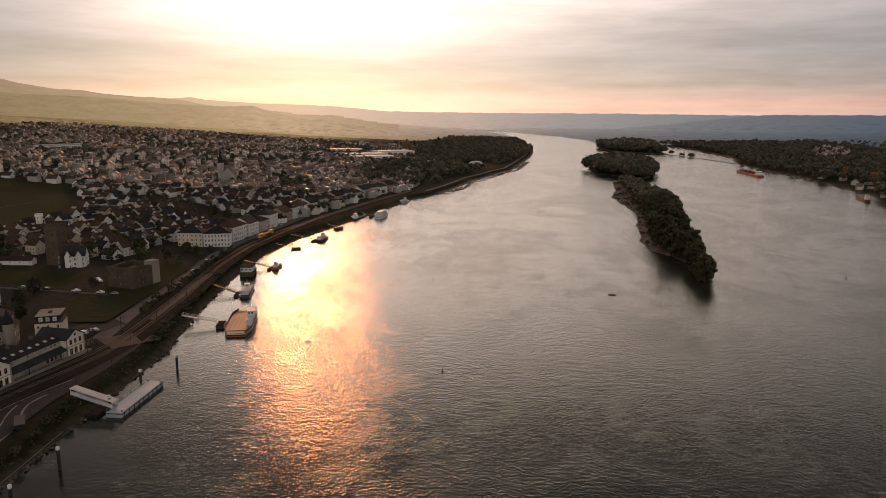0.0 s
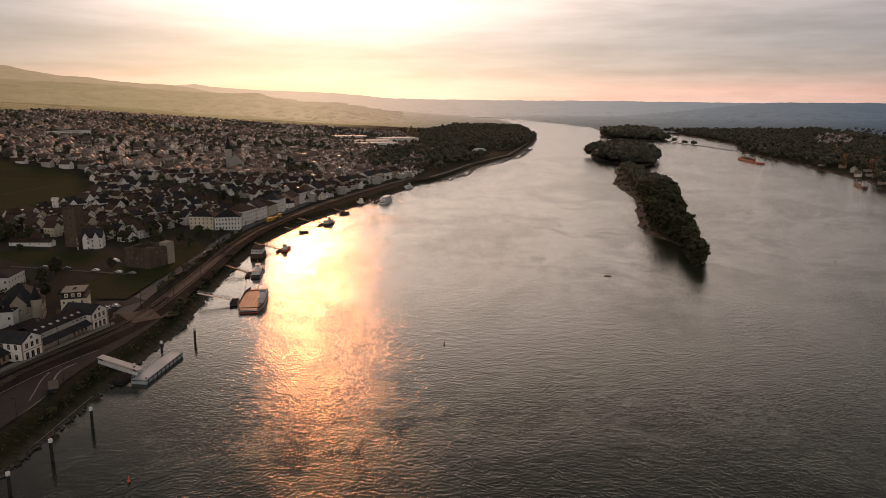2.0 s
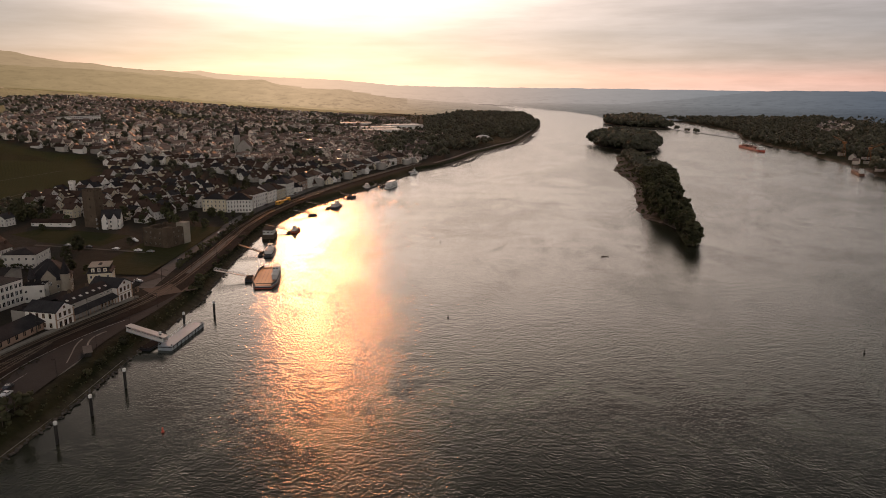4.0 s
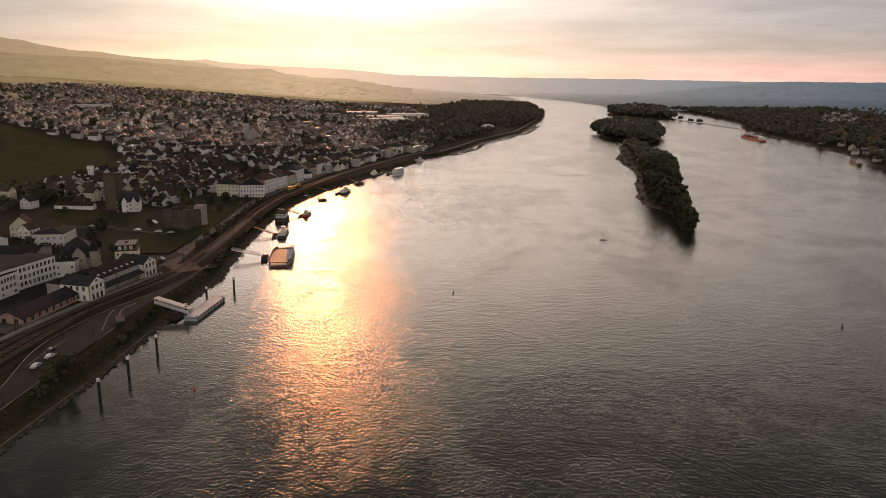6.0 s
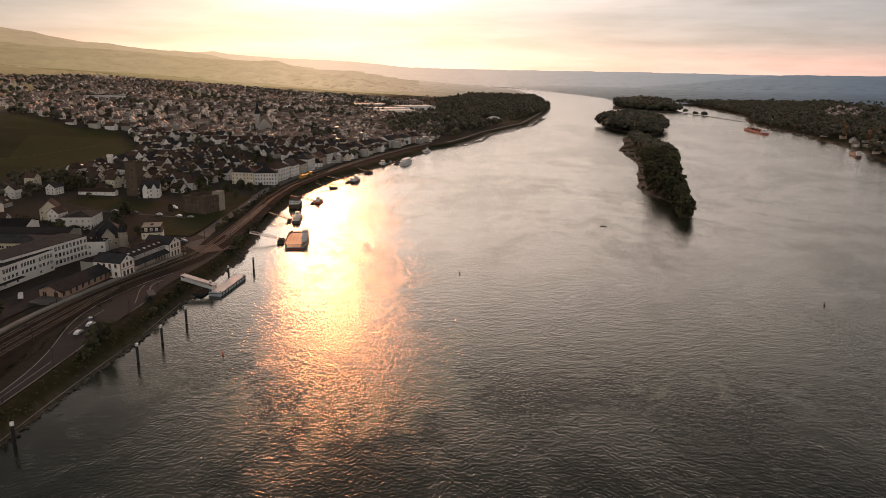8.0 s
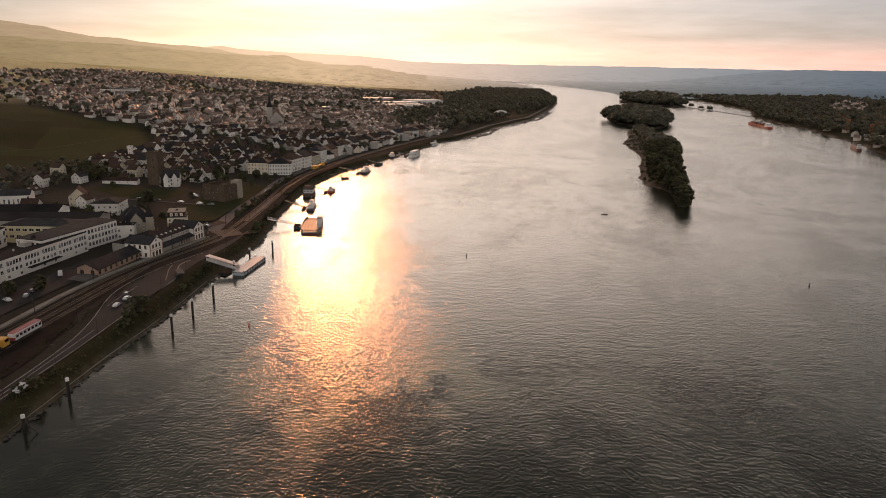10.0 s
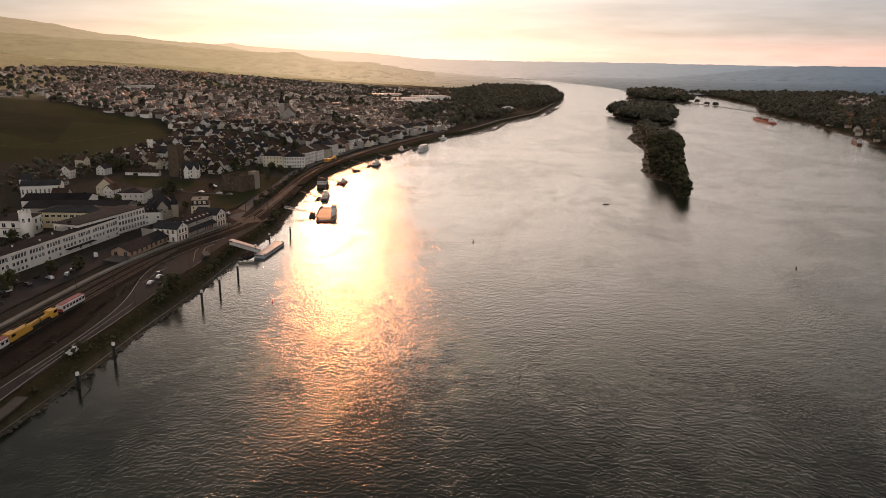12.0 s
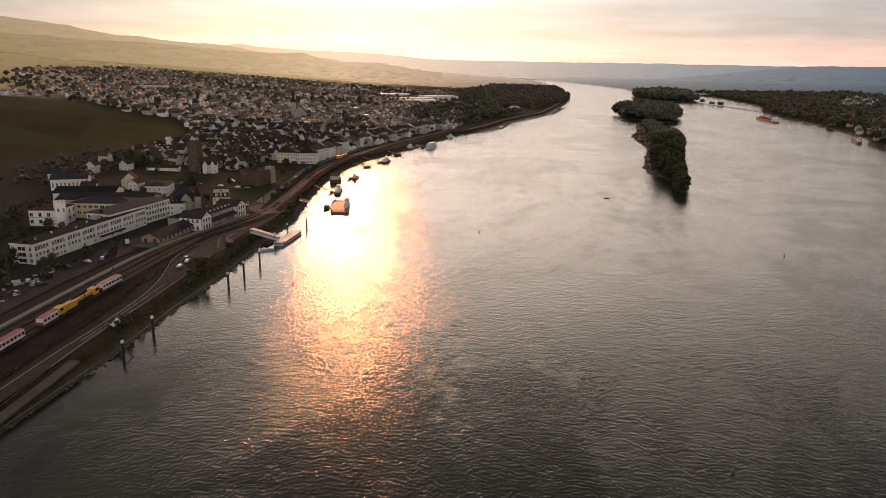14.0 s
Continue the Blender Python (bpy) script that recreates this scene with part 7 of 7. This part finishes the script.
def rail_vehicle(x, y, a, L, body, roof, label, machine=False):
    t = thing("rail_vehicle", label, "rail vehicle", pose(x, y, ground_at(x, y) + 0.45, 0, 0, a), "rail vehicles")
    part("underframe", boxes((-1.3, 1.3, -L / 2, L / 2, 0.8, 1.15)), STEEL_DARK, t)
    for yy in (-L * 0.36, L * 0.36):
        part("bogie", boxes((-1.1, 1.1, yy - 1.5, yy + 1.5, 0.2, 0.8)), STEEL_DARK, t)
    if not machine:
        bm = bmesh.new()
        sec = [(-1.4, 1.15), (1.4, 1.15), (1.42, 2.9), (1.05, 3.65), (-1.05, 3.65), (-1.42, 2.9)]
        p = [bm.verts.new((q, -L / 2, z)) for q, z in sec]
        r = [bm.verts.new((q, L / 2, z)) for q, z in sec]
        bm.faces.new(p)
        bm.faces.new(r[::-1])
        for i in range(6):
            bm.faces.new((p[i], r[i], r[(i + 1) % 6], p[(i + 1) % 6]))
        part("body", bm, body, t)
        bd = t.children[-1]
        n = int(L / 1.9)
        for i in range(n):
            for s in (-1, 1):
                part("window", boxes((-0.62, 0.62, -0.05, 0.03, -0.4, 0.4)), GLASS, bd, at=pose(s * 1.42, -L / 2 + L * (i + 0.5) / n, 2.45, 0, 0, 90 * s))
        part("roof_band", boxes((-1.12, 1.12, -L / 2 - 0.02, L / 2 + 0.02, 3.6, 3.78)), roof, t, "red painted roof")
        for s in (-1, 1):
            part("stripe", boxes((s * 1.43 - 0.03, s * 1.43 + 0.03, -L / 2, L / 2, 2.95, 3.2)), roof, t)
        part("front_panel", boxes((-1.35, 1.35, -L / 2 - 0.05, -L / 2 + 0.02, 1.2, 2.1)), roof, t)
    else:
        part("cab", boxes((-1.4, 1.4, -L / 2, -L / 2 + 4.2, 1.15, 3.9)), body, t)
        part("cab", boxes((-1.4, 1.4, L / 2 - 3.6, L / 2, 1.15, 3.8)), body, t)
        part("engine_housing", boxes((-1.25, 1.25, -L / 2 + 4.6, -1.5, 1.15, 3.2), (-1.0, 1.0, -L / 2 + 5, -3, 3.2, 3.5)), body, t)
        part("boom", boxes((-0.6, 0.6, -1.5, L / 2 - 3.6, 2.0, 3.0)), body, t)
        part("conveyor", boxes((-1.1, 1.1, -1.2, L / 2 - 4.2, 1.2, 1.8)), STEEL_DARK, t)
        for yy in (-L / 2 + 1.6, L / 2 - 1.4):
            for s in (-1, 1):
                part("window", boxes((-1.0, 1.0, -0.05, 0.03, -0.45, 0.45)), GLASS, t, at=pose(s * 1.4, yy, 3.0, 0, 0, 90 * s))
        part("exhaust", tube(bmesh.new(), (0.6, -4, 3.2), (0.6, -4, 4.3), 0.14), STEEL_DARK, t)
    return t


rail_vehicle(-154.3, 62, 0, 14, HULL_WHITE, TRAIN_RED, "white railcar with a red roof edge on the siding")
rail_vehicle(-154.0, 83.5, 0, 9, HULL_WHITE, TRAIN_RED, "short white and red rail wagon on the siding")
rail_vehicle(-154.0, 102.5, -0.5, 27, TRAIN_YELLOW, TRAIN_YELLOW, "long yellow track maintenance machine on the siding", True)
rail_vehicle(-153.4, 126, -3, 14, HULL_WHITE, TRAIN_RED, "white railcar with red ends on the siding")
rail_vehicle(-138.4, 545, -9, 26, TRAIN_YELLOW, TRAIN_YELLOW, "yellow track machine on the riverside line", True)
rail_vehicle(-165, 48, 0, 22, HULL_WHITE, TRAIN_RED, "white railcar with a red stripe")

for k, (x, y) in enumerate([p for d in (-3.4,) for p in beside(TRACK, d)][:14] + [(-149.5, 40), (-149, 100), (-148.5, 150), (-133, 318), (-134, 360), (-140, 420), (-138, 520), (-128, 590)]):
    t = thing("catenary_mast", "slim grey overhead line mast beside the track", "mast", pose(x, y, ground_at(x, y)), "overhead line masts")
    part("mast", tube(bmesh.new(), (0, 0, 0), (0, 0, 8.2), 0.17, 0.12, 8), STEEL_DARK, t)
    s = 1 if k < 14 else -1
    bm = tube(bmesh.new(), (0, 0, 7.6), (s * 3.2, 0, 6.9), 0.06, None, 6)
    tube(bm, (0, 0, 6.2), (s * 3.2, 0, 6.6), 0.05, None, 6)
    part("cantilever", bm, STEEL_DARK, t)
for k in range(16):
    y = 80 + k * 26
    x = float(np.interp(y, [80, 140, 200, 260, 300, 400, 480], [-131.5, -131, -130, -128, -134, -138.5, -140]))
    t = thing("street_lamp", "slim street lamp with a single arm", "lamp", pose(x, y, ground_at(x, y)), "street lamps")
    part("pole", tube(bmesh.new(), (0, 0, 0), (0, 0, 6.6), 0.09, 0.06, 8), STEEL_DARK, t)
    part("head", boxes((-1.2, 0.1, -0.12, 0.12, 6.5, 6.66)), STEEL_DARK, t)
# parked goods and timber stacks in the goods yard
rr = np.random.default_rng(9)
for k in range(34):
    x, y = -188 + rr.normal() * 5, 120 + rr.normal() * 16
    t = thing("pallet_stack", "low pale stack of goods under a cover", "stack", pose(x, y, ground_at(x, y) + 0.05, 0, 0, rr.uniform(0, 90)), "goods in the yard")
    w, d, h = rr.uniform(1.0, 3.4), rr.uniform(0.7, 1.6), rr.uniform(0.4, 1.2)
    part("load", boxes((-w / 2, w / 2, -d / 2, d / 2, 0.15, h)), [ROOF_PALE, WALL_GREY, BALLAST, PALE_STONE, STEEL_DARK][k % 5], t)
    part("pallet", boxes((-w / 2 - 0.1, w / 2 + 0.1, -d / 2 - 0.1, d / 2 + 0.1, 0, 0.146)), BARK, t)
t = thing("kiosk", "small low kiosk beside the turning area", "kiosk", pose(-131, 206, ground_at(-131, 206) + 0.1, 0, 0, -60))
part("wall", boxes((-3.6, 3.6, -1.1, 1.1, 0, 1.6)), STEEL_DARK, t)
part("roof", boxes((-4.1, 4.1, -1.5, 1.5, 1.6, 1.75)), PAVING, t)
part("window", boxes((-1.2, 1.2, -1.16, -1.08, 0.7, 1.3)), GLASS, t)


# ---------------------------------------------------------------- the far bank's quay
def crane(x, y, a, tall):
    t = thing("harbour_crane", "orange harbour crane with a long jib", "crane", pose(x, y, ground_at(x, y), 0, 0, a), "harbour cranes")
    bm = bmesh.new()
    for s in ((-2, -2), (2, -2), (2, 2), (-2, 2)):
        tube(bm, (s[0] * 1.2, s[1] * 1.2, 0), (s[0] * 0.4, s[1] * 0.4, tall), 0.28, 0.2, 6)
    part("tower", bm, CRANE_PAINT, t)
    part("cab", boxes((-2, 2, -2.5, 2.5, tall, tall + 3)), CRANE_PAINT, t)
    bm = tube(bmesh.new(), (0, 0, tall + 1.5), (-26, 0, tall + 12), 0.5, 0.25, 6)
    tube(bm, (0, 0, tall + 5), (-26, 0, tall + 12), 0.2, 0.15, 6)
    part("jib", bm, CRANE_PAINT, t)
    part("counterweight", boxes((3, 7, -1.4, 1.4, tall, tall + 2)), STEEL_DARK, t)


crane(592, 1046, 20, 20)
crane(590, 975, 160, 17)
for (a, b, d, h, w) in (((556, 890), (562, 891), 7, 13, WALL_CREAM), ((563, 905), (572, 906), 7, 4, WALL_GREY), ((570, 945), (580, 946), 7, 4, WALL_GREY), ((552, 858), (561, 859), 7, 4, WALL_GREY),
                        ((598, 1000), (607, 1001), 7, 4, WALL_GREY)):
    block_building("harbour_building", "pale harbour building with a flat roof", a, b, d, h, w, ROOF_GREY, 1, "flat", size=(1.6, 1.4), sides=(0, 3), per=5.0, group="harbour buildings")
